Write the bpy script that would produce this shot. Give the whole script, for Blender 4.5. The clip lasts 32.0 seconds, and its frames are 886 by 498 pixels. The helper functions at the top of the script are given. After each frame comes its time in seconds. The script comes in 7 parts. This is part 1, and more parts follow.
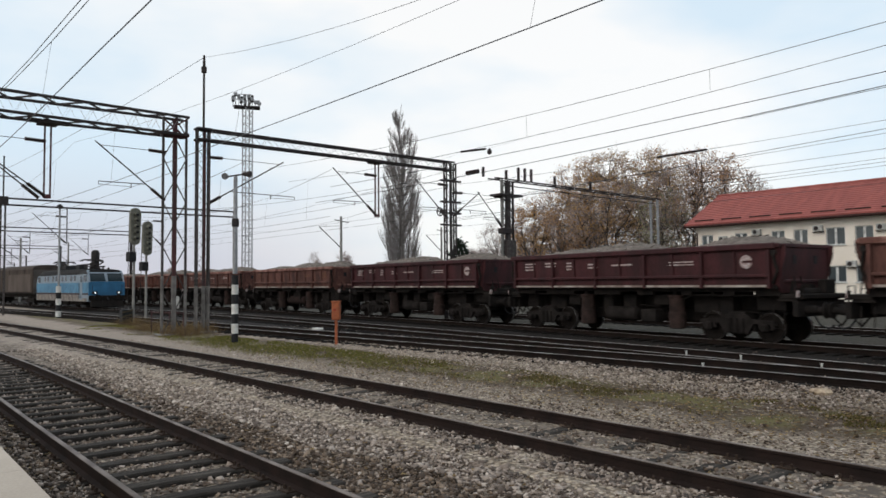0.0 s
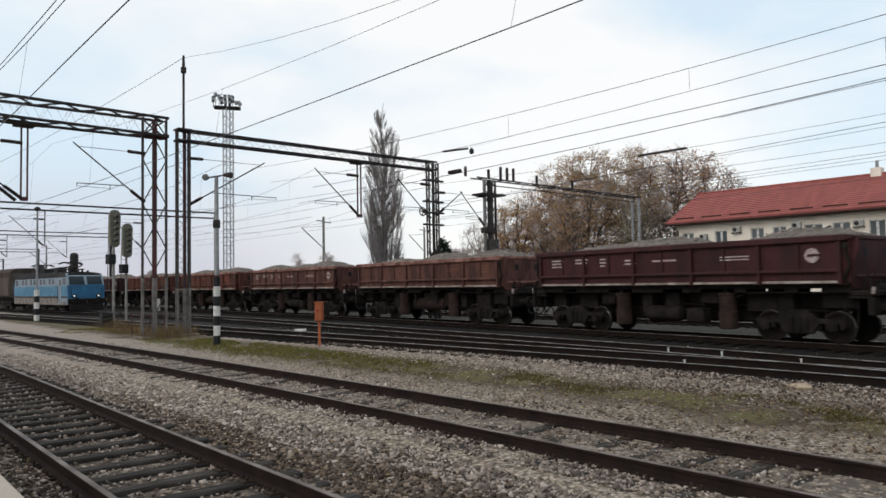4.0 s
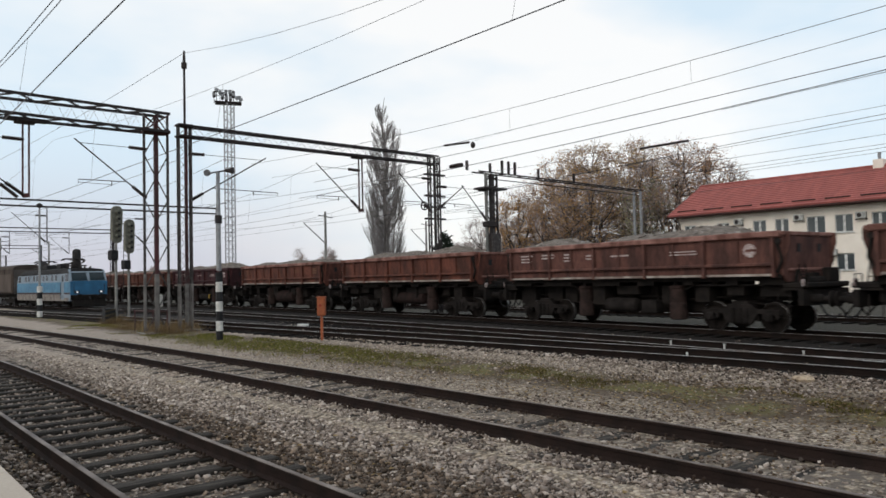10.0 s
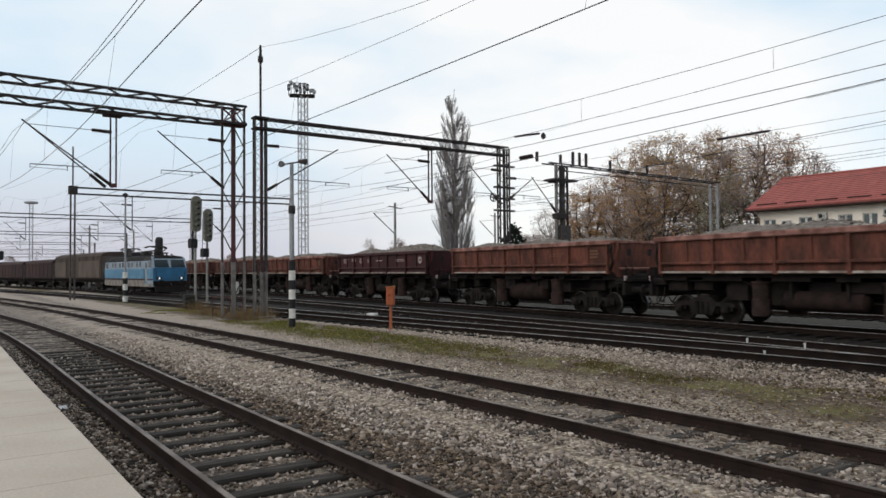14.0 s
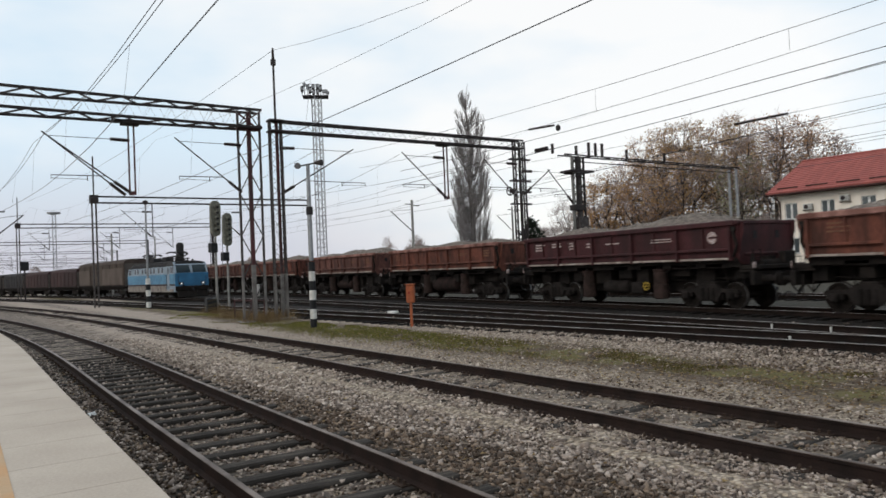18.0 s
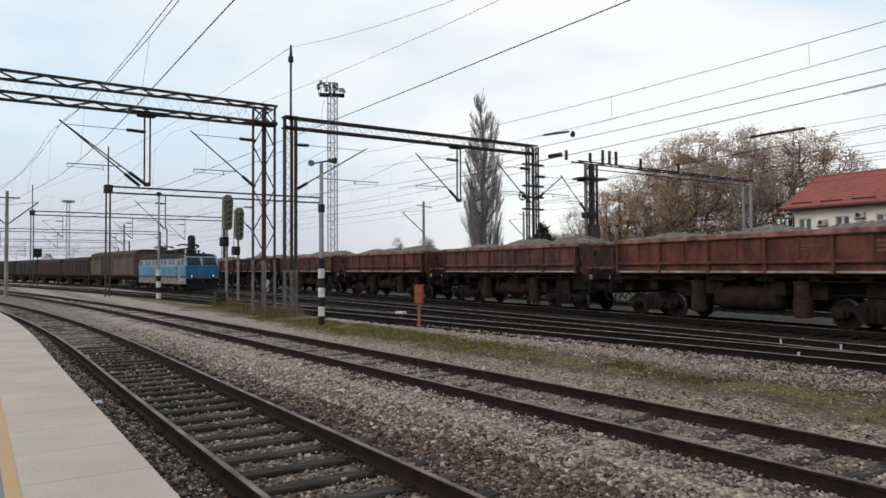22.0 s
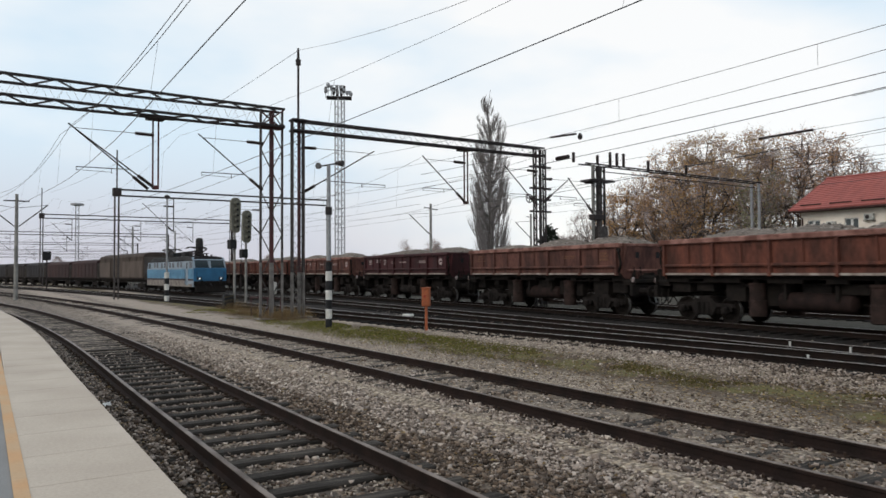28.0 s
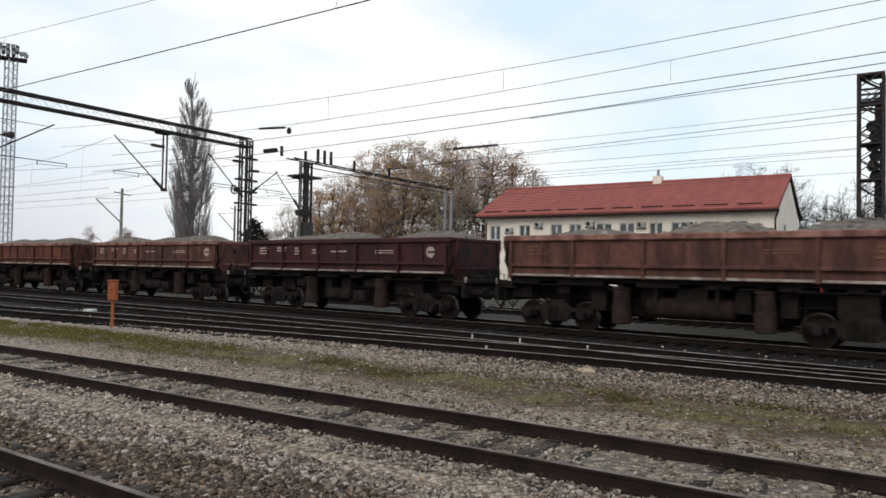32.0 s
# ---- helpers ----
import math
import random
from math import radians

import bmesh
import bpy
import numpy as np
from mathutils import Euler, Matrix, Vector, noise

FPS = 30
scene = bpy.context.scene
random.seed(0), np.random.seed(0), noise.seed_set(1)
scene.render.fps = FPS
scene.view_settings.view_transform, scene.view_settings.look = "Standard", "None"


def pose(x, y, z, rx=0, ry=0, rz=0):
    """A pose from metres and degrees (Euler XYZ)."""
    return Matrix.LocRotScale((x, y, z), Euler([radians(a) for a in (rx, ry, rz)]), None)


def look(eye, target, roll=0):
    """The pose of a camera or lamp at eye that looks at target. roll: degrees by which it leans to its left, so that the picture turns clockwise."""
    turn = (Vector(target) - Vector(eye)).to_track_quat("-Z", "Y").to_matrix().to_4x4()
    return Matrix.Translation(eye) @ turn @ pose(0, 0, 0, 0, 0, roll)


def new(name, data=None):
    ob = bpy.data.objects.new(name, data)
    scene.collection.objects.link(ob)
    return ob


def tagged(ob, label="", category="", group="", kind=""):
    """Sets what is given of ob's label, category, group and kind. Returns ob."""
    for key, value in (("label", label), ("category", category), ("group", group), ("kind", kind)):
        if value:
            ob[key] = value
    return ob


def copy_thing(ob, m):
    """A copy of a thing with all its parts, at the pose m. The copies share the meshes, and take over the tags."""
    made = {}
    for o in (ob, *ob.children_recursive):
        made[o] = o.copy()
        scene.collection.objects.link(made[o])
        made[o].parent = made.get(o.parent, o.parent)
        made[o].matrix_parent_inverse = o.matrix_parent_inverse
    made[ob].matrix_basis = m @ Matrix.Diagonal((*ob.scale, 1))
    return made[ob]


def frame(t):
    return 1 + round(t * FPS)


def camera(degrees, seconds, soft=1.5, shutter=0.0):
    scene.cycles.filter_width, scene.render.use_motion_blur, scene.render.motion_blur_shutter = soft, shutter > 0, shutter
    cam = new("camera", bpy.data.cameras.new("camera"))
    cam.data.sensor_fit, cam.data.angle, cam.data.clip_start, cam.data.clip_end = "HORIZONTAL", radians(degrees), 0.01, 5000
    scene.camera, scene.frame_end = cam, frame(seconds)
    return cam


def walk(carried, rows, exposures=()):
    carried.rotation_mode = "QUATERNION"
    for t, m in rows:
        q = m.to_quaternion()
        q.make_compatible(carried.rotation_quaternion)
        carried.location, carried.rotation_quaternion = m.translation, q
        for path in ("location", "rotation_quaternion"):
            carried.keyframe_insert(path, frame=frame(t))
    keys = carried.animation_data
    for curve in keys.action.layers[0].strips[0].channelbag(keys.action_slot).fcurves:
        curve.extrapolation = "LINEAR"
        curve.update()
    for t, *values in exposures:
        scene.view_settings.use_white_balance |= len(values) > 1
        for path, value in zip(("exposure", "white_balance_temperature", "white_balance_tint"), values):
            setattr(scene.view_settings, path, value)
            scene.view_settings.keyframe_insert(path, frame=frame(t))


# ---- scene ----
cam = camera(63.26, 32.0, soft=1.55, shutter=0.5)
EYE = (0.0, 0.0, 1.92)
TURNS = """0 -0.05 2.74 0.50|0.5 0.45 2.84 0.83|1 0.20 3.25 1.34|1.5 -0.64 3.14 1.31|2 -1.16 2.80 1.12|2.5 -1.53 3.02 1.00|3 -1.60 2.96 1.02|3.5 -1.48 2.80 0.93|5.5 -1.01 2.56 1.46|6 -1.07 2.54 1.47|6.5 -1.16 2.43 1.23|7 -0.85 2.52 1.23|7.5 -0.55 2.36 1.19|8 -0.18 2.28 1.26|8.5 -0.13 2.32 1.30|9 -0.84 2.28 1.26|9.5 -1.74 2.15 1.13|10 -1.22 2.24 1.35|10.5 -0.30 2.23 1.71|11 0.30 2.01 1.70|11.5 1.62 1.86 1.80|12 2.01 2.13 1.89|12.5 2.29 1.94 1.94|13 3.58 1.81 1.60|13.5 4.08 1.94 0.97|14 4.21 1.65 0.52|14.5 3.93 1.24 0.47|16.5 4.22 0.90 0.85|17 4.31 1.63 1.49|17.5 5.10 1.87 2.06|18 5.72 1.37 2.47|18.5 6.88 0.76 2.60|19 6.52 0.95 1.36|19.5 6.98 0.44 0.51|20 6.99 0.45 -0.11|20.5 6.01 0.95 -0.29|21 5.84 1.49 0.06|21.5 6.25 1.71 0.23|22 6.47 1.56 0.31|22.5 6.60 1.86 0.31|23 6.30 1.99 0.36|23.5 6.10 2.25 0.47|24 6.07 2.16 0.56|24.5 5.85 2.22 0.55|25 6.51 1.86 0.74|25.5 7.40 1.68 0.44|27.5 7.01 2.03 0.31|28 7.04 1.76 0.35|28.5 6.39 1.61 0.50|29 6.15 1.39 0.33|29.5 4.44 2.02 0.26|30 0.38 1.75 -0.16|30.5 -7.59 1.65 -1.04|30.7 -11.39 1.44 -1.06|31 -14.37 1.20 -1.59|31.5 -15.66 0.96 -0.81|32 -16.19 1.52 -1.04"""
rows = []
for r in TURNS.split("|"):
    t, yaw, pitch, roll = [float(v) for v in r.split()]
    rows.append((t, pose(*EYE, 90 + pitch, roll, 50 + yaw)))
walk(cam, rows, exposures=((0, 0.0), (29.5, 0.0), (30.5, 0.03), (31.2, 0.07), (32, 0.08)))

# ---------------------------------------------------------------- light
world = bpy.data.worlds.new("world")
scene.world = world
world.use_nodes = True
SUN_EL, SUN_ROT = 24.0, 200.0


def build_world():
    nt = world.node_tree
    nt.nodes.clear()
    n, l = nt.nodes.new, nt.links.new
    out = n("ShaderNodeOutputWorld")
    bg = n("ShaderNodeBackground")
    bg.inputs["Strength"].default_value = 1.03
    sky = n("ShaderNodeTexSky")
    sky.sky_type = "NISHITA"
    sky.sun_disc = False
    sky.sun_elevation, sky.sun_rotation = radians(SUN_EL), radians(SUN_ROT)
    gain = n("ShaderNodeMixRGB")
    gain.blend_type = "MULTIPLY"
    gain.inputs[0].default_value = 1.0
    gain.inputs[2].default_value = (0.12, 0.12, 0.12, 1)
    l(sky.outputs[0], gain.inputs[1])
    tc = n("ShaderNodeTexCoord")
    mp = n("ShaderNodeMapping")
    mp.inputs["Scale"].default_value = (1.0, 1.0, 2.6)
    mp.inputs["Location"].default_value = (0.35, 0.1, 0.2)
    l(tc.outputs["Generated"], mp.inputs[0])
    no = n("ShaderNodeTexNoise")
    no.inputs["Scale"].default_value = 1.7
    no.inputs["Detail"].default_value = 5.0
    no.inputs["Roughness"].default_value = 0.5
    l(mp.outputs[0], no.inputs["Vector"])
    ramp = n("ShaderNodeValToRGB")
    ramp.color_ramp.elements[0].position = 0.38
    ramp.color_ramp.elements[0].color = (0.73, 0.87, 0.98, 1)
    ramp.color_ramp.elements[1].position = 0.56
    ramp.color_ramp.elements[1].color = (1.03, 1.03, 1.02, 1)
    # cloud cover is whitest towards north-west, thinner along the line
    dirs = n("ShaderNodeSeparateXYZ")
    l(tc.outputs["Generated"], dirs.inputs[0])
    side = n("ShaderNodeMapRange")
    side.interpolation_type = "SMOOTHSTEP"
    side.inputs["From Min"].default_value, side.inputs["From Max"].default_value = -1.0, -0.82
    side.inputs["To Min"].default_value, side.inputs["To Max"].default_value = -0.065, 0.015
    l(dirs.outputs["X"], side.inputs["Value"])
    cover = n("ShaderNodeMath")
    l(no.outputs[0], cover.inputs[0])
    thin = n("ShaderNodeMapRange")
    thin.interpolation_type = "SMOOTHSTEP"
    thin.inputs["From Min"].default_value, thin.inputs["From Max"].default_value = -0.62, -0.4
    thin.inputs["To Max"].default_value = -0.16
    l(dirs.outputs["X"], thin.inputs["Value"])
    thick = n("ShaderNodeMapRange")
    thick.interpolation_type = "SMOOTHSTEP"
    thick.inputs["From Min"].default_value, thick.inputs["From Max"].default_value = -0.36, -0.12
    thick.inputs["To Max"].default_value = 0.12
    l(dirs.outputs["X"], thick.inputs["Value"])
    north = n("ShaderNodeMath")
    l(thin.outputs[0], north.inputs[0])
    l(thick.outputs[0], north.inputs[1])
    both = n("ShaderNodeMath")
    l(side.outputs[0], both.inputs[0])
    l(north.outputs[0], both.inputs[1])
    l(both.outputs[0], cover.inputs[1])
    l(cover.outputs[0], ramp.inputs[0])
    mix = n("ShaderNodeMixRGB")
    mix.inputs[0].default_value = 0.88
    l(gain.outputs[0], mix.inputs[1])
    l(ramp.outputs[0], mix.inputs[2])
    # a grey bank of cloud low down along the line
    low = n("ShaderNodeMapRange")
    low.interpolation_type = "SMOOTHSTEP"
    low.inputs["From Min"].default_value, low.inputs["From Max"].default_value = 0.2, 0.0
    l(dirs.outputs["Z"], low.inputs["Value"])
    west = n("ShaderNodeMapRange")
    west.interpolation_type = "SMOOTHSTEP"
    west.inputs["From Min"].default_value, west.inputs["From Max"].default_value = -0.72, -0.98
    l(dirs.outputs["X"], west.inputs["Value"])
    bank = n("ShaderNodeMath")
    bank.operation = "MULTIPLY"
    l(low.outputs[0], bank.inputs[0])
    l(west.outputs[0], bank.inputs[1])
    mix2 = n("ShaderNodeMixRGB")
    l(bank.outputs[0], mix2.inputs[0])
    l(mix.outputs[0], mix2.inputs[1])
    mix2.inputs[2].default_value = (0.6, 0.6, 0.67, 1)
    l(mix2.outputs[0], bg.inputs["Color"])
    l(bg.outputs[0], out.inputs[0])


build_world()
sun = new("sun", bpy.data.lights.new("sun", "SUN"))
sun.data.energy, sun.data.angle, sun.data.color = 1.0, radians(25), (1.0, 0.93, 0.83)
sun.matrix_world = look((6, -42, 30), (0, 0, 0))


# ---------------------------------------------------------------- materials
def mat(name, base, rough=0.8, metal=0.0, var=0.25, scale=6.0, fine=60.0, bump=0.3, dist=0.01, tint=None, streak=(1, 1, 1),
        amount=0.5, rand=0.0, spec=0.2):
    """Painted or natural surface: two scales of noise in the colour, fine relief."""
    m = bpy.data.materials.new(name)
    m.use_nodes = True
    nt = m.node_tree
    n, l = nt.nodes.new, nt.links.new
    bs = nt.nodes["Principled BSDF"]
    bs.inputs["Roughness"].default_value = rough
    bs.inputs["Metallic"].default_value = metal
    bs.inputs["Specular IOR Level"].default_value = spec
    tc = n("ShaderNodeTexCoord")
    mp = n("ShaderNodeMapping")
    mp.inputs["Scale"].default_value = streak
    l(tc.outputs["Object"], mp.inputs[0])
    a, b = n("ShaderNodeTexNoise"), n("ShaderNodeTexNoise")
    for t, s in ((a, scale), (b, fine)):
        t.inputs["Scale"].default_value = s
        t.inputs["Detail"].default_value = 4.0
        l(mp.outputs[0], t.inputs["Vector"])
    tint = tint or tuple(c * 0.55 for c in base)
    r1 = n("ShaderNodeValToRGB")
    r1.color_ramp.elements[0].position, r1.color_ramp.elements[1].position = 0.62 - amount * 0.45, 0.8 - amount * 0.3
    r1.color_ramp.elements[0].color = (*tint, 1)
    r1.color_ramp.elements[1].color = (*base, 1)
    l(a.outputs[0], r1.inputs[0])
    mul = n("ShaderNodeMixRGB")
    mul.blend_type = "MULTIPLY"
    mul.inputs[0].default_value = var * 2
    r2 = n("ShaderNodeValToRGB")
    r2.color_ramp.elements[0].position, r2.color_ramp.elements[1].position = 0.3, 0.65
    r2.color_ramp.elements[0].color = (0.45, 0.45, 0.45, 1)
    l(b.outputs[0], r2.inputs[0])
    l(r1.outputs[0], mul.inputs[1])
    l(r2.outputs[0], mul.inputs[2])
    last = mul.outputs[0]
    if rand:
        oi = n("ShaderNodeObjectInfo")
        hsv = n("ShaderNodeHueSaturation")
        ma = n("ShaderNodeMath")
        ma.operation = "MULTIPLY_ADD"
        ma.inputs[1].default_value, ma.inputs[2].default_value = rand, 1 - rand / 2
        l(oi.outputs["Random"], ma.inputs[0])
        l(ma.outputs[0], hsv.inputs["Value"])
        l(last, hsv.inputs["Color"])
        last = hsv.outputs[0]
    l(last, bs.inputs["Base Color"])
    if bump:
        bp = n("ShaderNodeBump")
        bp.inputs["Strength"].default_value = bump
        bp.inputs["Distance"].default_value = dist
        l(b.outputs[0], bp.inputs["Height"])
        l(bp.outputs[0], bs.inputs["Normal"])
    return m


def glow(name, colour, strength):
    m = bpy.data.materials.new(name)
    m.use_nodes = True
    bs = m.node_tree.nodes["Principled BSDF"]
    bs.inputs["Base Color"].default_value = (*colour, 1)
    bs.inputs["Emission Color"].default_value = (*colour, 1)
    bs.inputs["Emission Strength"].default_value = strength
    return m


def glass(name, tone=(0.02, 0.025, 0.03)):
    m = bpy.data.materials.new(name)
    m.use_nodes = True
    bs = m.node_tree.nodes["Principled BSDF"]
    bs.inputs["Base Color"].default_value = (*tone, 1)
    bs.inputs["Roughness"].default_value = 0.08
    bs.inputs["Specular IOR Level"].default_value = 0.6
    return m


def pebbles(name, zones):
    """Loose stone ground: cells of grey and tan stone, in bands along y, with earth, moss and grass in between."""
    m = bpy.data.materials.new(name)
    m.use_nodes = True
    nt = m.node_tree
    n, l = nt.nodes.new, nt.links.new
    bs = nt.nodes["Principled BSDF"]
    bs.inputs["Roughness"].default_value = 0.92
    bs.inputs["Specular IOR Level"].default_value = 0.2
    tc = n("ShaderNodeTexCoord")
    vo = n("ShaderNodeTexVoronoi")
    vo.inputs["Scale"].default_value = 19.0
    l(tc.outputs["Object"], vo.inputs["Vector"])
    sep = n("ShaderNodeSeparateColor")
    l(vo.outputs["Color"], sep.inputs[0])
    stone = n("ShaderNodeValToRGB")
    e = stone.color_ramp.elements
    e[0].position, e[0].color = 0.0, (0.13, 0.104, 0.083, 1)
    e[1].position, e[1].color = 1.0, (0.54, 0.47, 0.385, 1)
    k = stone.color_ramp.elements.new(0.5)
    k.color = (0.33, 0.275, 0.222, 1)
    k = stone.color_ramp.elements.new(0.8)
    k.color = (0.42, 0.34, 0.255, 1)
    l(sep.outputs[0], stone.inputs[0])
    # shade in the gaps between stones, painted as darker cell edges
    gap_shade = n("ShaderNodeValToRGB")
    gap_shade.color_ramp.elements[0].position, gap_shade.color_ramp.elements[1].position = 0.35, 0.75
    gap_shade.color_ramp.elements[0].color, gap_shade.color_ramp.elements[1].color = (1, 1, 1, 1), (0.5, 0.47, 0.44, 1)
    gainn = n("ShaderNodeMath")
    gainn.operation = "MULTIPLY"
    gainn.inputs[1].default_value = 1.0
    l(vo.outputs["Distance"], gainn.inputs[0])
    l(gainn.outputs[0], gap_shade.inputs[0])
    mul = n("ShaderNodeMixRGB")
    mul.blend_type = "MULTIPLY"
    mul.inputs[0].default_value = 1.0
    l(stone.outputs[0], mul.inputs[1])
    l(gap_shade.outputs[0], mul.inputs[2])
    big = n("ShaderNodeTexNoise")
    big.inputs["Scale"].default_value = 0.8
    big.inputs["Detail"].default_value = 6.0
    l(tc.outputs["Object"], big.inputs["Vector"])
    small = n("ShaderNodeTexNoise")
    small.inputs["Scale"].default_value = 7.0
    small.inputs["Detail"].default_value = 5.0
    l(tc.outputs["Object"], small.inputs["Vector"])
    xyz = n("ShaderNodeSeparateXYZ")
    l(tc.outputs["Object"], xyz.inputs[0])
    wob = n("ShaderNodeMath")
    wob.operation = "MULTIPLY_ADD"
    wob.inputs[1].default_value = 2.4
    l(big.outputs[0], wob.inputs[0])
    l(xyz.outputs["Y"], wob.inputs[2])
    # mixed towards an even pale tan farther along the line
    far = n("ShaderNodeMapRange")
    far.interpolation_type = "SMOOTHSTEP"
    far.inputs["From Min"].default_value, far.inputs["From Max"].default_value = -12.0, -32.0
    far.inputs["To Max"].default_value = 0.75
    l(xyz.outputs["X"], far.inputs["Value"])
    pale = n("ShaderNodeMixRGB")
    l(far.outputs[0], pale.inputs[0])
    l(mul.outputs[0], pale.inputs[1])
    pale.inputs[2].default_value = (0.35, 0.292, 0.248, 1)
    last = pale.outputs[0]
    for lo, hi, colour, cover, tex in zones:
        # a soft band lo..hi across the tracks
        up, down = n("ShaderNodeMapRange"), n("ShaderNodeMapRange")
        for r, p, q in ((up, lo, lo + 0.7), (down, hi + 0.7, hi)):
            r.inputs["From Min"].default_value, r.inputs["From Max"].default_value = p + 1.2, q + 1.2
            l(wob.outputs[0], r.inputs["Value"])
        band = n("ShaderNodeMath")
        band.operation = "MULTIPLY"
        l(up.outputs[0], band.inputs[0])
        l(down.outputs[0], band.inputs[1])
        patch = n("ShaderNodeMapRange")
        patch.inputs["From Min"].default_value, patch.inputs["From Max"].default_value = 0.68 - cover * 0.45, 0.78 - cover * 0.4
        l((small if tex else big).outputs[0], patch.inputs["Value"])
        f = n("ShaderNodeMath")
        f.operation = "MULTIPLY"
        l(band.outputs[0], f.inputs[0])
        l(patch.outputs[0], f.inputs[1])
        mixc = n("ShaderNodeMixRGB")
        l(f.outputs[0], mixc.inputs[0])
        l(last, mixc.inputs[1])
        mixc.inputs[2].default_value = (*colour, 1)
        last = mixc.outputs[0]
    tone = n("ShaderNodeMixRGB")
    tone.blend_type = "MULTIPLY"
    tone.inputs[0].default_value = 0.55
    tr = n("ShaderNodeValToRGB")
    tr.color_ramp.elements[0].position, tr.color_ramp.elements[1].position = 0.35, 0.6
    tr.color_ramp.elements[0].color = (0.68, 0.66, 0.64, 1)
    l(small.outputs[0], tr.inputs[0])
    l(last, tone.inputs[1])
    l(tr.outputs[0], tone.inputs[2])
    l(tone.outputs[0], bs.inputs["Base Color"])
    bp = n("ShaderNodeBump")
    bp.inputs["Strength"].default_value = 0.9
    bp.inputs["Distance"].default_value = 0.03
    bp.invert = True
    l(vo.outputs["Distance"], bp.inputs["Height"])
    l(bp.outputs[0], bs.inputs["Normal"])
    return m


def island_stone(name, dark, light, tan):
    m = bpy.data.materials.new(name)
    m.use_nodes = True
    nt = m.node_tree
    n, l = nt.nodes.new, nt.links.new
    bs = nt.nodes["Principled BSDF"]
    bs.inputs["Roughness"].default_value = 0.9
    g = n("ShaderNodeNewGeometry")
    r = n("ShaderNodeValToRGB")
    r.color_ramp.elements[0].color, r.color_ramp.elements[1].color = (*dark, 1), (*light, 1)
    k = r.color_ramp.elements.new(0.6)
    k.color = (*tan, 1)
    l(g.outputs["Random Per Island"], r.inputs[0])
    tc = n("ShaderNodeTexCoord")
    no = n("ShaderNodeTexNoise")
    no.inputs["Scale"].default_value = 70.0
    l(tc.outputs["Object"], no.inputs["Vector"])
    mu = n("ShaderNodeMixRGB")
    mu.blend_type = "MULTIPLY"
    mu.inputs[0].default_value = 0.5
    l(r.outputs[0], mu.inputs[1])
    l(no.outputs[0], mu.inputs[2])
    l(mu.outputs[0], bs.inputs["Base Color"])
    return m


M_GROUND = pebbles("trackside ground", (
    (3.7, 4.7, (0.095, 0.074, 0.06), 0.55, 1),
    (1.0, 3.7, (0.08, 0.066, 0.056), 0.62, 1),
    (6.9, 7.9, (0.11, 0.09, 0.076), 0.58, 1),
    (10.0, 12.7, (0.085, 0.06, 0.042), 0.78, 1),
    (10.6, 12.3, (0.13, 0.112, 0.045), 0.54, 0),
    # stained ballast of tracks 3 to 5, its shade painted in as near-black
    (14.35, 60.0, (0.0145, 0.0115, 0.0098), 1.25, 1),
    (24.5, 90.0, (0.055, 0.05, 0.04), 1.3, 0)))
M_STONES = island_stone("ballast stone", (0.07, 0.05, 0.041), (0.59, 0.495, 0.425), (0.325, 0.255, 0.208))
M_STONES_DARK = island_stone("oily ballast stone", (0.04, 0.026, 0.017), (0.34, 0.25, 0.18), (0.12, 0.08, 0.055))
M_RAIL = mat("rusty rail", (0.0165, 0.0118, 0.0105), 0.8, tint=(0.026, 0.0165, 0.014), scale=3, fine=50, spec=0.08)
# rails of tracks 3 to 6: oil plus shade put into the colour
M_RAIL_OIL_SHADE = mat("oily rail with painted shade", (0.011, 0.0085, 0.0075), 0.8, tint=(0.018, 0.012, 0.01), scale=3, fine=50, spec=0.06)
M_HEAD_RUST = mat("dull brown rail head", (0.22, 0.18, 0.155), 0.5, 0.3, tint=(0.085, 0.062, 0.05), scale=2, fine=30, bump=0.1)
M_HEAD = mat("worn rail head", (0.5, 0.475, 0.46), 0.35, 0.5, tint=(0.24, 0.2, 0.18), scale=2, fine=30, bump=0.1)
# sleepers of the same tracks, darkened by oil and by painted shade
M_SLEEPER_OIL_SHADE = mat("oily sleeper with painted shade", (0.021, 0.0185, 0.0175), 0.8, spec=0.1, tint=(0.008, 0.007, 0.0065), streak=(8, 1, 3), scale=2.5, fine=14, bump=0.8, rand=0.5)
M_SLEEPER = mat("tarred wooden sleeper", (0.068, 0.058, 0.05), 0.78, spec=0.1, tint=(0.024, 0.0205, 0.018), streak=(8, 1, 3), scale=2.5, fine=14, bump=0.8, rand=0.5)
M_PLATE = mat("rusty rail fastening", (0.06, 0.04, 0.03), 0.8, 0.4)
M_PLATFORM = mat("pale platform slab", (0.47, 0.405, 0.34), 0.85, tint=(0.41, 0.348, 0.29), scale=0.9, fine=40, bump=0.15, amount=0.55, var=0.1)
M_KERB = mat("platform edge concrete", (0.43, 0.4, 0.36), 0.85, tint=(0.22, 0.2, 0.18), scale=1.5)
M_YELLOW = mat("worn yellow line", (0.48, 0.29, 0.155), 0.85, tint=(0.45, 0.31, 0.19), scale=2, fine=40, bump=0.1, var=0.08)
M_ASPHALT = mat("platform asphalt", (0.23, 0.227, 0.225), 0.9, tint=(0.2, 0.196, 0.193), scale=0.9, fine=90, var=0.12)
M_MAST = mat("weathered grey-brown mast steel", (0.09, 0.08, 0.077), 0.75, tint=(0.05, 0.042, 0.04), bump=0.1, spec=0.15)
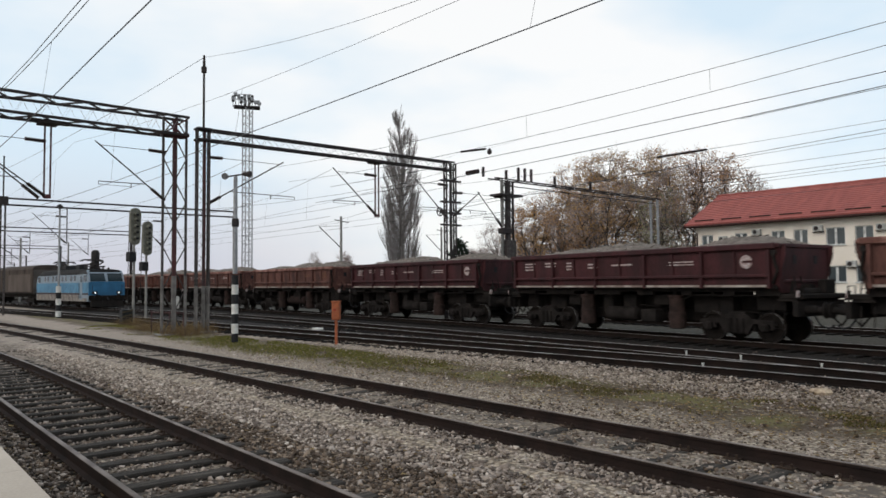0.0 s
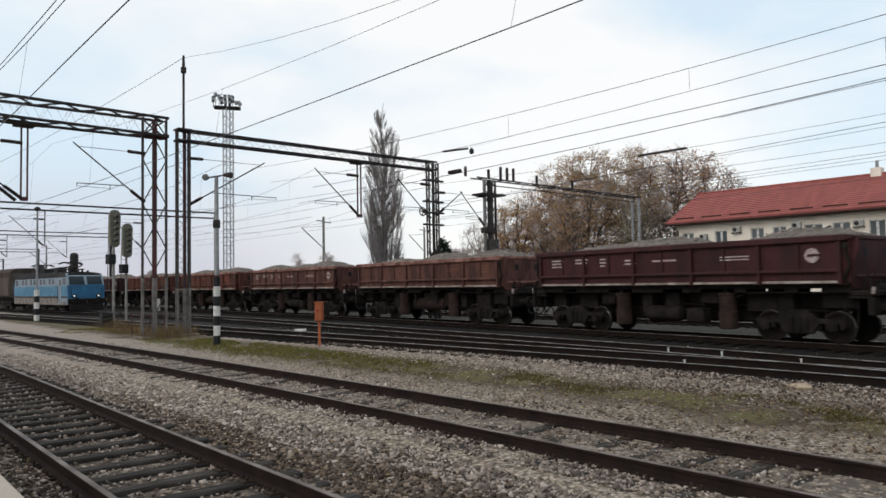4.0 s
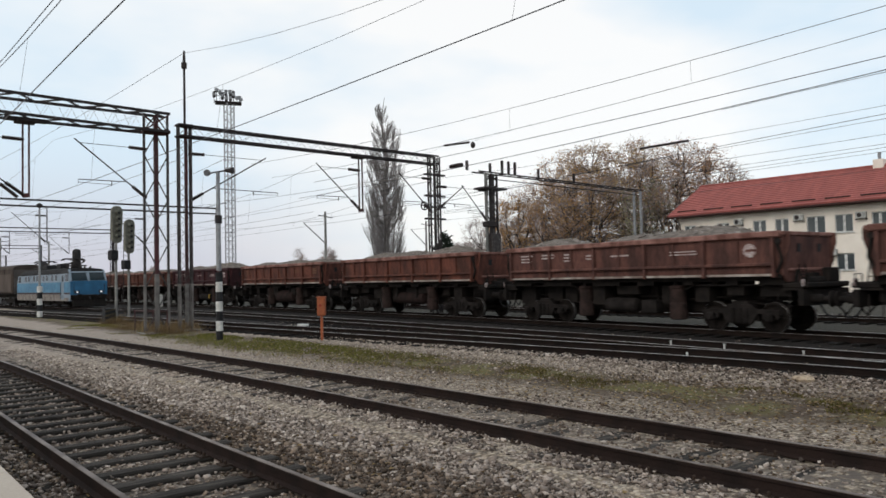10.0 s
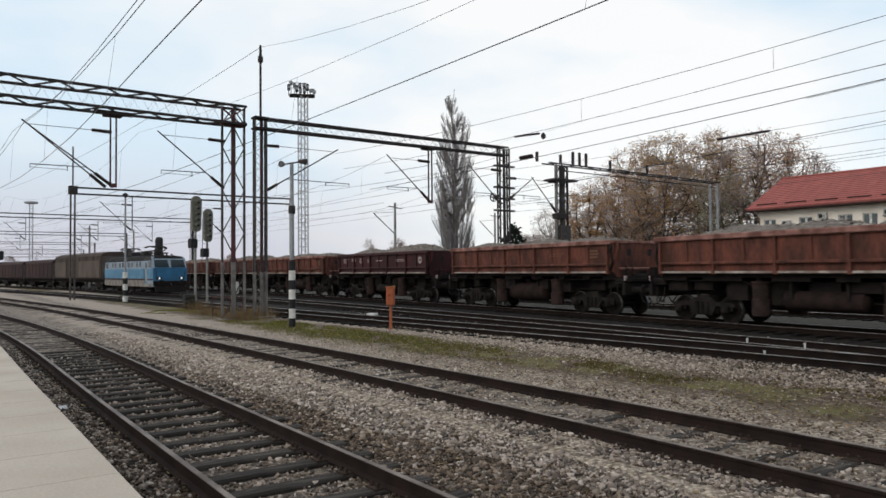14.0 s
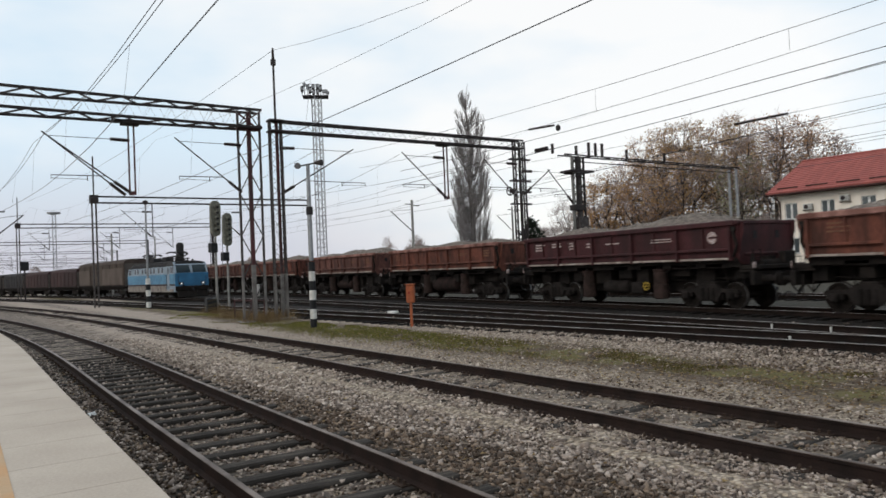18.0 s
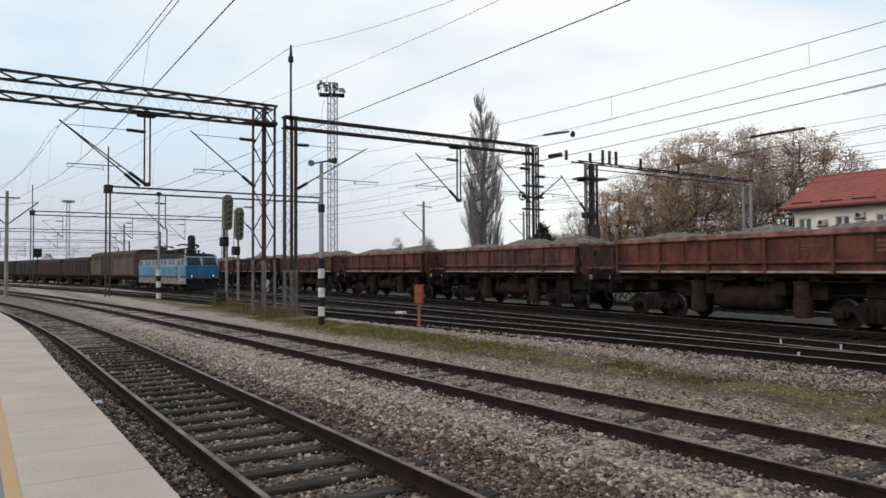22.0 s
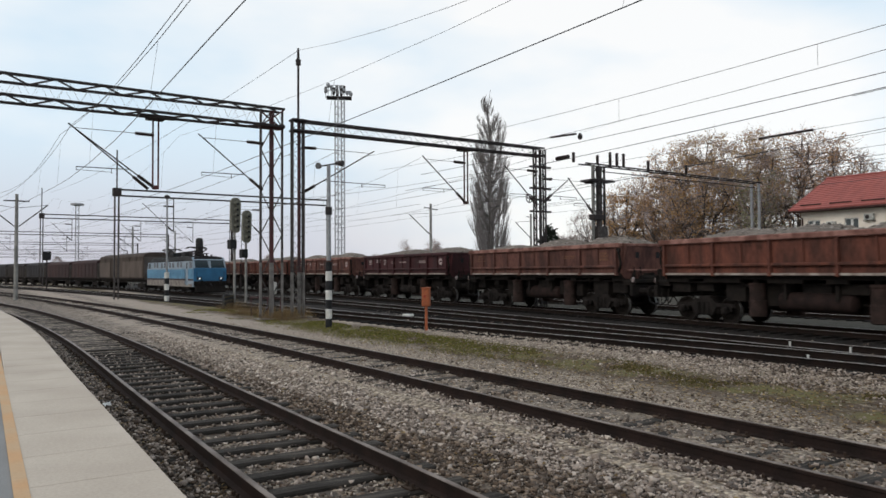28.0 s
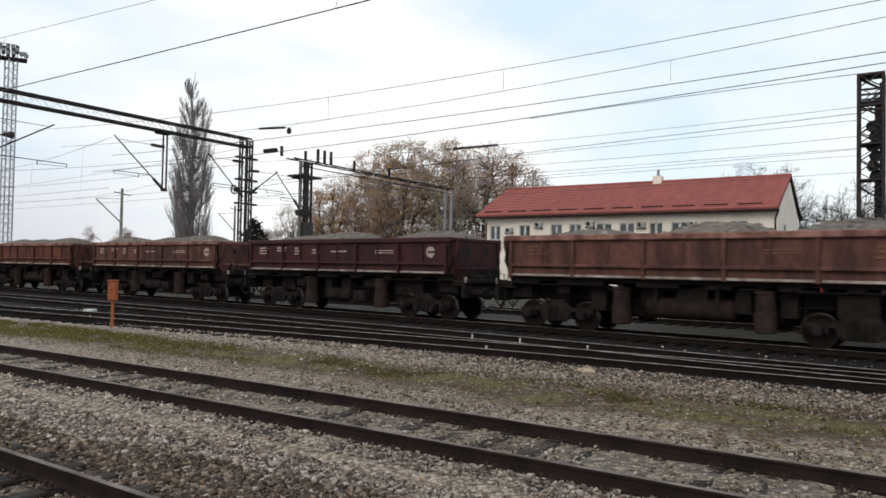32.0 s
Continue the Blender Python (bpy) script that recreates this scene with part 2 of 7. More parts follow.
M_STEEL = mat("dark painted steel", (0.03, 0.028, 0.03), 0.7, tint=(0.045, 0.036, 0.034), bump=0.1, spec=0.12)
M_RUSTST = mat("rust-red primed steel", (0.098, 0.036, 0.038), 0.75, 0.1, tint=(0.062, 0.034, 0.034), scale=1.2)
M_FOOT = mat("chalky grey mast paint", (0.2, 0.187, 0.175), 0.85, tint=(0.125, 0.112, 0.105), scale=3)
M_GALV = mat("galvanised steel", (0.33, 0.34, 0.35), 0.5, 0.6, tint=(0.25, 0.25, 0.26), bump=0.05)
M_WIRE = mat("weathered wire", (0.1, 0.1, 0.11), 0.5, 0.6, bump=0)
M_INSUL = mat("brown glazed insulator", (0.03, 0.018, 0.015), 0.3, bump=0)
M_WHITE = mat("weathered white paint", (0.75, 0.74, 0.71), 0.6, tint=(0.5, 0.49, 0.46), scale=4)
M_BLACK = mat("black paint", (0.02, 0.02, 0.022), 0.6)
M_ORANGE = mat("faded orange paint", (0.38, 0.11, 0.045), 0.7, tint=(0.28, 0.085, 0.04), scale=9)
M_CONC = mat("weathered concrete", (0.3, 0.29, 0.27), 0.9, tint=(0.17, 0.165, 0.155), scale=2, fine=30)


# ---------------------------------------------------------------- mesh tools
class Shape:
    """Collects vertices and faces for one mesh."""

    def __init__(self):
        self.v, self.f = [], []

    def add(self, verts, faces):
        o = len(self.v)
        self.v += [tuple(p) for p in verts]
        self.f += [tuple(i + o for i in q) for q in faces]
        return self

    def box(self, x0, x1, y0, y1, z0, z1, bev=0.0):
        if bev <= 0:
            v = [(x, y, z) for x in (x0, x1) for y in (y0, y1) for z in (z0, z1)]
            return self.add(v, [(0, 1, 3, 2), (4, 6, 7, 5), (0, 4, 5, 1), (2, 3, 7, 6), (0, 2, 6, 4), (1, 5, 7, 3)])
        b = min(bev, (x1 - x0) * 0.45, (y1 - y0) * 0.45, (z1 - z0) * 0.45)
        cs = ((x0, x1), (y0, y1), (z0, z1))
        ids, v = {}, []
        for i in (0, 1):
            for j in (0, 1):
                for k in (0, 1):
                    s = (i, j, k)
                    for a in range(3):
                        p = []
                        for c in range(3):
                            e = cs[c][s[c]]
                            if c != a:
                                e += b if s[c] == 0 else -b
                            p.append(e)
                        ids[s, a] = len(v)
                        v.append(p)
        f = []
        for a in range(3):
            o1, o2 = [c for c in range(3) if c != a]
            for e in (0, 1):
                q = []
                for p1, p2 in ((0, 0), (1, 0), (1, 1), (0, 1)):
                    s = [0, 0, 0]
                    s[a], s[o1], s[o2] = e, p1, p2
                    q.append(ids[tuple(s), a])
                f.append(q)
            for p1 in (0, 1):
                for p2 in (0, 1):
                    s, t = [0, 0, 0], [0, 0, 0]
                    s[o1] = t[o1] = p1
                    s[o2] = t[o2] = p2
                    t[a] = 1
                    f.append([ids[tuple(s), o1], ids[tuple(t), o1], ids[tuple(t), o2], ids[tuple(s), o2]])
        for i in (0, 1):
            for j in (0, 1):
                for k in (0, 1):
                    f.append([ids[(i, j, k), a] for a in range(3)])
        return self.add(v, f)

    def rod(self, a, b, r, n=6, r2=None, cap=True):
        a, b = Vector(a), Vector(b)
        d = b - a
        if d.length < 1e-6:
            return self
        d.normalize()
        u = d.orthogonal().normalized()
        w = d.cross(u)
        r2 = r if r2 is None else r2
        v = []
        for p, q in ((a, r), (b, r2)):
            for i in range(n):
                t = 2 * math.pi * i / n
                v.append(p + u * (q * math.cos(t)) + w * (q * math.sin(t)))
        f = [(i, (i + 1) % n, n + (i + 1) % n, n + i) for i in range(n)]
        if cap:
            f += [tuple(range(n))[::-1], tuple(range(n, 2 * n))]
        return self.add(v, f)

    def bar(self, a, b, w, h=None):
        """A square bar from a to b."""
        return self.rod(a, b, w * 0.7071, 4) if h is None else self.rod(a, b, w * 0.7071, 4)

    def tube(self, pts, r, n=5):
        pts = [Vector(p) for p in pts]
        v, f, u = [], [], None
        for k, p in enumerate(pts):
            d = (pts[min(k + 1, len(pts) - 1)] - pts[max(k - 1, 0)])
            d = d.normalized() if d.length > 1e-9 else Vector((0, 0, 1))
            u = d.orthogonal() if u is None else u - d * u.dot(d)
            if u.length < 1e-3:
                u = d.orthogonal()
            u.normalize()
            w = d.cross(u)
            for i in range(n):
                t = 2 * math.pi * i / n
                v.append(p + u * (r * math.cos(t)) + w * (r * math.sin(t)))
        for k in range(len(pts) - 1):
            for i in range(n):
                j = (i + 1) % n
                f.append((k * n + i, k * n + j, (k + 1) * n + j, (k + 1) * n + i))
        return self.add(v, f)

    def lathe(self, prof, n=12, axis="z", at=(0, 0, 0), caps=True):
        v, f = [], []
        for r, h in prof:
            for i in range(n):
                t = 2 * math.pi * i / n
                c, s = r * math.cos(t), r * math.sin(t)
                p = {"z": (c, s, h), "y": (c, h, s), "x": (h, c, s)}[axis]
                v.append((p[0] + at[0], p[1] + at[1], p[2] + at[2]))
        for k in range(len(prof) - 1):
            for i in range(n):
                j = (i + 1) % n
                f.append((k * n + i, k * n + j, (k + 1) * n + j, (k + 1) * n + i))
        if caps:
            f.append(tuple(range(n)))
            f.append(tuple(range((len(prof) - 1) * n, len(prof) * n)))
        return self.add(v, f)

    def prism(self, pts, a, b, axis="x"):
        """A polygon in the other two axes, drawn out from a to b."""
        n = len(pts)
        v = []
        for e in (a, b):
            for p, q in pts:
                v.append({"x": (e, p, q), "y": (p, e, q), "z": (p, q, e)}[axis])
        f = [(i, (i + 1) % n, n + (i + 1) % n, n + i) for i in range(n)] + [tuple(range(n))[::-1], tuple(range(n, 2 * n))]
        return self.add(v, f)

    def mesh(self, name, material, smooth=False):
        me = bpy.data.meshes.new(name)
        me.from_pydata(self.v, [], self.f)
        bm = bmesh.new()
        bm.from_mesh(me)
        bmesh.ops.recalc_face_normals(bm, faces=bm.faces)
        bm.to_mesh(me)
        bm.free()
        me.materials.append(material)
        if smooth:
            me.polygons.foreach_set("use_smooth", [True] * len(me.polygons))
            me.set_sharp_from_angle(angle=radians(40))
        return me


def raw_mesh(name, verts, faces, material):
    me = bpy.data.meshes.new(name)
    me.from_pydata(verts, [], faces)
    me.materials.append(material)
    return me


def part(name, shape, material, parent=None, label="", smooth=False):
    ob = new(name, shape.mesh(name, material, smooth))
    ob.parent = parent
    if label:
        ob["label"] = label
    return ob


def share(name, data, parent, loc=(0, 0, 0), rz=0.0, label=""):
    ob = new(name, data)
    ob.parent = parent
    ob.location = loc
    ob.rotation_euler = (0, 0, rz)
    if label:
        ob["label"] = label
    return ob


def thing(name, label, category, loc=(0, 0, 0), rz=0.0, group="", kind=""):
    ob = new(name)
    ob.location = loc
    ob.rotation_euler = (0, 0, rz)
    return tagged(ob, label, category, group, kind)


# ---------------------------------------------------------------- the lines of the tracks (rail top is z = 0)
def spline(points):
    xs = np.array([p[0] for p in points][::-1], float)
    ys = np.array([p[1] for p in points][::-1], float)
    m = np.gradient(ys, xs)

    def f(x):
        if x <= xs[0]:
            return float(ys[0] + (x - xs[0]) * m[0])
        if x >= xs[-1]:
            return float(ys[-1] + (x - xs[-1]) * m[-1])
        i = int(np.searchsorted(xs, x) - 1)
        h = xs[i + 1] - xs[i]
        t = (x - xs[i]) / h
        return float((2 * t**3 - 3 * t**2 + 1) * ys[i] + (t**3 - 2 * t**2 + t) * h * m[i] + (3 * t**2 - 2 * t**3) * ys[i + 1] + (t**3 - t**2) * h * m[i + 1])
    return f


TRACK_N = spline([(60, 2.8), (20, 2.83), (0, 2.86), (-12, 2.93), (-22, 3.0), (-30, 2.8), (-38, 2.35), (-46, 1.7), (-60, 0.0), (-80, -3.2), (-140, -13.0)])
TRACK_2 = spline([(60, 7.43), (0, 7.43), (-8, 7.43), (-20, 7.25), (-30, 6.95), (-40, 6.5), (-55, 5.4), (-70, 4.0), (-90, 1.4), (-140, -5.6)])
TRACK_3 = spline([(80, 15.8), (0, 15.85), (-8, 15.8), (-20, 15.15), (-30, 14.5), (-40, 13.9), (-50, 13.2), (-64, 12.1), (-81, 10.4), (-107, 7.2), (-160, 0.0)])
TRACK_4 = spline([(30, 15.85), (12, 15.86), (4, 16.05), (-3, 16.8), (-10, 17.7), (-15, 18.1), (-20, 18.4), (-26, 18.8), (-32, 19.1), (-40, 19.45), (-50, 19.3), (-58, 18.7), (-67, 18.0), (-82, 16.9), (-100, 15.2), (-125, 12.0), (-165, 5.4), (-230, -6.0)])
SLOPE = -0.103
Y5 = 21.72


def TRACK_5(x):
    d = max(0.0, -22.0 - x)
    return Y5 + SLOPE * x - 0.035 * d * d / (d + 6.0) - 0.0006 * d * d


def TRACK_6(x):
    return 30.0 + SLOPE * 0.6 * x


def heading(f, x):
    return math.atan((f(x + 0.5) - f(x - 0.5)))


RAIL_PROFILE = [(-0.068, -0.16), (0.068, -0.16), (0.068, -0.145), (0.014, -0.125), (0.012, -0.045), (0.034, -0.035), (0.034, -0.006), (-0.034, -0.006), (-0.034, -0.035), (-0.012, -0.045), (-0.014, -0.125), (-0.068, -0.145)]
HEAD_PROFILE = [(-0.032, -0.006), (0.032, -0.006), (0.026, 0.0), (-0.026, 0.0)]


def sweep(line, side, xs, prof):
    n = len(prof)
    v, f = [], []
    for x in xs:
        h = heading(line, x)
        nx, ny = -math.sin(h), math.cos(h)
        cx, cy = x + nx * side, line(x) + ny * side
        for p, q in prof:
            v.append((cx + nx * p, cy + ny * p, q))
    for k in range(len(xs) - 1):
        for i in range(n):
            j = (i + 1) % n
            f.append((k * n + i, k * n + j, (k + 1) * n + j, (k + 1) * n + i))
    f.append(tuple(range(n)))
    f.append(tuple(range((len(xs) - 1) * n, len(xs) * n)))
    return Shape().add(v, f)


SLEEPER_OIL_SHADE = Shape().box(-0.12, 0.12, -1.28, 1.28, -0.32, -0.165, 0.02).mesh("sleeper", M_SLEEPER_OIL_SHADE)
SLEEPER = Shape().box(-0.112, 0.112, -1.28, 1.28, -0.32, -0.165, 0.02).mesh("sleeper", M_SLEEPER)
PLATES = Shape()
for sy in (-0.75, 0.75):
    PLATES.box(-0.09, 0.09, sy - 0.17, sy + 0.17, -0.168, -0.148)
    for dx in (-0.055, 0.055):
        for dy in (-0.12, 0.12):
            PLATES.lathe([(0.018, -0.15), (0.018, -0.11), (0.008, -0.1)], 6, "z", (dx, sy + dy, 0))
PLATES = PLATES.mesh("fastening", M_PLATE)


def build_track(label, line, x0, x1, near0, near1, pitch=0.62, plates=True):
    me, mm = (SLEEPER, M_SLEEPER) if plates else (SLEEPER_OIL_SHADE, M_SLEEPER_OIL_SHADE)
    tr = thing("railway_track", label, "railway track", kind="structure")
    step = 2.0
    xs = list(np.arange(x0, x1 + step, step))
    for side in (-0.7525, 0.7525):
        rail = part("rail", sweep(line, side, xs, RAIL_PROFILE), M_RAIL if plates else M_RAIL_OIL_SHADE, tr, "rust-brown steel rail")
        part("rail_head", sweep(line, side, xs, HEAD_PROFILE), M_HEAD_RUST if plates else M_HEAD, rail, "dull brown rail head" if plates else "worn shiny rail head")
    rest = Shape()
    rng = random.Random(int(line(-10) * 10))
    x = x0
    while x < x1:
        h = heading(line, x) + rng.uniform(-0.015, 0.015)
        if near0 <= x <= near1:
            s = share("sleeper", me, tr, (x, line(x), rng.uniform(-0.012, 0.012)), h)
            if plates and x > -24:
                share("fastening", PLATES, s)
        else:
            c, q = math.cos(h), math.sin(h)
            o = []
            for dx, dy, dz in ((-0.125, -1.28, -0.3), (0.125, -1.28, -0.3), (0.125, 1.28, -0.3), (-0.125, 1.28, -0.3), (-0.125, -1.28, -0.165), (0.125, -1.28, -0.165), (0.125, 1.28, -0.165), (-0.125, 1.28, -0.165)):
                o.append((x + dx * c - dy * q, line(x) + dx * q + dy * c, dz))
            rest.add(o, [(4, 5, 6, 7), (0, 1, 5, 4), (1, 2, 6, 5), (2, 3, 7, 6), (3, 0, 4, 7)])
        x += pitch + rng.uniform(-0.02, 0.02)
    if rest.v:
        tagged(part("sleepers", rest, mm, tr), kind="stuff")
    return tr


# ---------------------------------------------------------------- ground
def build_ground():
    far = 2500.0
    xs = [-far, -400, -200, -120, -80, -60] + [x for x in range(-50, 21, 2)] + [40, 80, 200, far]
    ys = [-far, -100, -20, -4, 0] + [y * 1.0 for y in range(1, 36)] + [45, 60, 100, 250, far]
    v = [(x, y, -0.215 + 0.025 * noise.noise((x * 0.35, y * 0.35, 0)) + (-0.04 if y > 33 else 0)) for x in xs for y in ys]
    n = len(ys)
    f = [(i * n + j, (i + 1) * n + j, (i + 1) * n + j + 1, i * n + j + 1) for i in range(len(xs) - 1) for j in range(len(ys) - 1)]
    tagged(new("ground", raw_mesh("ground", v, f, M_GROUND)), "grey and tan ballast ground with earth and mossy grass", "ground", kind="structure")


build_ground()


def build_bed(line, x0, x1, label):
    """Ballast packed up to the tops of the sleepers."""
    xs = np.arange(x0, x1, 0.3)
    offs = (-1.95, -1.5, -1.1, -0.66, -0.5, -0.25, 0.0, 0.25, 0.5, 0.66, 1.1, 1.5, 1.95)
    v, n = [], len(offs)
    for x in xs:
        h = heading(line, float(x))
        fade = min(1.0, max(0.0, (x1 - x) / 5.0))
        for o in offs:
            px, py = x - math.sin(h) * o, line(float(x)) + math.cos(h) * o
            z = -0.168 + 0.035 * noise.noise((px * 1.6, py * 1.6, 4.0)) + 0.016 * noise.noise((px * 5, py * 5, 8.0))
            v.append((px, py, -0.26 if abs(o) > 1.9 else z - 0.08 * (1 - fade)))
    f = [(i * n + j, (i + 1) * n + j, (i + 1) * n + j + 1, i * n + j + 1) for i in range(len(xs) - 1) for j in range(n - 1)]
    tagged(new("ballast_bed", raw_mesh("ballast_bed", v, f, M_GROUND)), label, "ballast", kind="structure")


build_bed(TRACK_N, -120.0, -18.0, "tan ballast packed round the sleepers of the curving near track")
build_bed(TRACK_2, -120.0, 10.0, "tan ballast packed round the sleepers of the second track")

# platform on which the camera stands: edge follows the near track
def build_platform():
    p = thing("platform", "pale concrete station platform with a worn yellow line", "platform", kind="structure")
    xs = [-140, -100, -80, -60, -46, -38, -30, -22, -12, 0, 12, 40]

    def strip(off0, off1, z0, z1):
        s = Shape()
        for a, b in zip(xs, xs[1:]):
            q = [(a, TRACK_N(a) - off0), (b, TRACK_N(b) - off0), (b, TRACK_N(b) - off1), (a, TRACK_N(a) - off1)]
            s.add([(x, y, z) for z in (z0, z1) for x, y in q], [(3, 2, 1, 0), (4, 5, 6, 7), (0, 1, 5, 4), (2, 3, 7, 6)])
        return s
    part("walkway", strip(2.66, 9.5, -0.3, 0.375), M_ASPHALT, p, "grey asphalt walkway")
    part("platform_face", strip(1.78, 2.66, -0.3, 0.27), M_KERB, p, "stained concrete platform wall")
    part("yellow_line", strip(2.56, 2.66, 0.27, 0.384), M_YELLOW, p, "worn yellow safety line")
    # edge slabs, one by one
    x = -46.0
    while x < 12:
        a, b = x + 0.004, x + 0.996
        s = Shape()
        q = [(a, TRACK_N(a) - 1.66), (b, TRACK_N(b) - 1.66), (b, TRACK_N(b) - 2.56), (a, TRACK_N(a) - 2.56)]
        s.add([(i, j, z) for z in (0.27, 0.38) for i, j in q], [(3, 2, 1, 0), (4, 5, 6, 7), (0, 1, 5, 4), (1, 2, 6, 5), (2, 3, 7, 6), (3, 0, 4, 7)])
        part("edge_slab", s, M_PLATFORM, p)
        x += 1.0
    s = Shape()
    for a, b in zip(xs, xs[1:]):
        if b <= -46:
            q = [(a, TRACK_N(a) - 1.66), (b, TRACK_N(b) - 1.66), (b, TRACK_N(b) - 2.56), (a, TRACK_N(a) - 2.56)]
            s.add([(i, j, z) for z in (0.27, 0.38) for i, j in q], [(3, 2, 1, 0), (4, 5, 6, 7), (0, 1, 5, 4), (2, 3, 7, 6)])
    part("edge_course", s, M_PLATFORM, p)


build_platform()


# ---------------------------------------------------------------- dump wagons
M_MAROON = mat("maroon wagon paint", (0.064, 0.019, 0.021), 0.62, tint=(0.036, 0.014, 0.015), scale=2.0, fine=18, streak=(1, 1, 0.3), bump=0.08, amount=0.58, var=0.34)
M_BROWN = mat("rust-brown wagon paint", (0.145, 0.064, 0.051), 0.8, tint=(0.064, 0.031, 0.026), scale=2.2, fine=16, streak=(1, 1, 0.28), bump=0.1, amount=0.55, var=0.36)
M_REDBR = mat("red-brown wagon paint", (0.16, 0.056, 0.038), 0.78, tint=(0.068, 0.029, 0.022), scale=2.4, fine=16, streak=(1, 1, 0.28), bump=0.1, amount=0.55, var=0.36)
# rim dust, brightened in colour for the light that falls on the rail
M_DUST_LIT = mat("dusty wagon rim with painted light", (0.34, 0.18, 0.15), 0.9, tint=(0.13, 0.058, 0.046), scale=2, fine=30)
# pale because the light caught on the sill lip is put into its colour
M_SILL = mat("pale sill with painted light", (0.42, 0.37, 0.33), 0.85, tint=(0.2, 0.15, 0.13), scale=2.5, fine=30)
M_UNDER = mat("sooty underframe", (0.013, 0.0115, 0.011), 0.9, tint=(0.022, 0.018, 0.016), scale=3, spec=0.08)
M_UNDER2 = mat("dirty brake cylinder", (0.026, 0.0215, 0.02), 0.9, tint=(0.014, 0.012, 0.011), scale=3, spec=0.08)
M_CYL = mat("dusty brown cylinder", (0.052, 0.033, 0.029), 0.88, tint=(0.027, 0.019, 0.017), scale=3, spec=0.08)
M_TANK = mat("dull red air tank", (0.032, 0.02, 0.018), 0.85, tint=(0.018, 0.013, 0.012), scale=3, spec=0.08)
M_TREAD = mat("polished wheel tread", (0.22, 0.215, 0.21), 0.4, 0.7, bump=0)
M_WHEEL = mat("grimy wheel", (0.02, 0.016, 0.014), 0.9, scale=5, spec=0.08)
M_LOAD = island_stone("loaded grey ballast", (0.13, 0.11, 0.095), (0.42, 0.37, 0.33), (0.26, 0.22, 0.19))
M_LOADBASE = mat("heaped grey gravel", (0.22, 0.185, 0.16), 0.95, tint=(0.13, 0.108, 0.093), scale=5, fine=26, bump=1.0, dist=0.04)
M_MARK = mat("chalky white lettering", (0.55, 0.5, 0.48), 0.8, tint=(0.3, 0.2, 0.19), scale=12)
M_VALVE = mat("yellow valve paint", (0.45, 0.3, 0.04), 0.6)
M_MARK2 = mat("faded ochre lettering", (0.2, 0.1, 0.06), 0.85, tint=(0.12, 0.055, 0.038), scale=12)

HALF, BODY_Y, RIM_Z, SILL_Z, FLARE = 6.02, 1.42, 3.05, 1.74, 0.07
DOOR = 5.9


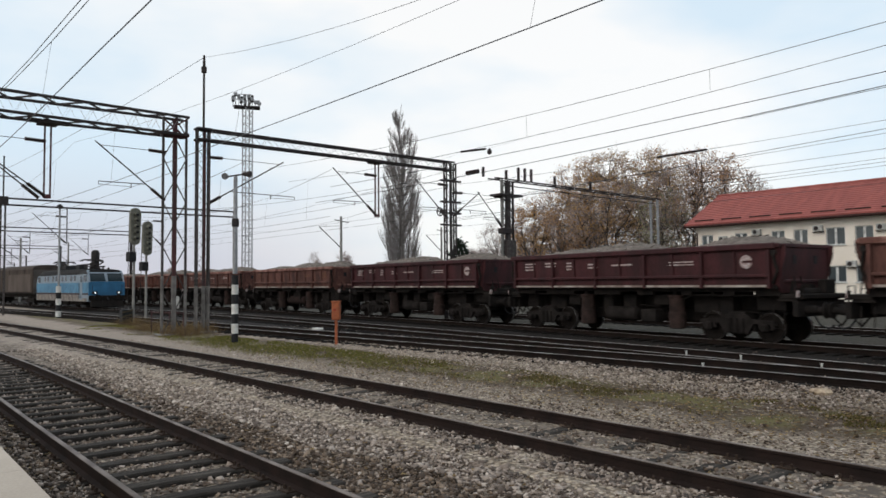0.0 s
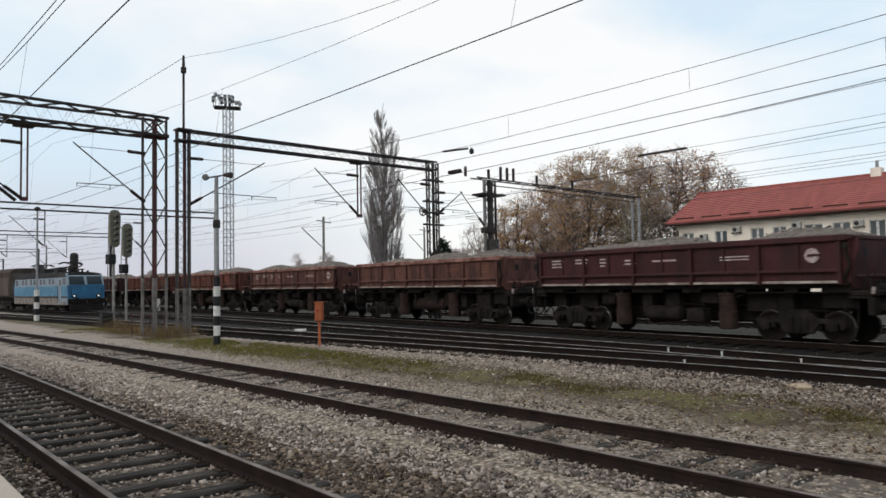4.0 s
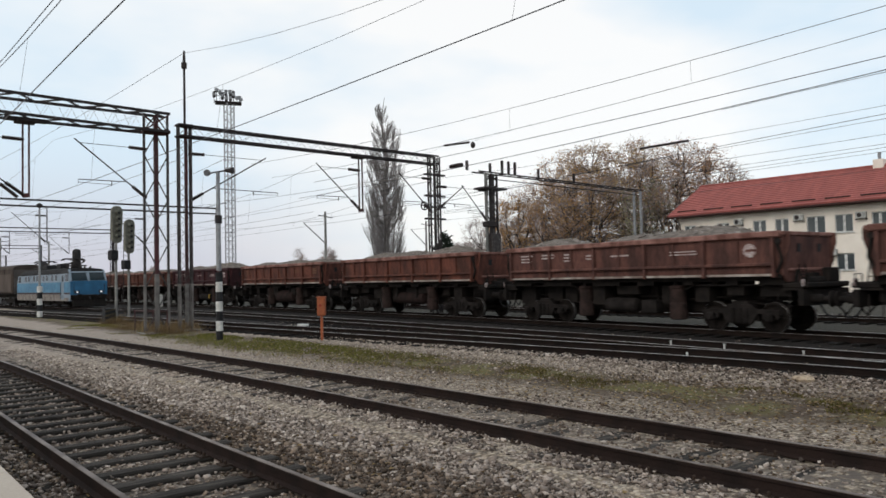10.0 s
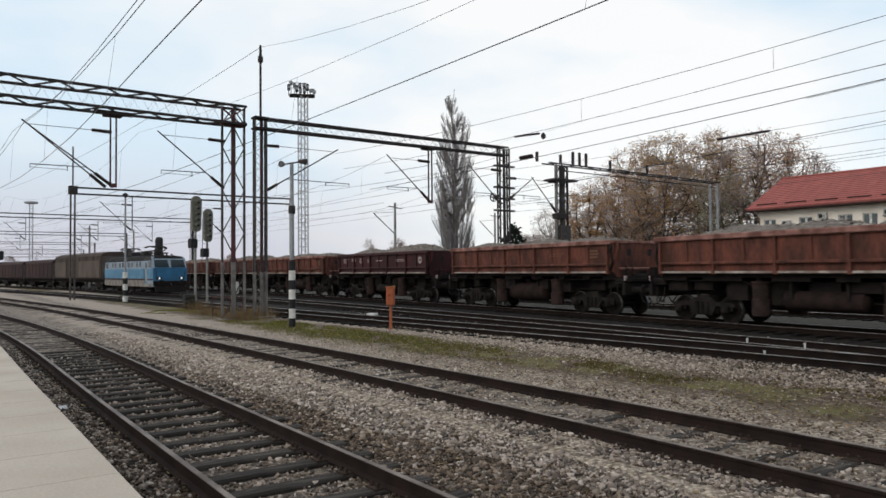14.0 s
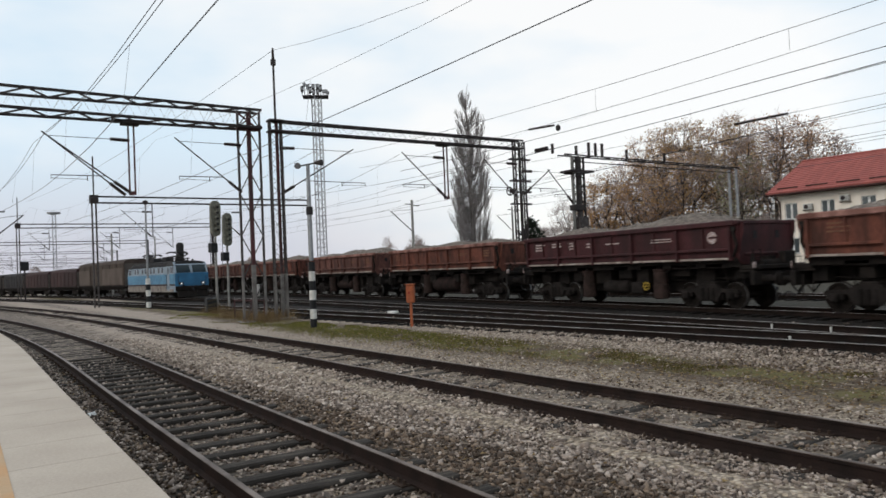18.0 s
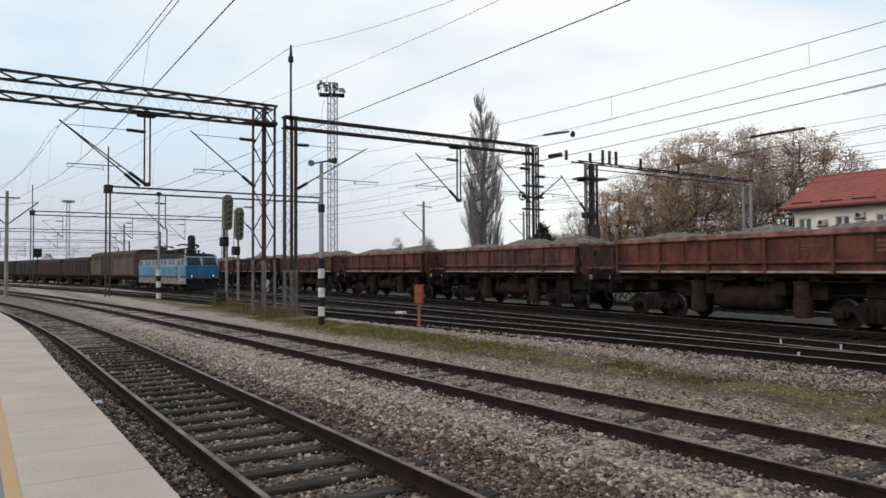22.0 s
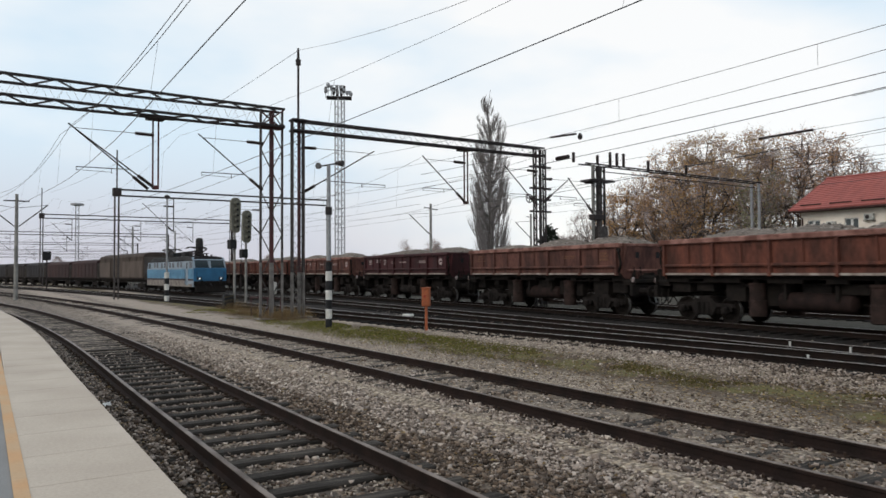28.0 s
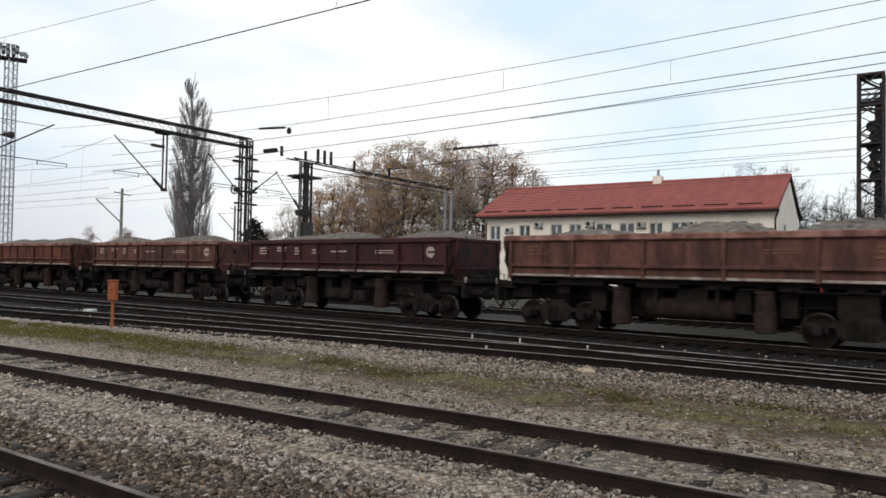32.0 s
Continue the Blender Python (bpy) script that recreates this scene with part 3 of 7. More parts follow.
def build_wagon(paint, marks, tank, seed):
    """An air-operated side dump wagon, 14.5 m over the buffers, loaded with gravel."""
    rng = random.Random(seed)
    w = thing("dump_wagon", "", "freight wagon", group="dump wagons of the train")
    side = Shape()
    for y, s in ((-BODY_Y, -1), (BODY_Y, 1)):
        wall = [(sx * (DOOR + dx), yy, zz) for sx in (-1, 1) for yy, zz, dx in ((y, SILL_Z + 0.04, -0.04), (y - s * 0.05, SILL_Z + 0.04, -0.04), (y + s * 0.01, RIM_Z - 0.05, FLARE), (y + s * 0.06, RIM_Z - 0.05, FLARE))]
        part("side_wall", Shape().add(wall, [(0, 1, 2, 3), (4, 7, 6, 5), (0, 4, 5, 1), (1, 5, 6, 2), (2, 6, 7, 3), (3, 7, 4, 0)]), paint, w)
        rim = Shape().box(-HALF - FLARE, HALF + FLARE, min(y - s * 0.04, y + s * 0.17), max(y - s * 0.04, y + s * 0.17), RIM_Z - 0.19, RIM_Z, 0.03)
        part("top_rail", rim, M_DUST_LIT if paint != M_MAROON else paint, w, "dusty top rail")
        lo = Shape().box(-DOOR, DOOR, min(y, y + s * 0.14), max(y, y + s * 0.14), 2.02, 2.12, 0.02)
        part("middle_rail", lo, paint, w)
        sill = Shape()
        n = 5
        for i in range(n):
            a, b = -DOOR + 2 * DOOR * i / n, -DOOR + 2 * DOOR * (i + 1) / n
            sill.box(a + 0.06, b - 0.06, min(y, y + s * 0.1), max(y, y + s * 0.1), SILL_Z - 0.02, SILL_Z + 0.05)
        part("sill_lip", sill, M_SILL, w, "pale sill lip with the light on it painted in")
        rib = Shape().prism([(y, 2.12), (y + s * 0.07, 2.12), (y + s * 0.11, RIM_Z - 0.19), (y, RIM_Z - 0.19)], -0.035, 0.035, "x").mesh("rib", paint)
        wide = Shape().prism([(y, SILL_Z - 0.05), (y + s * 0.16, SILL_Z - 0.05), (y + s * 0.16, RIM_Z - 0.19), (y, RIM_Z - 0.19)], -0.05, 0.05, "x").mesh("rib", paint)
        for i in range(11):
            x = -DOOR + 0.05 + (2 * DOOR - 0.1) * i / 10
            share("rib", wide if i % 2 == 0 else rib, w, (x, 0, 0))
    # corner cheeks behind the door ends, with the arms that lift the doors
    for sx in (-1, 1):
        for y, s in ((-BODY_Y, -1), (BODY_Y, 1)):
            xa, xb = sorted((sx * (DOOR - 0.1), sx * (HALF + 0.02)))
            part("corner_cheek", Shape().prism([(y + s * 0.02, 2.02), (y + s * 0.02, RIM_Z - 0.19), (y - s * 0.1, RIM_Z - 0.19), (y - s * 0.1, 1.78), (y - s * 0.05, 1.78)], xa, xb, "x"), paint, w)
            plate = [(DOOR - 0.05, RIM_Z - 0.06), (HALF + 0.27, RIM_Z - 0.06), (HALF + 0.27, RIM_Z - 0.36), (HALF + 0.14, 2.3), (HALF + 0.12, 2.0), (DOOR - 0.05, 1.8)]
            part("corner_plate", Shape().prism([(sx * p, q) for p, q in plate], min(y - s * 0.07, y - s * 0.11), max(y - s * 0.07, y - s * 0.11), "y"), paint, w)
            part("door_arm", Shape().bar((sx * (DOOR + 0.06), y + s * 0.1, RIM_Z - 0.22), (sx * (DOOR + 0.2), y + s * 0.06, 2.2), 0.07).bar((sx * (DOOR + 0.2), y + s * 0.06, 2.2), (sx * (DOOR + 0.02), y + s * 0.02, 1.82), 0.07), M_UNDER, w, "dark door lifting arm")
            part("pivot", Shape().lathe([(0.09, min(y, y + s * 0.13)), (0.09, max(y, y + s * 0.13))], 10, "y", (sx * (DOOR + 0.1), 0, RIM_Z - 0.3)), M_UNDER2, w)
    # ends: a sloped tub end with two round openings and a frame
    for sx in (-1, 1):
        e = sx * (HALF - 0.03)
        pts = [(-1.2, 1.55), (1.2, 1.55), (1.37, 1.76), (BODY_Y + 0.05, RIM_Z - 0.05), (-BODY_Y - 0.05, RIM_Z - 0.05), (-1.37, 1.76)]
        lean = [(e + sx * (d + FLARE * max(0.0, (q - 1.95) / 1.05)), p, q) for d in (0.0, 0.09) for p, q in pts]
        part("end_wall", Shape().add(lean, [(5, 4, 3, 2, 1, 0), (6, 7, 8, 9, 10, 11)] + [(i, (i + 1) % 6, 6 + (i + 1) % 6, 6 + i) for i in range(6)]), paint, w)
        fr = Shape()
        fr.box(min(e + sx * 0.06, e + sx * 0.2), max(e + sx * 0.06, e + sx * 0.2), -BODY_Y - 0.1, BODY_Y + 0.1, RIM_Z - 0.14, RIM_Z - 0.02, 0.02)
        fr.box(min(e, e + sx * 0.17), max(e, e + sx * 0.13), -1.1, 1.1, 1.85, 1.95, 0.02)
        part("end_frame", fr, M_DUST_LIT if paint != M_MAROON else paint, w)
        for hy in (-0.58, 0.58):
            part("end_opening", Shape().add([(e + sx * (0.095 + dd + FLARE * (zq - 1.95) / 1.05), hy + yq, zq) for dd in (0.0, 0.012) for yq, zq in ((-0.1, 2.42), (0.1, 2.42), (0.1, 2.68), (-0.1, 2.68))], [(0, 3, 2, 1), (4, 5, 6, 7), (0, 1, 5, 4), (1, 2, 6, 5), (2, 3, 7, 6), (3, 0, 4, 7)]), M_BLACK, w, "dark square opening")
        # pivot arm and air gear at the end
        gear = Shape()
        gear.prism([(-0.35, 1.2), (0.35, 1.2), (0.2, 1.8), (-0.2, 1.8)], min(e + sx * 0.1, e + sx * 0.32), max(e + sx * 0.1, e + sx * 0.32), "x")
        for gy in (-1.0, 1.0):
            gear.rod((e + sx * 0.2, gy, 1.3), (e + sx * 0.2, gy * 0.8, 1.9), 0.05, 6)
        gear.lathe([(0.13, -0.6), (0.15, -0.55), (0.15, 0.55), (0.13, 0.6)], 10, "y", (sx * 6.3, 0, 1.55))
        part("tipping_gear", gear, M_UNDER, w, "sooty tipping levers")
        lad = Shape()
        for yy in (-0.95, -0.6):
            lad.rod((sx * 6.42, yy, 1.3), (sx * 6.3, yy, 2.05), 0.022, 5)
        for k in range(3):
            lad.rod((sx * (6.4 - 0.035 * k), -0.95, 1.45 + 0.22 * k), (sx * (6.4 - 0.035 * k), -0.6, 1.45 + 0.22 * k), 0.016, 4)
        part("end_ladder", lad, M_UNDER2, w, "grimy end ladder")
        part("air_hose", Shape().tube([(sx * 6.6, -0.55, 1.0), (sx * 6.85, -0.58, 0.6), (sx * 7.1, -0.56, 0.5), (sx * 7.24, -0.55, 0.62)], 0.03, 6), M_BLACK, w)
        part("control_box", Shape().box(min(sx * 6.3, sx * 6.55), max(sx * 6.3, sx * 6.55), 0.35, 0.95, 1.52, 1.95, 0.03), M_UNDER2, w)
        part("tail_plate", Shape().box(min(sx * 6.56, sx * 6.6), max(sx * 6.56, sx * 6.6), -1.33, -1.2, 1.42, 1.62, 0.01), M_MARK, w, "small white tail plate")
        hs = Shape().box(min(sx * 6.45, sx * 6.62), max(sx * 6.45, sx * 6.62), -1.35, 1.35, 0.85, 1.32, 0.02)
        hs.box(min(sx * 5.9, sx * 6.5), max(sx * 5.9, sx * 6.5), -1.2, 1.2, 1.3, 1.36)
        part("headstock", hs, M_UNDER, w)
        part("end_platform", Shape().box(min(sx * 5.95, sx * 6.7), max(sx * 5.95, sx * 6.7), -1.22, 1.22, 1.36, 1.52, 0.03), M_UNDER, w)
        for by in (-0.875, 0.875):
            part("buffer", Shape().lathe([(0.13, 6.6), (0.13, 6.95), (0.09, 6.96), (0.09, 7.17), (0.24, 7.18), (0.23, 7.22), (0.15, 7.255)] if sx > 0 else [(0.13, -6.6), (0.13, -6.95), (0.09, -6.96), (0.09, -7.17), (0.24, -7.18), (0.23, -7.22), (0.15, -7.255)], 12, "x", (0, by, 1.05)), M_UNDER2, w, smooth=True)
        ck = Shape().rod((sx * 6.6, 0, 1.0), (sx * 7.15, 0, 0.95), 0.05, 6)
        ck.rod((sx * 6.6, 0.3, 1.0), (sx * 7.0, 0.32, 0.55), 0.028, 5).rod((sx * 7.0, 0.32, 0.55), (sx * 7.24, 0.3, 0.85), 0.028, 5)
        part("coupling", ck, M_UNDER, w, "screw coupling with hose")
        hr = Shape().tube([(sx * 6.55, -1.28, 1.3), (sx * 6.55, -1.28, 1.75), (sx * 6.55, -0.9, 1.75), (sx * 6.55, -0.9, 1.3)], 0.02)
        hr.box(min(sx * 6.5, sx * 6.58), max(sx * 6.5, sx * 6.58), -1.32, -1.22, 1.38, 1.62)
        part("handrail", hr, M_UNDER2, w)
        st = Shape().tube([(sx * 6.2, -1.32, 1.2), (sx * 6.2, -1.38, 0.5), (sx * 5.85, -1.38, 0.5), (sx * 5.85, -1.32, 1.2)], 0.02)
        part("step", st, M_UNDER, w)
    # underframe
    uf = Shape().box(-6.5, 6.5, -0.32, 0.32, 0.95, 1.42, 0.03)
    uf.box(-3.35, 3.35, -0.28, 0.28, 0.52, 0.97, 0.05)
    uf.box(-1.6, 1.2, 0.3, 0.9, 0.6, 1.42, 0.05)
    for yy in (-1.25, 1.12):
        uf.box(-HALF, HALF, yy, yy + 0.13, 1.575, 1.66)
        for xa, xb in ((-HALF, -4.9), (-4.2, -2.6), (-1.5, -0.2), (0.6, 1.3), (2.5, 2.9), (4.1, 4.5), (5.3, HALF)):
            uf.box(xa, xb, yy + 0.005, yy + 0.125, 1.46, 1.575)
    for x in (-5.2, -3.6, -2.1, -0.7, 0.7, 2.1, 3.6, 5.2):
        uf.box(x - 0.08, x + 0.08, -1.1, 1.1, 1.42, 1.6)
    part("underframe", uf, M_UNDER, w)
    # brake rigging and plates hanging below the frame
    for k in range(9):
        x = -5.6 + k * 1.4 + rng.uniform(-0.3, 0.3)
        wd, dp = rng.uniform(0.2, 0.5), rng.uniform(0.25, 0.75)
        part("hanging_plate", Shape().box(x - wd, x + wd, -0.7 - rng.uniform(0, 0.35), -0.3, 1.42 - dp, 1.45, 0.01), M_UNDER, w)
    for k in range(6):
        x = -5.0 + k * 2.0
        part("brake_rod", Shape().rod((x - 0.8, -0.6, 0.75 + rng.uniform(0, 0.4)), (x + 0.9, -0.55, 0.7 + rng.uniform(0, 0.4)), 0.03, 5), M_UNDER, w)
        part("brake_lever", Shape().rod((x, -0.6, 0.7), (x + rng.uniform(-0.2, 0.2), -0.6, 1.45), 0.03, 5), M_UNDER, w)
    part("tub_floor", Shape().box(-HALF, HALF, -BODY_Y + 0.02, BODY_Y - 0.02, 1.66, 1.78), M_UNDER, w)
    for x in (-2.1, 2.1):
        for y in (-0.95, 0.95):
            cy = Shape().lathe([(0.24, 0.3), (0.29, 0.33), (0.3, 0.85), (0.27, 0.87), (0.27, 1.35), (0.3, 1.37), (0.3, 1.45)], 14, "z", (x, y, 0))
            part("tipping_cylinder", cy, M_CYL, w, "upright dirty tipping cylinder", smooth=True)
    if tank and tank != "wheel":
        kk = 1.35 if tank == "big" else 1.0
        part("air_tank", Shape().lathe([(0.15 * kk, -1.35), (0.29 * kk, -1.26), (0.31 * kk, -1.1), (0.31 * kk, 1.1), (0.29 * kk, 1.22), (0.15 * kk, 1.3)], 16, "x", (0, -0.75, 0.86)), M_TANK, w, "dull red horizontal air tank", smooth=True)
        part("tank_bracket", Shape().box(-1.0, -0.9, -1.1, -0.5, 0.9, 1.45), M_UNDER, w)
        part("tank_bracket", Shape().box(0.8, 0.9, -1.1, -0.5, 0.9, 1.45), M_UNDER, w)
    else:
        part("air_tank", Shape().lathe([(0.12, -0.75), (0.24, -0.68), (0.26, -0.6), (0.26, 0.6), (0.24, 0.68), (0.12, 0.75)], 12, "x", (-0.4, -0.85, 0.75)), M_UNDER2, w, smooth=True)
        part("valve_box", Shape().box(0.7, 1.35, -1.2, -0.75, 0.5, 0.95, 0.03), M_UNDER2, w)
    part("air_pipe", Shape().tube([(-5.5, -1.05, 1.45), (-2.6, -1.1, 1.45), (-2.3, -1.1, 1.3)], 0.035), M_UNDER2, w)
    part("air_pipe", Shape().tube([(2.5, -1.1, 1.3), (2.8, -1.1, 1.45), (5.5, -1.05, 1.45)], 0.035), M_UNDER2, w)
    if tank == "wheel":
        ring = [(1.65 + 0.15 * math.cos(k * math.pi / 8), -1.3, 0.8 + 0.15 * math.sin(k * math.pi / 8)) for k in range(17)]
        part("hand_wheel", Shape().tube(ring, 0.022).rod((1.65, -1.3, 0.66), (1.65, -1.3, 0.94), 0.016).rod((1.51, -1.3, 0.8), (1.79, -1.3, 0.8), 0.016), M_VALVE, w, "yellow hand wheel")
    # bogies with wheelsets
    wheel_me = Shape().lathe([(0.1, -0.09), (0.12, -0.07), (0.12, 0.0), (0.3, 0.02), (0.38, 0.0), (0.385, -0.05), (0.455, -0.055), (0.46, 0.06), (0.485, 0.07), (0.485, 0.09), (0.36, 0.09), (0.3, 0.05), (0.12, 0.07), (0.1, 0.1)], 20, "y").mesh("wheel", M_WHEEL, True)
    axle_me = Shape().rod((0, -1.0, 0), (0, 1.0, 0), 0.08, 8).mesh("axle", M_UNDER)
    tread_me = Shape().lathe([(0.456, -0.05), (0.463, -0.045), (0.466, 0.05), (0.462, 0.055)], 24, "y", caps=False).mesh("tread", M_TREAD, True)
    for bx in (-4.4, 4.4):
        bg = Shape()
        for y in (-1.0, 1.0):
            bg.prism([(bx - 1.35, 0.56), (bx - 1.3, 0.68), (bx - 0.55, 0.72), (bx - 0.4, 0.86), (bx + 0.4, 0.86), (bx + 0.55, 0.72), (bx + 1.3, 0.68), (bx + 1.35, 0.56), (bx + 0.6, 0.58), (bx + 0.4, 0.26), (bx - 0.4, 0.26), (bx - 0.6, 0.58)], y - 0.05, y + 0.05, "y")
            for ax in (-1.0, 1.0):
                bg.box(bx + ax - 0.12, bx + ax + 0.12, min(y, y * 1.16), max(y, y * 1.16), 0.34, 0.6, 0.04)
                bg.lathe([(0.1, min(y * 1.16, y * 1.2)), (0.1, max(y * 1.16, y * 1.2))], 10, "y", (bx + ax, 0, 0.46))
                for k in (-0.2, 0.2):
                    bg.rod((bx + ax + k, y, 0.42), (bx + ax + k, y, 0.66), 0.055, 7)
            for k in (-0.22, 0.0, 0.22):
                bg.rod((bx + k, y * 1.07, 0.3), (bx + k, y * 1.07, 0.74), 0.08, 8)
        bg.box(bx - 0.3, bx + 0.3, -1.0, 1.0, 0.62, 0.95, 0.04)
        for k in (-0.55, 0.55):
            bg.box(bx + k - 0.04, bx + k + 0.04, -0.95, 0.95, 0.33, 0.62)
        bg.box(bx - 0.45, bx + 0.45, -0.6, 0.6, 0.34, 0.62, 0.03)
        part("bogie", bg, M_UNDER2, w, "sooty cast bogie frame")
        for ax in (-1.0, 1.0):
            ws = share("wheelset", axle_me, w, (bx + ax, 0, 0.46))
            for y, turn in ((-0.75, 0.0), (0.75, math.pi)):
                share("wheel", wheel_me, ws, (0, y, 0), turn)
            for y in (-0.75, 0.75):
                share("wheel_tread", tread_me, ws, (0, y, 0), 0.0, "polished steel tread")
    # load: heaped gravel
    nx, ny = 60, 16
    humps = [(rng.uniform(-4.6, -2.8), rng.uniform(0.3, 0.55)), (rng.uniform(-0.9, 0.9), rng.uniform(0.25, 0.5)), (rng.uniform(2.6, 4.4), rng.uniform(0.3, 0.6))]
    v, f = [], []
    for i in range(nx + 1):
        x = -HALF + 0.08 + (2 * HALF - 0.16) * i / nx
        for j in range(ny + 1):
            y = -BODY_Y + 0.04 + (2 * BODY_Y - 0.08) * j / ny
            z = RIM_Z - 0.1
            for hx, hh in humps:
                z += hh * 0.98 * max(0.0, 1 - ((x - hx) / 1.75) ** 2) ** 0.8 * max(0.0, 1 - (y / 1.5) ** 2)
            z += 0.05 * noise.noise((x * 2.1 + seed, y * 2.1, 0)) + 0.03 * noise.noise((x * 7, y * 7, seed))
            v.append((x, y, z))
    m1 = ny + 1
    for i in range(nx):
        for j in range(ny):
            f.append((i * m1 + j, (i + 1) * m1 + j, (i + 1) * m1 + j + 1, i * m1 + j + 1))
    ld = new("gravel_load", raw_mesh("gravel_load", v, f, M_LOADBASE))
    ld.parent = w
    ld["label"] = "heaped grey gravel load"
    ld["kind"] = "stuff"
    # lettering, unreadable, as bars; a round emblem
    yy = -BODY_Y - 0.045
    ink = {"white": M_MARK, "ochre": M_MARK2}.get(marks)

    def bars(x, z, n, wd, gap=0.12, h=0.06):
        for i in range(n):
            part("lettering_bar", Shape().box(x, x + wd * rng.uniform(0.8, 1.0), yy - 0.012, yy + 0.03, z - i * gap - h, z - i * gap), ink, w)
    if ink:
        bars(-5.25, 2.72, 3, 0.7)
        if marks == "white":
            bars(-4.0, 2.72, 2, 0.7)
            bars(-2.75, 2.7, 3, 0.3)
            bars(-1.6, 2.62, 2, 0.5)
            bars(-0.4, 2.56, 1, 1.0)
            bars(2.2, 2.58, 2, 1.1, 0.09, 0.04)
            part("emblem", Shape().lathe([(0.21, yy - 0.012), (0.21, yy + 0.03)], 16, "y", (5.08, 0, 2.5)), ink, w, "worn white round emblem")
            part("emblem_bar", Shape().box(4.95, 5.3, yy - 0.02, yy - 0.01, 2.47, 2.54), paint, w)
        else:
            bars(2.2, 2.58, 2, 1.0, 0.09, 0.04)
            bars(4.8, 2.68, 3, 0.5, 0.13, 0.09)
    # loose stones on the heap
    rs = np.random.RandomState(seed + 50)
    st = Shape()
    for _ in range(420):
        q = v[rs.randint(len(v))]
        k = rs.uniform(0.03, 0.075)
        o = [(q[0] + rs.uniform(-0.1, 0.1) + k * a * rs.uniform(0.7, 1.3), q[1] * 0.95 + rs.uniform(-0.08, 0.08) + k * b * rs.uniform(0.7, 1.3), q[2] + k * c) for a, b, c in ((1, 0, 0), (0, 1, 0), (-1, 0, 0), (0, -1, 0), (0, 0, 1), (0, 0, -0.6))]
        st.add(o, [(0, 1, 4), (1, 2, 4), (2, 3, 4), (3, 0, 4), (1, 0, 5), (2, 1, 5), (3, 2, 5), (0, 3, 5)])
    sb = new("loose_gravel", raw_mesh("loose_gravel", st.v, st.f, M_LOAD))
    sb.parent = w
    sb["kind"] = "stuff"
    return w


WAGON_KINDS = {
    "m": (M_MAROON, "white", False, "maroon steel side dump wagon with white lettering, loaded with gravel"),
    "v": (M_MAROON, "white", "wheel", "maroon steel side dump wagon with lettering and a yellow hand wheel"),
    "b": (M_BROWN, "ochre", True, "rust-brown steel side dump wagon heaped with grey gravel"),
    "c": (M_BROWN, "white", False, "dirty brown steel side dump wagon with pale lettering, loaded with gravel"),
    "r": (M_REDBR, None, True, "red-brown steel side dump wagon with plain sides, loaded with gravel"),
    "o": (M_REDBR, "ochre", "big", "red-brown steel side dump wagon with ochre lettering, loaded with gravel")}
ORDER = "bmmbcrovobrbmcrbob"
PITCH = 14.57
FIRST = -15.92 + PITCH
WAGONS = []
protos = {}


def build_train():
    for i, k in enumerate(ORDER):
        if k not in protos:
            protos[k] = build_wagon(*WAGON_KINDS[k][:3], seed=len(protos) * 7 + 3)
            protos[k]["label"] = WAGON_KINDS[k][3]
            w = protos[k]
        else:
            w = copy_thing(protos[k], Matrix.Identity(4))
        WAGONS.append((w, FIRST - PITCH * i))


def travelled(t):
    return 4.2169 * t + 0.023315 * t * t - 0.0000859 * t**3


RUN_X = np.arange(-320.0, 200.0, 0.5)
RUN_S = np.concatenate([[0.0], np.cumsum(np.hypot(0.5, np.diff([TRACK_5(x) for x in RUN_X])))])
RUN_S -= np.interp(0.0, RUN_X, RUN_S)


def on_track(s):
    """The pose of a wagon whose middle is s metres along its track."""
    x = float(np.interp(s, RUN_S, RUN_X))
    a, b = float(np.interp(s - 4.4, RUN_S, RUN_X)), float(np.interp(s + 4.4, RUN_S, RUN_X))
    return pose(x, (TRACK_5(a) + TRACK_5(b)) / 2, 0, 0, 0, math.degrees(math.atan2(TRACK_5(b) - TRACK_5(a), b - a)))


build_train()


def motions():
    """The dump train rolls by; its wheels turn."""
    times = [0, 2, 4, 6, 8, 10, 12, 14, 16, 18, 20, 22, 24, 26, 28, 30, 32]
    spin = [0.0]
    while spin[-1] < 32:
        spin.append(min(32.0, spin[-1] + 2 / 15))
    for w, s0 in WAGONS:
        walk(w, [(t, on_track(s0 + travelled(t))) for t in times])
    turns = [(t, math.degrees(travelled(t) / 0.46)) for t in spin]
    shared = {}
    for w, s0 in WAGONS:
        for o in w.children:
            if o.name.startswith("wheelset"):
                x = round(o.location.x, 2)
                if x not in shared:
                    walk(o, [(t, pose(x, 0, 0.46, 0, a, 0)) for t, a in turns])
                    shared[x] = o
                else:
                    d = o.animation_data_create()
                    src = shared[x].animation_data
                    o.rotation_mode = "QUATERNION"
                    d.action = src.action
                    d.action_slot = src.action_slot


# ---------------------------------------------------------------- masts, portals and overhead line
def zigzag(a0, a1, b0, b1, n, r):
    """Flat lacing between two chords, a0-a1 and b0-b1."""
    a0, a1, b0, b1 = map(Vector, (a0, a1, b0, b1))
    return Shape().tube([(a0.lerp(a1, i / n) if i % 2 == 0 else b0.lerp(b1, i / n)) for i in range(n + 1)], r, 4)


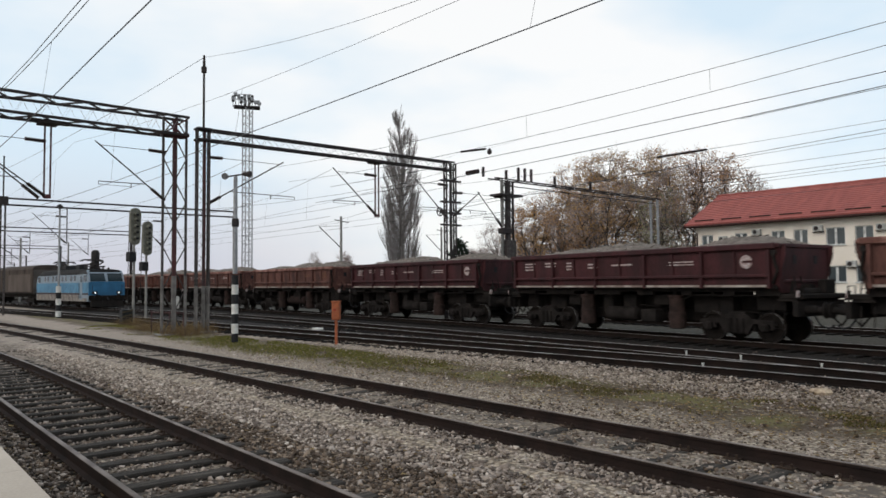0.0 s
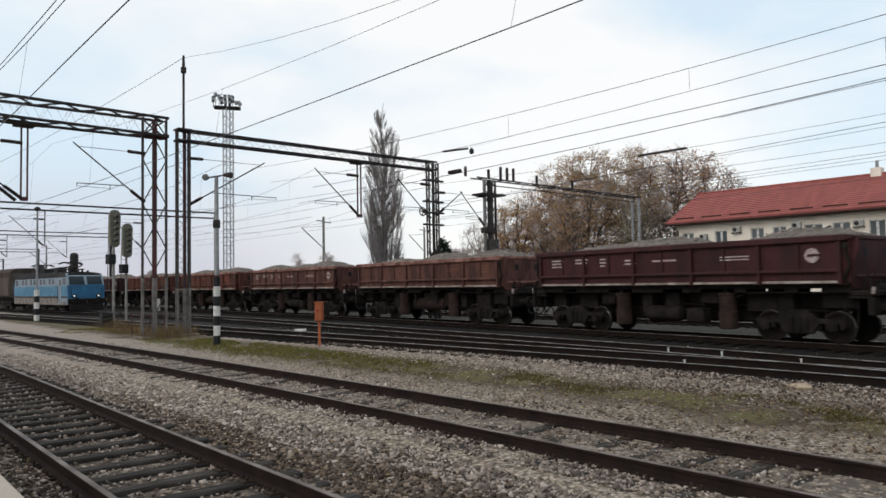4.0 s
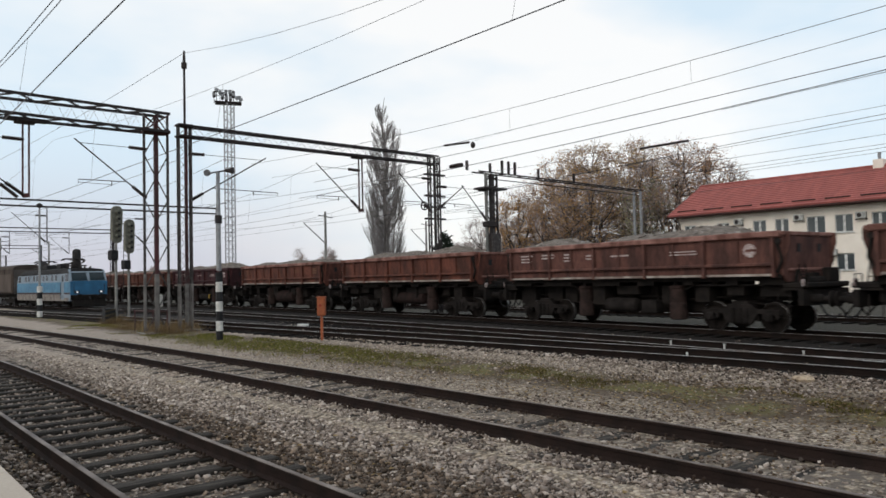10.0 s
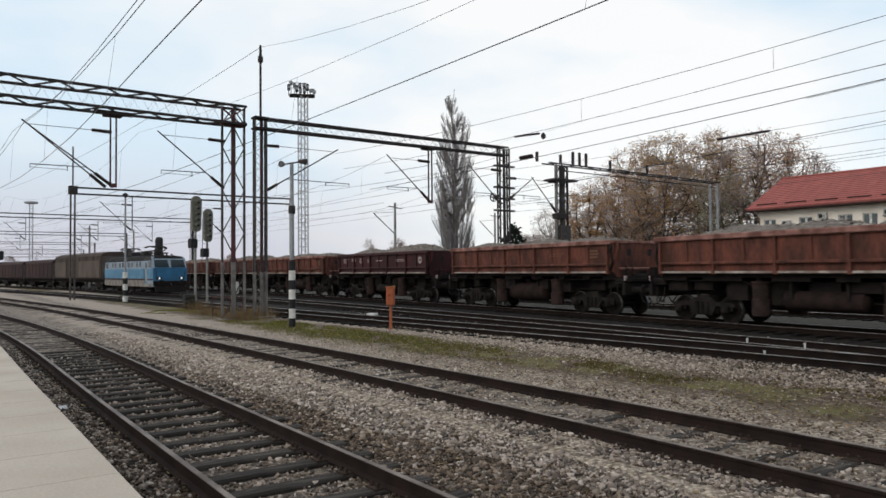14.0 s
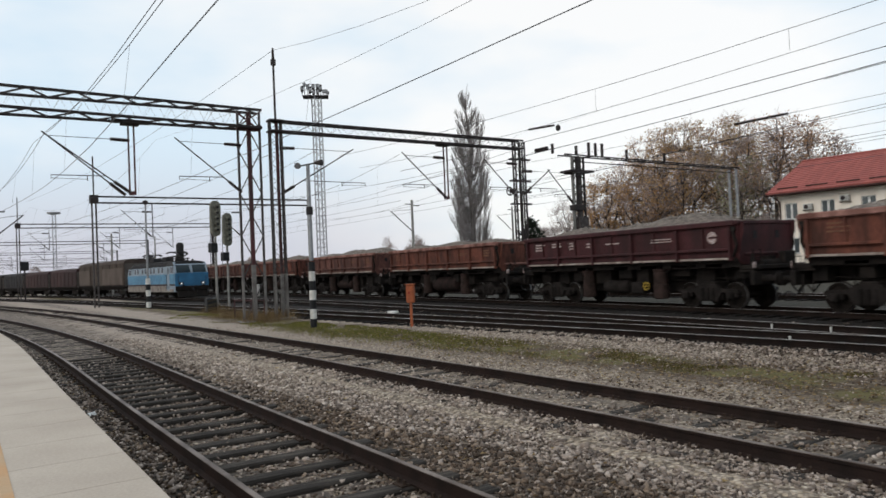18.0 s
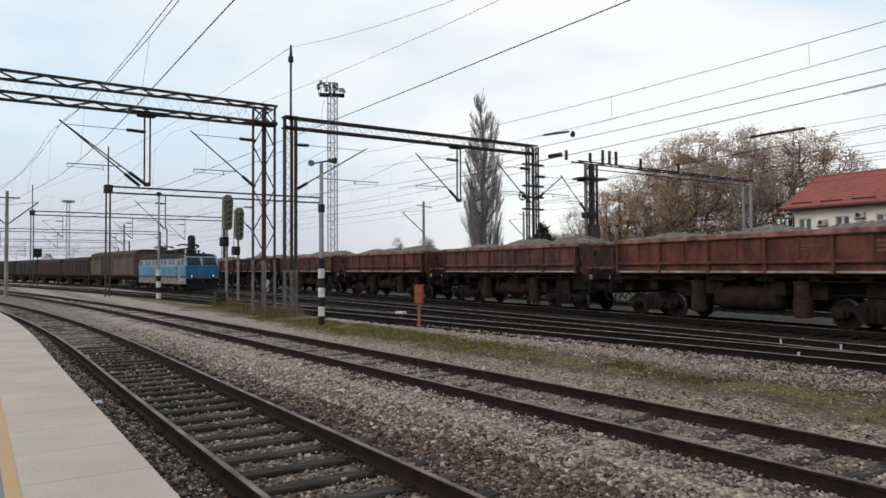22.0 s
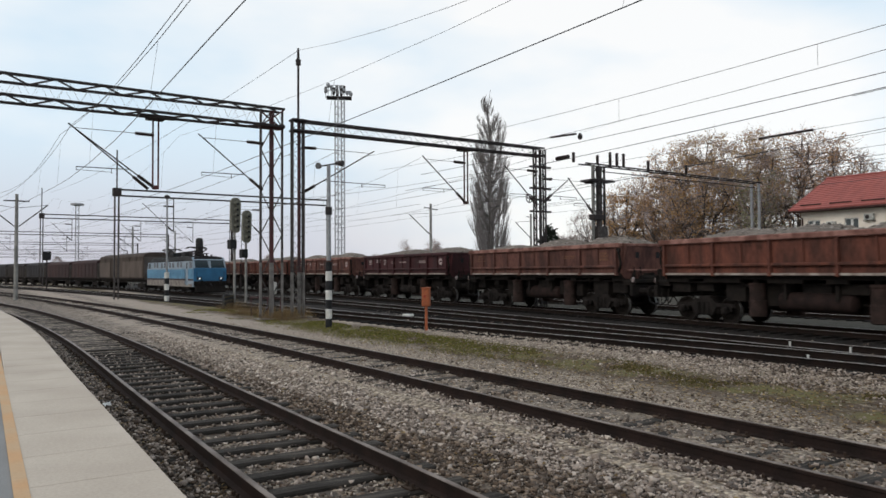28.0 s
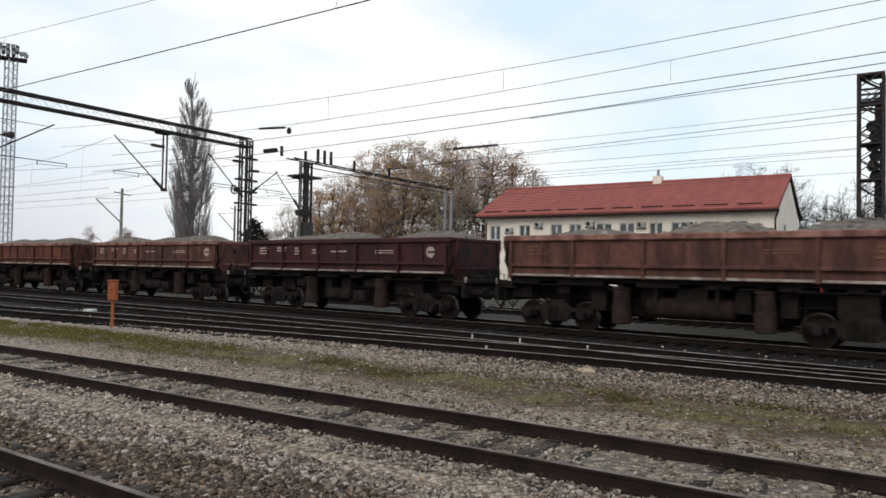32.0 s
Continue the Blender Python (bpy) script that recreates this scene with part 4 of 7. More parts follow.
def lattice(owner, x, y, z0, z1, wx, wy, material, leg=0.045, lace=0.022, pitch=0.9, name="leg"):
    cs = [(x - wx / 2, y - wy / 2), (x + wx / 2, y - wy / 2), (x + wx / 2, y + wy / 2), (x - wx / 2, y + wy / 2)]
    for i, c in enumerate(cs):
        part(name, Shape().bar((*c, z0), (*c, z1), leg * 2), material, owner)
    n = max(2, int((z1 - z0) / pitch))
    for i in range(4):
        c, d = cs[i], cs[(i + 1) % 4]
        part("lacing", zigzag((*c, z0), (*c, z1), (*d, z0), (*d, z1), n, lace), material, owner)


def truss(owner, x, y0, y1, zb, zt, wx, material, chord=0.05, lace=0.024, pitch=0.9, faint=0.012, wx1=None):
    """A beam of four chords from y0 to y1; its width goes from wx to wx1."""
    wa, wb = wx / 2, (wx if wx1 is None else wx1) / 2
    for s in (-1, 1):
        for z in (zb, zt):
            part("chord", Shape().bar((x + s * wa, y0, z), (x + s * wb, y1, z), chord * 2), material, owner)
    n = max(2, int(abs(y1 - y0) / pitch))
    for z in (zb, zt):
        part("lacing", zigzag((x - wa, y0, z), (x - wb, y1, z), (x + wa, y0, z), (x + wb, y1, z), n, lace), material, owner)
    for s in (-1, 1):
        part("lacing", zigzag((x + s * wa, y0, zb), (x + s * wb, y1, zb), (x + s * wa, y0, zt), (x + s * wb, y1, zt), n * 2, faint), M_GALV, owner, "thin pale lacing")


def insulator(a, b, k=0.055):
    """A ribbed rod from a to b, one closed skin."""
    a, b = Vector(a), Vector(b)
    d = b - a
    u = d.orthogonal().normalized()
    w = d.normalized().cross(u)
    n = max(3, int(d.length / 0.075))
    prof = []
    for i in range(n):
        prof += [((i + 0.15) / n, k * 0.72), ((i + 0.4) / n, k), ((i + 0.6) / n, k), ((i + 0.85) / n, k * 0.72)]
    prof = [(0.0, k * 0.45)] + prof + [(1.0, k * 0.45)]
    m = 8
    v = [a + d * t + (u * math.cos(j * 2 * math.pi / m) + w * math.sin(j * 2 * math.pi / m)) * r for t, r in prof for j in range(m)]
    f = [(i * m + j, i * m + (j + 1) % m, (i + 1) * m + (j + 1) % m, (i + 1) * m + j) for i in range(len(prof) - 1) for j in range(m)]
    f += [tuple(range(m))[::-1], tuple(range((len(prof) - 1) * m, len(prof) * m))]
    return Shape().add([tuple(q) for q in v], f)


def cantilever(owner, x, yp, ytip, zlow=5.6, ztip=7.8, ytrack=None, double=False):
    """A bracket arm from the post or hanger at yp to the tip at ytip, with tie, registration arm and insulators."""
    s = 1 if ytip > yp else -1
    low, tip = Vector((x, yp, zlow)), Vector((x, ytip, ztip))
    d = (tip - low).normalized()
    for dy in ((0.0, 0.2) if double else (0,)):
        foot = low + Vector((0, s * dy, -0.1 if dy else 0.0))
        e = (tip - foot).normalized()
        part("bracket_tube", Shape().rod(foot + e * 0.75, tip + e * 0.25, 0.03, 6), M_STEEL, owner)
        part("insulator", insulator(foot - e * 0.02, foot + e * 0.75, 0.085), M_INSUL, owner, "dark ribbed insulator")
    part("tie_rod", Shape().rod((x, ytip, ztip), (x, yp - s * -0.7, ztip + 0.0), 0.014, 5), M_STEEL, owner)
    part("insulator", insulator((x, yp + s * 0.72, ztip), (x, yp - s * 0.04, ztip - 0.02), 0.085), M_INSUL, owner, "dark ribbed insulator")
    e = ytrack if ytrack is not None else ytip + s * 0.25
    mid = low.lerp(tip, 0.3)
    reg = Shape().rod((x, mid.y, mid.z), (x, e, mid.z - 0.02), 0.02, 5)
    reg.rod((x, e, mid.z), (x, e, mid.z - 0.17), 0.014, 4)
    reg.rod((x, e, mid.z - 0.14), (x, e - s * 1.3, mid.z - 0.16), 0.012, 4)
    reg.rod((x, e - s * 1.3, mid.z - 0.22), (x, e - s * 1.3, mid.z), 0.02, 4)
    part("registration_arm", reg, M_STEEL, owner)


def hanger(owner, x, y, zt=8.53, zb=5.45):
    for dy in (-0.11, 0.11):
        part("hanger_bar", Shape().bar((x, y + dy, zb), (x, y + dy, zt + 0.05), 0.06), M_RUSTST, owner, "rust-red hanger bar")
    cl = Shape().box(x - 0.4, x + 0.4, y - 0.35, y + 0.35, zt - 0.12, zt - 0.02)
    cl.box(x - 0.22, x + 0.22, y - 0.75, y + 0.75, zt - 0.06, zt + 0.05)
    part("hanger_clamp", cl, M_STEEL, owner)
    part("foot_tie", Shape().box(x - 0.18, x + 0.18, y - 0.07, y + 0.07, zb, zb + 0.14), M_RUSTST, owner)


XP = -32.0


def build_portals():
    a = thing("catenary_portal", "dark lattice steel catenary portal with a wide braced beam", "catenary portal")
    for yy in (10.85, 11.87):
        part("leg", Shape().bar((XP, yy, 2.35), (XP, yy, 9.4), 0.09), M_MAST, a)
        part("leg_foot", Shape().bar((XP, yy, -0.3), (XP, yy, 2.35), 0.1), M_FOOT, a, "pale grey painted lower leg")
        part("lacing", zigzag((XP, yy, -0.25), (XP, yy, 8.55), (XP, 11.36, -0.25), (XP, 11.36, 8.55), 9, 0.032), M_MAST, a)
        part("lacing", zigzag((XP, yy, 8.66), (XP, yy, 9.38), (XP, 11.36, 8.66), (XP, 11.36, 9.38), 1, 0.03), M_MAST, a)
    part("centre_post", Shape().bar((XP, 11.36, 2.35), (XP, 11.36, 9.35), 0.16), M_RUSTST, a, "rust-red centre post")
    part("post_foot", Shape().bar((XP, 11.36, -0.3), (XP, 11.36, 2.35), 0.17), M_FOOT, a, "pale grey painted lower post")
    part("head_box", Shape().box(XP - 0.3, XP + 0.3, 10.82, 11.9, 8.56, 8.66, 0.01).bar((XP + 0.2, 10.85, 8.66), (XP + 0.2, 11.86, 9.4), 0.06).bar((XP - 0.2, 11.86, 8.66), (XP - 0.2, 10.85, 9.4), 0.06), M_RUSTST, a, "rust-red gusset frame")
    truss(a, XP, 11.85, -6.0, 8.62, 9.42, 0.75, M_STEEL, 0.052, 0.046, 0.85, 0.011, 2.0)
    lattice(a, XP, -6.3, 0.375, 9.4, 0.62, 0.7, M_STEEL, 0.05, 0.025, 0.9)
    hanger(a, XP, 6.3)
    cantilever(a, XP, 6.2, 3.2, 5.55, 7.75, 3.3, True)
    cantilever(a, XP, 10.93, 8.25, 5.68, 7.83, 8.21)
    part("earth_box", Shape().box(XP - 0.6, XP - 0.35, 11.5, 11.75, 0.9, 1.45, 0.03), M_WHITE, a, "small white box")
    foot = Shape().box(XP - 0.7, XP + 0.7, 10.7, 12.0, -0.4, -0.18, 0.03)
    part("footing", foot, M_CONC, a, "concrete footing")

    b = thing("catenary_portal", "slim dark steel catenary portal with a spiked mast", "catenary portal")
    lattice(b, XP, 12.63, 1.9, 9.1, 0.2, 0.55, M_MAST, 0.034, 0.015, 0.5)
    lattice(b, XP, 12.63, -0.3, 1.9, 0.2, 0.55, M_FOOT, 0.036, 0.015, 0.5, "leg_foot")
    part("mast_head", Shape().box(XP - 0.28, XP + 0.28, 12.3, 12.95, 8.52, 8.6), M_STEEL, b)
    part("mast_head", Shape().box(XP - 0.28, XP + 0.28, 12.3, 12.95, 9.02, 9.1), M_STEEL, b)
    part("spike", Shape().rod((XP, 12.66, 9.1), (XP, 12.66, 11.7), 0.055, 8).rod((XP, 12.66, 11.7), (XP, 12.66, 11.95), 0.13, 8).rod((XP, 12.66, 11.95), (XP, 12.66, 12.5), 0.075, 8, 0.05), M_STEEL, b, "tall dark spike with insulator")
    part("inner_post", Shape().bar((XP, 12.7, 1.9), (XP, 12.7, 9.0), 0.12), M_RUSTST, b)
    part("post_foot", Shape().bar((XP, 12.7, -0.3), (XP, 12.7, 1.9), 0.13), M_FOOT, b, "pale grey painted lower post")
    truss(b, XP, 12.6, 27.7, 8.57, 9.04, 0.42, M_STEEL, 0.045, 0.012, 0.9, 0.011)
    cantilever(b, XP, 12.85, 16.46, 5.64, 7.82, 17.29)
    hanger(b, XP, 22.27, 8.58, 5.55)
    cantilever(b, XP, 22.2, 19.7, 5.65, 7.8, 19.54)
    lattice(b, XP, 27.5, -0.3, 9.0, 0.22, 0.72, M_STEEL, 0.036, 0.02, 0.6)
    part("inner_post", Shape().bar((XP, 27.55, -0.3), (XP, 27.55, 9.0), 0.12), M_STEEL, b)
    cantilever(b, XP, 27.3, 25.1, 5.7, 7.7, 25.3)
    cantilever(b, XP, 27.75, 29.7, 5.9, 7.3, 30.4)
    for z in (7.9, 6.65, 6.0, 5.3):
        part("cross_arm", Shape().box(XP - 0.1, XP + 0.1, 26.8, 28.3, z, z + 0.1), M_STEEL, b)
    part("weight_wheel", Shape().tube([(XP - 0.1, 26.8 + 0.24 * math.cos(k * math.pi / 6), 6.1 + 0.24 * math.sin(k * math.pi / 6)) for k in range(13)], 0.035).rod((XP - 0.1, 26.56, 6.1), (XP - 0.1, 27.1, 6.1), 0.03).rod((XP - 0.1, 26.8, 5.86), (XP - 0.1, 26.8, 6.34), 0.03), M_STEEL, b)
    part("footing", Shape().box(XP - 0.5, XP + 0.5, 12.1, 13.2, -0.4, -0.14, 0.03), M_CONC, b, "concrete footing")

    c = thing("catenary_portal", "grey and dark steel portal with upright insulators", "catenary portal")
    part("post", Shape().bar((XP, 31.78, -0.3), (XP, 31.78, 8.4), 0.13), M_CONC, c, "slim grey post")
    lattice(c, XP, 32.3, -0.3, 8.35, 0.3, 0.62, M_STEEL, 0.05, 0.03, 0.5)
    part("inner_post", Shape().bar((XP, 32.3, -0.3), (XP, 32.3, 8.3), 0.26), M_MAST, c)
    part("pier", Shape().box(XP - 0.3, XP + 0.3, 31.95, 32.75, -0.3, 4.6, 0.04), M_MAST, c)
    part("post", Shape().bar((XP - 0.25, 48.3, -0.3), (XP - 0.25, 48.3, 8.2), 0.15), M_GALV, c)
    part("post", Shape().bar((XP + 0.35, 48.3, -0.3), (XP + 0.35, 48.3, 8.2), 0.15), M_GALV, c)
    for dx in (-0.3, 0.3):
        part("chord", Shape().bar((XP + dx, 30.9, 8.42), (XP + dx, 48.8, 8.3), 0.075), M_STEEL, c)
    part("chord", Shape().bar((XP, 32.0, 8.05), (XP, 48.6, 7.95), 0.05), M_STEEL, c)
    part("lacing", zigzag((XP - 0.3, 31, 8.42), (XP - 0.3, 48.6, 8.3), (XP + 0.3, 31, 8.42), (XP + 0.3, 48.6, 8.3), 20, 0.025), M_STEEL, c)
    for yy in (30.2, 32.2, 33.3, 33.9, 34.5, 36.8, 40.6):
        part("insulator", insulator((XP, yy, 8.45), (XP, yy, 9.32 if yy > 33 and yy < 35 else 9.05), 0.11), M_INSUL, c, "upright dark insulator")
    part("switch_arm", Shape().box(XP - 0.5, XP + 0.5, 31.2, 33.2, 7.35, 7.47), M_STEEL, c)
    part("switch_box", Shape().box(XP - 0.25, XP + 0.25, 31.65, 32.5, 5.0, 5.35, 0.03), M_STEEL, c)
    cantilever(c, XP, 31.8, 29.9, 5.4, 7.3, 30.2)

    # portals farther down the line
    for x, ya, yb, top, zb, hangs in ((-63.6, 9.55, 28.2, 12.0, 8.25, (14.0, 21.6)), (-106.0, 7.0, 31.6, 13.0, 9.1, (10.5, 19.0, 26.0)), (-150.0, 0.5, 32.0, 12.0, 9.0, (5.0, 14.0, 24.0)), (-205.0, -8.0, 36.0, 12.0, 9.2, (0.0, 12.0, 24.0)), (-270.0, -20.0, 44.0, 12.0, 9.3, (0.0, 16.0, 30.0)), (-320.0, -30.0, 60.0, 12.0, 9.3, (0.0, 16.0, 36.0)), (-400.0, -40.0, 70.0, 12.5, 9.6, (0.0, 26.0, 50.0))):
        g = thing("catenary_portal", "distant dark steel catenary portal across the station tracks", "catenary portal", group="distant portals")
        for dx in (-0.15, 0.15):
            part("post", Shape().bar((x, ya + dx, -0.3), (x, ya + dx, zb + 0.6), 0.12), M_MAST, g)
        part("spike", Shape().rod((x, ya, zb), (x, ya, top), 0.06, 6), M_STEEL, g)
        part("post_head", Shape().box(x - 0.35, x + 0.35, ya - 0.3, ya + 0.3, zb - 0.05, zb + 0.6), M_STEEL, g)
        part("post", Shape().bar((x, yb, -0.3), (x, yb, zb + 0.6), 0.3), M_STEEL, g)
        for z in (zb, zb + 0.5):
            part("chord", Shape().bar((x, ya, z), (x, yb, z), 0.13), M_STEEL, g)
        for yy in hangs:
            part("hanger_bar", Shape().bar((x, yy, zb - 2.9), (x, yy, zb), 0.07), M_STEEL, g)
            cantilever(g, x, yy - 0.1, yy - 2.3, zb - 2.8, zb - 0.7, yy - 2.2)


build_portals()


def build_poles():
    p = thing("catenary_pole", "slim grey catenary pole with bracket arms on both sides", "catenary pole", (-66.8, 2.65, 0))
    part("pole", Shape().lathe([(0.17, -0.3), (0.12, 8.3)], 10, "z"), M_CONC, p, smooth=True)
    part("cross_arm", Shape().bar((0, -0.9, 7.75), (0, 0.9, 7.75), 0.1), M_STEEL, p)
    for s in (-1, 1):
        part("bracket_tube", Shape().rod((0, s * 0.15, 5.7), (0, s * 2.2, 7.5), 0.05, 6), M_STEEL, p)
        part("tie_rod", Shape().rod((0, s * 0.15, 7.2), (0, s * 2.2, 7.5), 0.02, 5), M_STEEL, p)
    for x, y, h in ((-64.0, 40.0, 9.0), (-74.0, 62.0, 9.5), (-118.0, 20.0, 9.0), (-135.0, 30.0, 9.5)):
        q = thing("catenary_pole", "distant grey catenary pole with one bracket arm", "catenary pole", (x, y, 0), group="distant catenary poles")
        part("pole", Shape().lathe([(0.17, -0.3), (0.12, h)], 8, "z"), M_CONC, q, smooth=True)
        part("bracket_tube", Shape().rod((0, -0.15, h - 3.2), (0, -2.6, h - 1.2), 0.05, 6), M_STEEL, q)
        part("tie_rod", Shape().rod((0, -0.1, h - 1.0), (0, -2.6, h - 1.2), 0.02, 5), M_STEEL, q)
        part("cross_arm", Shape().bar((0, -0.8, h - 0.4), (0, 0.9, h - 0.6), 0.08), M_STEEL, q)

    # tall lattice tower beside the engines
    t = thing("lattice_tower", "dark lattice steel anchor tower with wires and a weight stack", "lattice tower")
    lattice(t, -1.5, 28.0, -0.3, 8.7, 0.72, 0.68, M_STEEL, 0.045, 0.034, 0.46)
    for yy in (27.66, 28.34):
        part("lacing", zigzag((-1.86, yy, 8.65), (-1.86, yy, -0.25), (-1.14, yy, 8.65), (-1.14, yy, -0.25), 19, 0.03), M_STEEL, t)
    for k in range(6):
        part("pulley", Shape().lathe([(0.17, -0.03), (0.2, -0.02), (0.2, 0.02), (0.17, 0.03)], 12, "y", (-1.45 + 0.08 * (k % 2), 27.75 + 0.1 * k, 6.9 - 0.32 * k)), M_BLACK, t, "dark tension pulley")
    for k in range(9):
        part("weight", Shape().lathe([(0.15, 3.4 + k * 0.2), (0.17, 3.42 + k * 0.2), (0.17, 3.56 + k * 0.2), (0.15, 3.58 + k * 0.2)], 10, "z", (-1.25, 28.0, 0)), M_BLACK, t, "dark round weight")
    for k in range(5):
        part("strap", Shape().box(-1.9, -1.1, 27.6, 27.64, 8.1 - k * 0.17, 8.17 - k * 0.17), M_STEEL, t)
    part("top_plate", Shape().box(-1.9, -1.1, 27.62, 28.38, 8.62, 8.7), M_STEEL, t)
    part("inner_post", Shape().bar((-1.2, 28.0, 3.0), (-1.2, 28.0, 8.4), 0.12), M_BLACK, t)
    part("weight_stack", Shape().box(-1.4, -1.1, 27.85, 28.15, 6.3, 7.9, 0.04), M_BLACK, t, "dark stack of weights")
    for z in (5.1, 6.3, 7.7):
        part("band", Shape().box(-1.9, -1.1, 27.62, 28.38, z, z + 0.05), M_STEEL, t)
    part("bulb_insulator", Shape().lathe([(0.04, 5.45), (0.09, 5.52), (0.09, 5.66), (0.04, 5.75)], 10, "z", (-1.5, 27.62, 0)), M_INSUL, t)


build_poles()


# wires: a messenger that sags between supports, a level contact wire, droppers
def wire_run(label, line, zs, spans, contact=5.6, sag=1.2, off=0.0, aux=None, messenger_off=0.3, thick=0.009, skip=0):
    w = thing("overhead_wire", label, "overhead wire", group="overhead line")
    for i, (a, b) in enumerate(zip(spans, spans[1:])):
        n = 12
        top, low, more = [], [], []
        for k in range(n + 1):
            t = k / n
            x = a + (b - a) * t
            zz = zs - 4 * sag * t * (1 - t)
            top.append((x, line(x) + off + messenger_off * (1 - 2 * abs(0.5 - t)) * 0.0 + messenger_off, zz))
            low.append((x, line(x) + off + 0.22 * (-1) ** i * (1 - 2 * t), contact))
            more.append((x, line(x) + off - 0.1, zz - (aux or 0)))
        part("messenger_wire", Shape().tube(top, thick, 4), M_WIRE, w)
        if i >= skip:
            part("contact_wire", Shape().tube(low, 0.0095, 4), M_WIRE, w)
        if aux:
            part("messenger_wire", Shape().tube(more, 0.008, 4), M_WIRE, w)
        for k in range(1, n, 2):
            part("dropper", Shape().rod(top[k], low[k], 0.004, 3), M_WIRE, w)


SPANS = [58, 28, -32, -63.6, -106, -150, -205]
wire_run("overhead contact line of the near track", TRACK_N, 7.85, SPANS[:5], 5.68, 0.9, 0.1, 0.45)
wire_run("overhead contact line of the second track", TRACK_2, 7.82, SPANS[:5], 5.6, 1.25, 0.1, thick=0.0045)
wire_run("overhead contact line of the main track", TRACK_3, 7.85, SPANS[2:], 5.65, 0.9, 0.1)
wire_run("overhead contact line of the branching track", TRACK_4, 7.85, SPANS[2:], 5.42, 0.92)
wire_run("overhead contact line above the gravel train", TRACK_5, 7.0, SPANS[2:], 5.6, 0.95)


def straight_wires():
    w = thing("feeder_wire", "straight dark feeder wires between portal and tower", "overhead wire", group="overhead line")
    # hanging wires over the main tracks: lateral place, height, slope and curve at x = 0, ends, radius
    for y, z, k1, k2, xa, xb, r in (
            (15.9, 7.22, 0.0388, 0.00157, XP, 28, 0.008), (17.0, 7.23, 0.0683, 0.00193, XP, 26, 0.008),
            (19.4, 7.14, 0.0306, 0.00078, XP, 40, 0.0125), (18.5, 6.67, 0.0472, 0.00089, XP, 40, 0.0125), (18.5, 6.46, 0.0025, -0.0018, -9.5, 40, 0.009),
            (28.0, 7.71, 0.0314, 0.00106, XP, -1.9, 0.009), (28.0, 7.49, 0.0293, -0.0002, XP, -1.9, 0.013), (28.0, 7.24, 0.021, 0.0, XP, -1.9, 0.009),
            (28.0, 6.7, 0.0303, 0.001, XP, -1.9, 0.009), (28.0, 6.25, 0.004, -0.0004, XP, -1.9, 0.009), (28.0, 6.26, 0.0267, 0.0004, XP, -1.9, 0.009),
            (28.0, 6.02, 0.0118, 0.0, XP, -1.9, 0.008), (28.0, 5.46, 0.0217, 0.0005, XP, -1.9, 0.008)):
        xs = [xa + (xb - xa) * k / 20 for k in range(21)]
        part("wire", Shape().tube([(x, y, z + k1 * x + k2 * x * x if x < 0 else z + k1 * 0.6 * x) for x in xs], r, 4), M_WIRE, w)
    for x, y, za, zb in ((-14.9, 15.9, 6.99, 6.3), (-8.9, 15.9, 7.0, 6.5), (-5.0, 17.0, 6.94, 6.45)):
        part("dropper", Shape().rod((x, y, za), (x, y, zb), 0.005, 3), M_WIRE, w)
    for a, b, sag, r in (
            ((XP, 12.66, 12.4), (-106, 8, 12.5), 0.8, 0.011), ((XP, 12.66, 12.4), (28, 12.66, 12.4), 2.95, 0.008),
            ((-63.6, 20, 8.3), (XP, 24.5, 7.6), 0.4, 0.012), ((-205, 6, 7.6), (-63.6, 18, 7.0), 0.9, 0.014), ((-205, -2, 7.9), (-63.6, 11, 7.2), 0.9, 0.014), ((-270, 22, 8.2), (-106, 30, 8.4), 0.9, 0.016), ((-270, 30, 6.2), (-106, 31, 6.4), 0.2, 0.016), ((-320, 40, 8.6), (-150, 32, 8.8), 1.2, 0.02), ((-320, 12, 6.8), (-150, 16, 6.6), 0.2, 0.018), ((-106, 26, 6.3), (XP, 26.5, 6.2), 0.1, 0.01), ((-106, 29, 8.6), (XP, 27.6, 8.6), 0.9, 0.01), ((-106, 24, 8.8), (XP, 27.4, 7.6), 0.8, 0.012), ((-106, 12, 8.8), (XP, 12.6, 7.6), 0.6, 0.012), ((-150, 14, 8.5), (-63.6, 15, 7.4), 0.6, 0.012)):
        pts = []
        for k in range(15):
            t = k / 14
            p = Vector(a).lerp(Vector(b), t)
            p.z -= 4 * sag * t * (1 - t)
            pts.append(p)
        part("wire", Shape().tube(pts, r, 4), M_WIRE, w)
    # section insulators hung in the wires
    for a, b, k in (((-26.5, 23.5, 8.43), (-24.7, 23.5, 8.31), 0.055), ((-27.2, 24.5, 7.55), (-26.3, 24.5, 7.54), 0.11), ((-18.3, 28.0, 7.49), (-15.9, 28.0, 7.48), 0.06)):
        part("section_insulator", insulator(a, b, k), M_INSUL, w, "dark strain insulator")
    part("ball_weight", Shape().lathe([(0.04, 8.0), (0.11, 8.06), (0.11, 8.2), (0.03, 8.3)], 8, "z", (-24.45, 23.5, 0)), M_STEEL, w)
    part("wire", Shape().tube([(XP, 26.2, 8.8), (-26.5, 23.5, 8.43), (-24.7, 23.5, 8.31), (-15.0, 17.0, 6.66)], 0.0035, 4), M_WIRE, w)
    part("wire", Shape().tube([(XP, 26.5, 7.6), (-27.2, 24.5, 7.55), (-26.3, 24.5, 7.54), (-21.0, 18.5, 6.07)], 0.0035, 4), M_WIRE, w)


straight_wires()


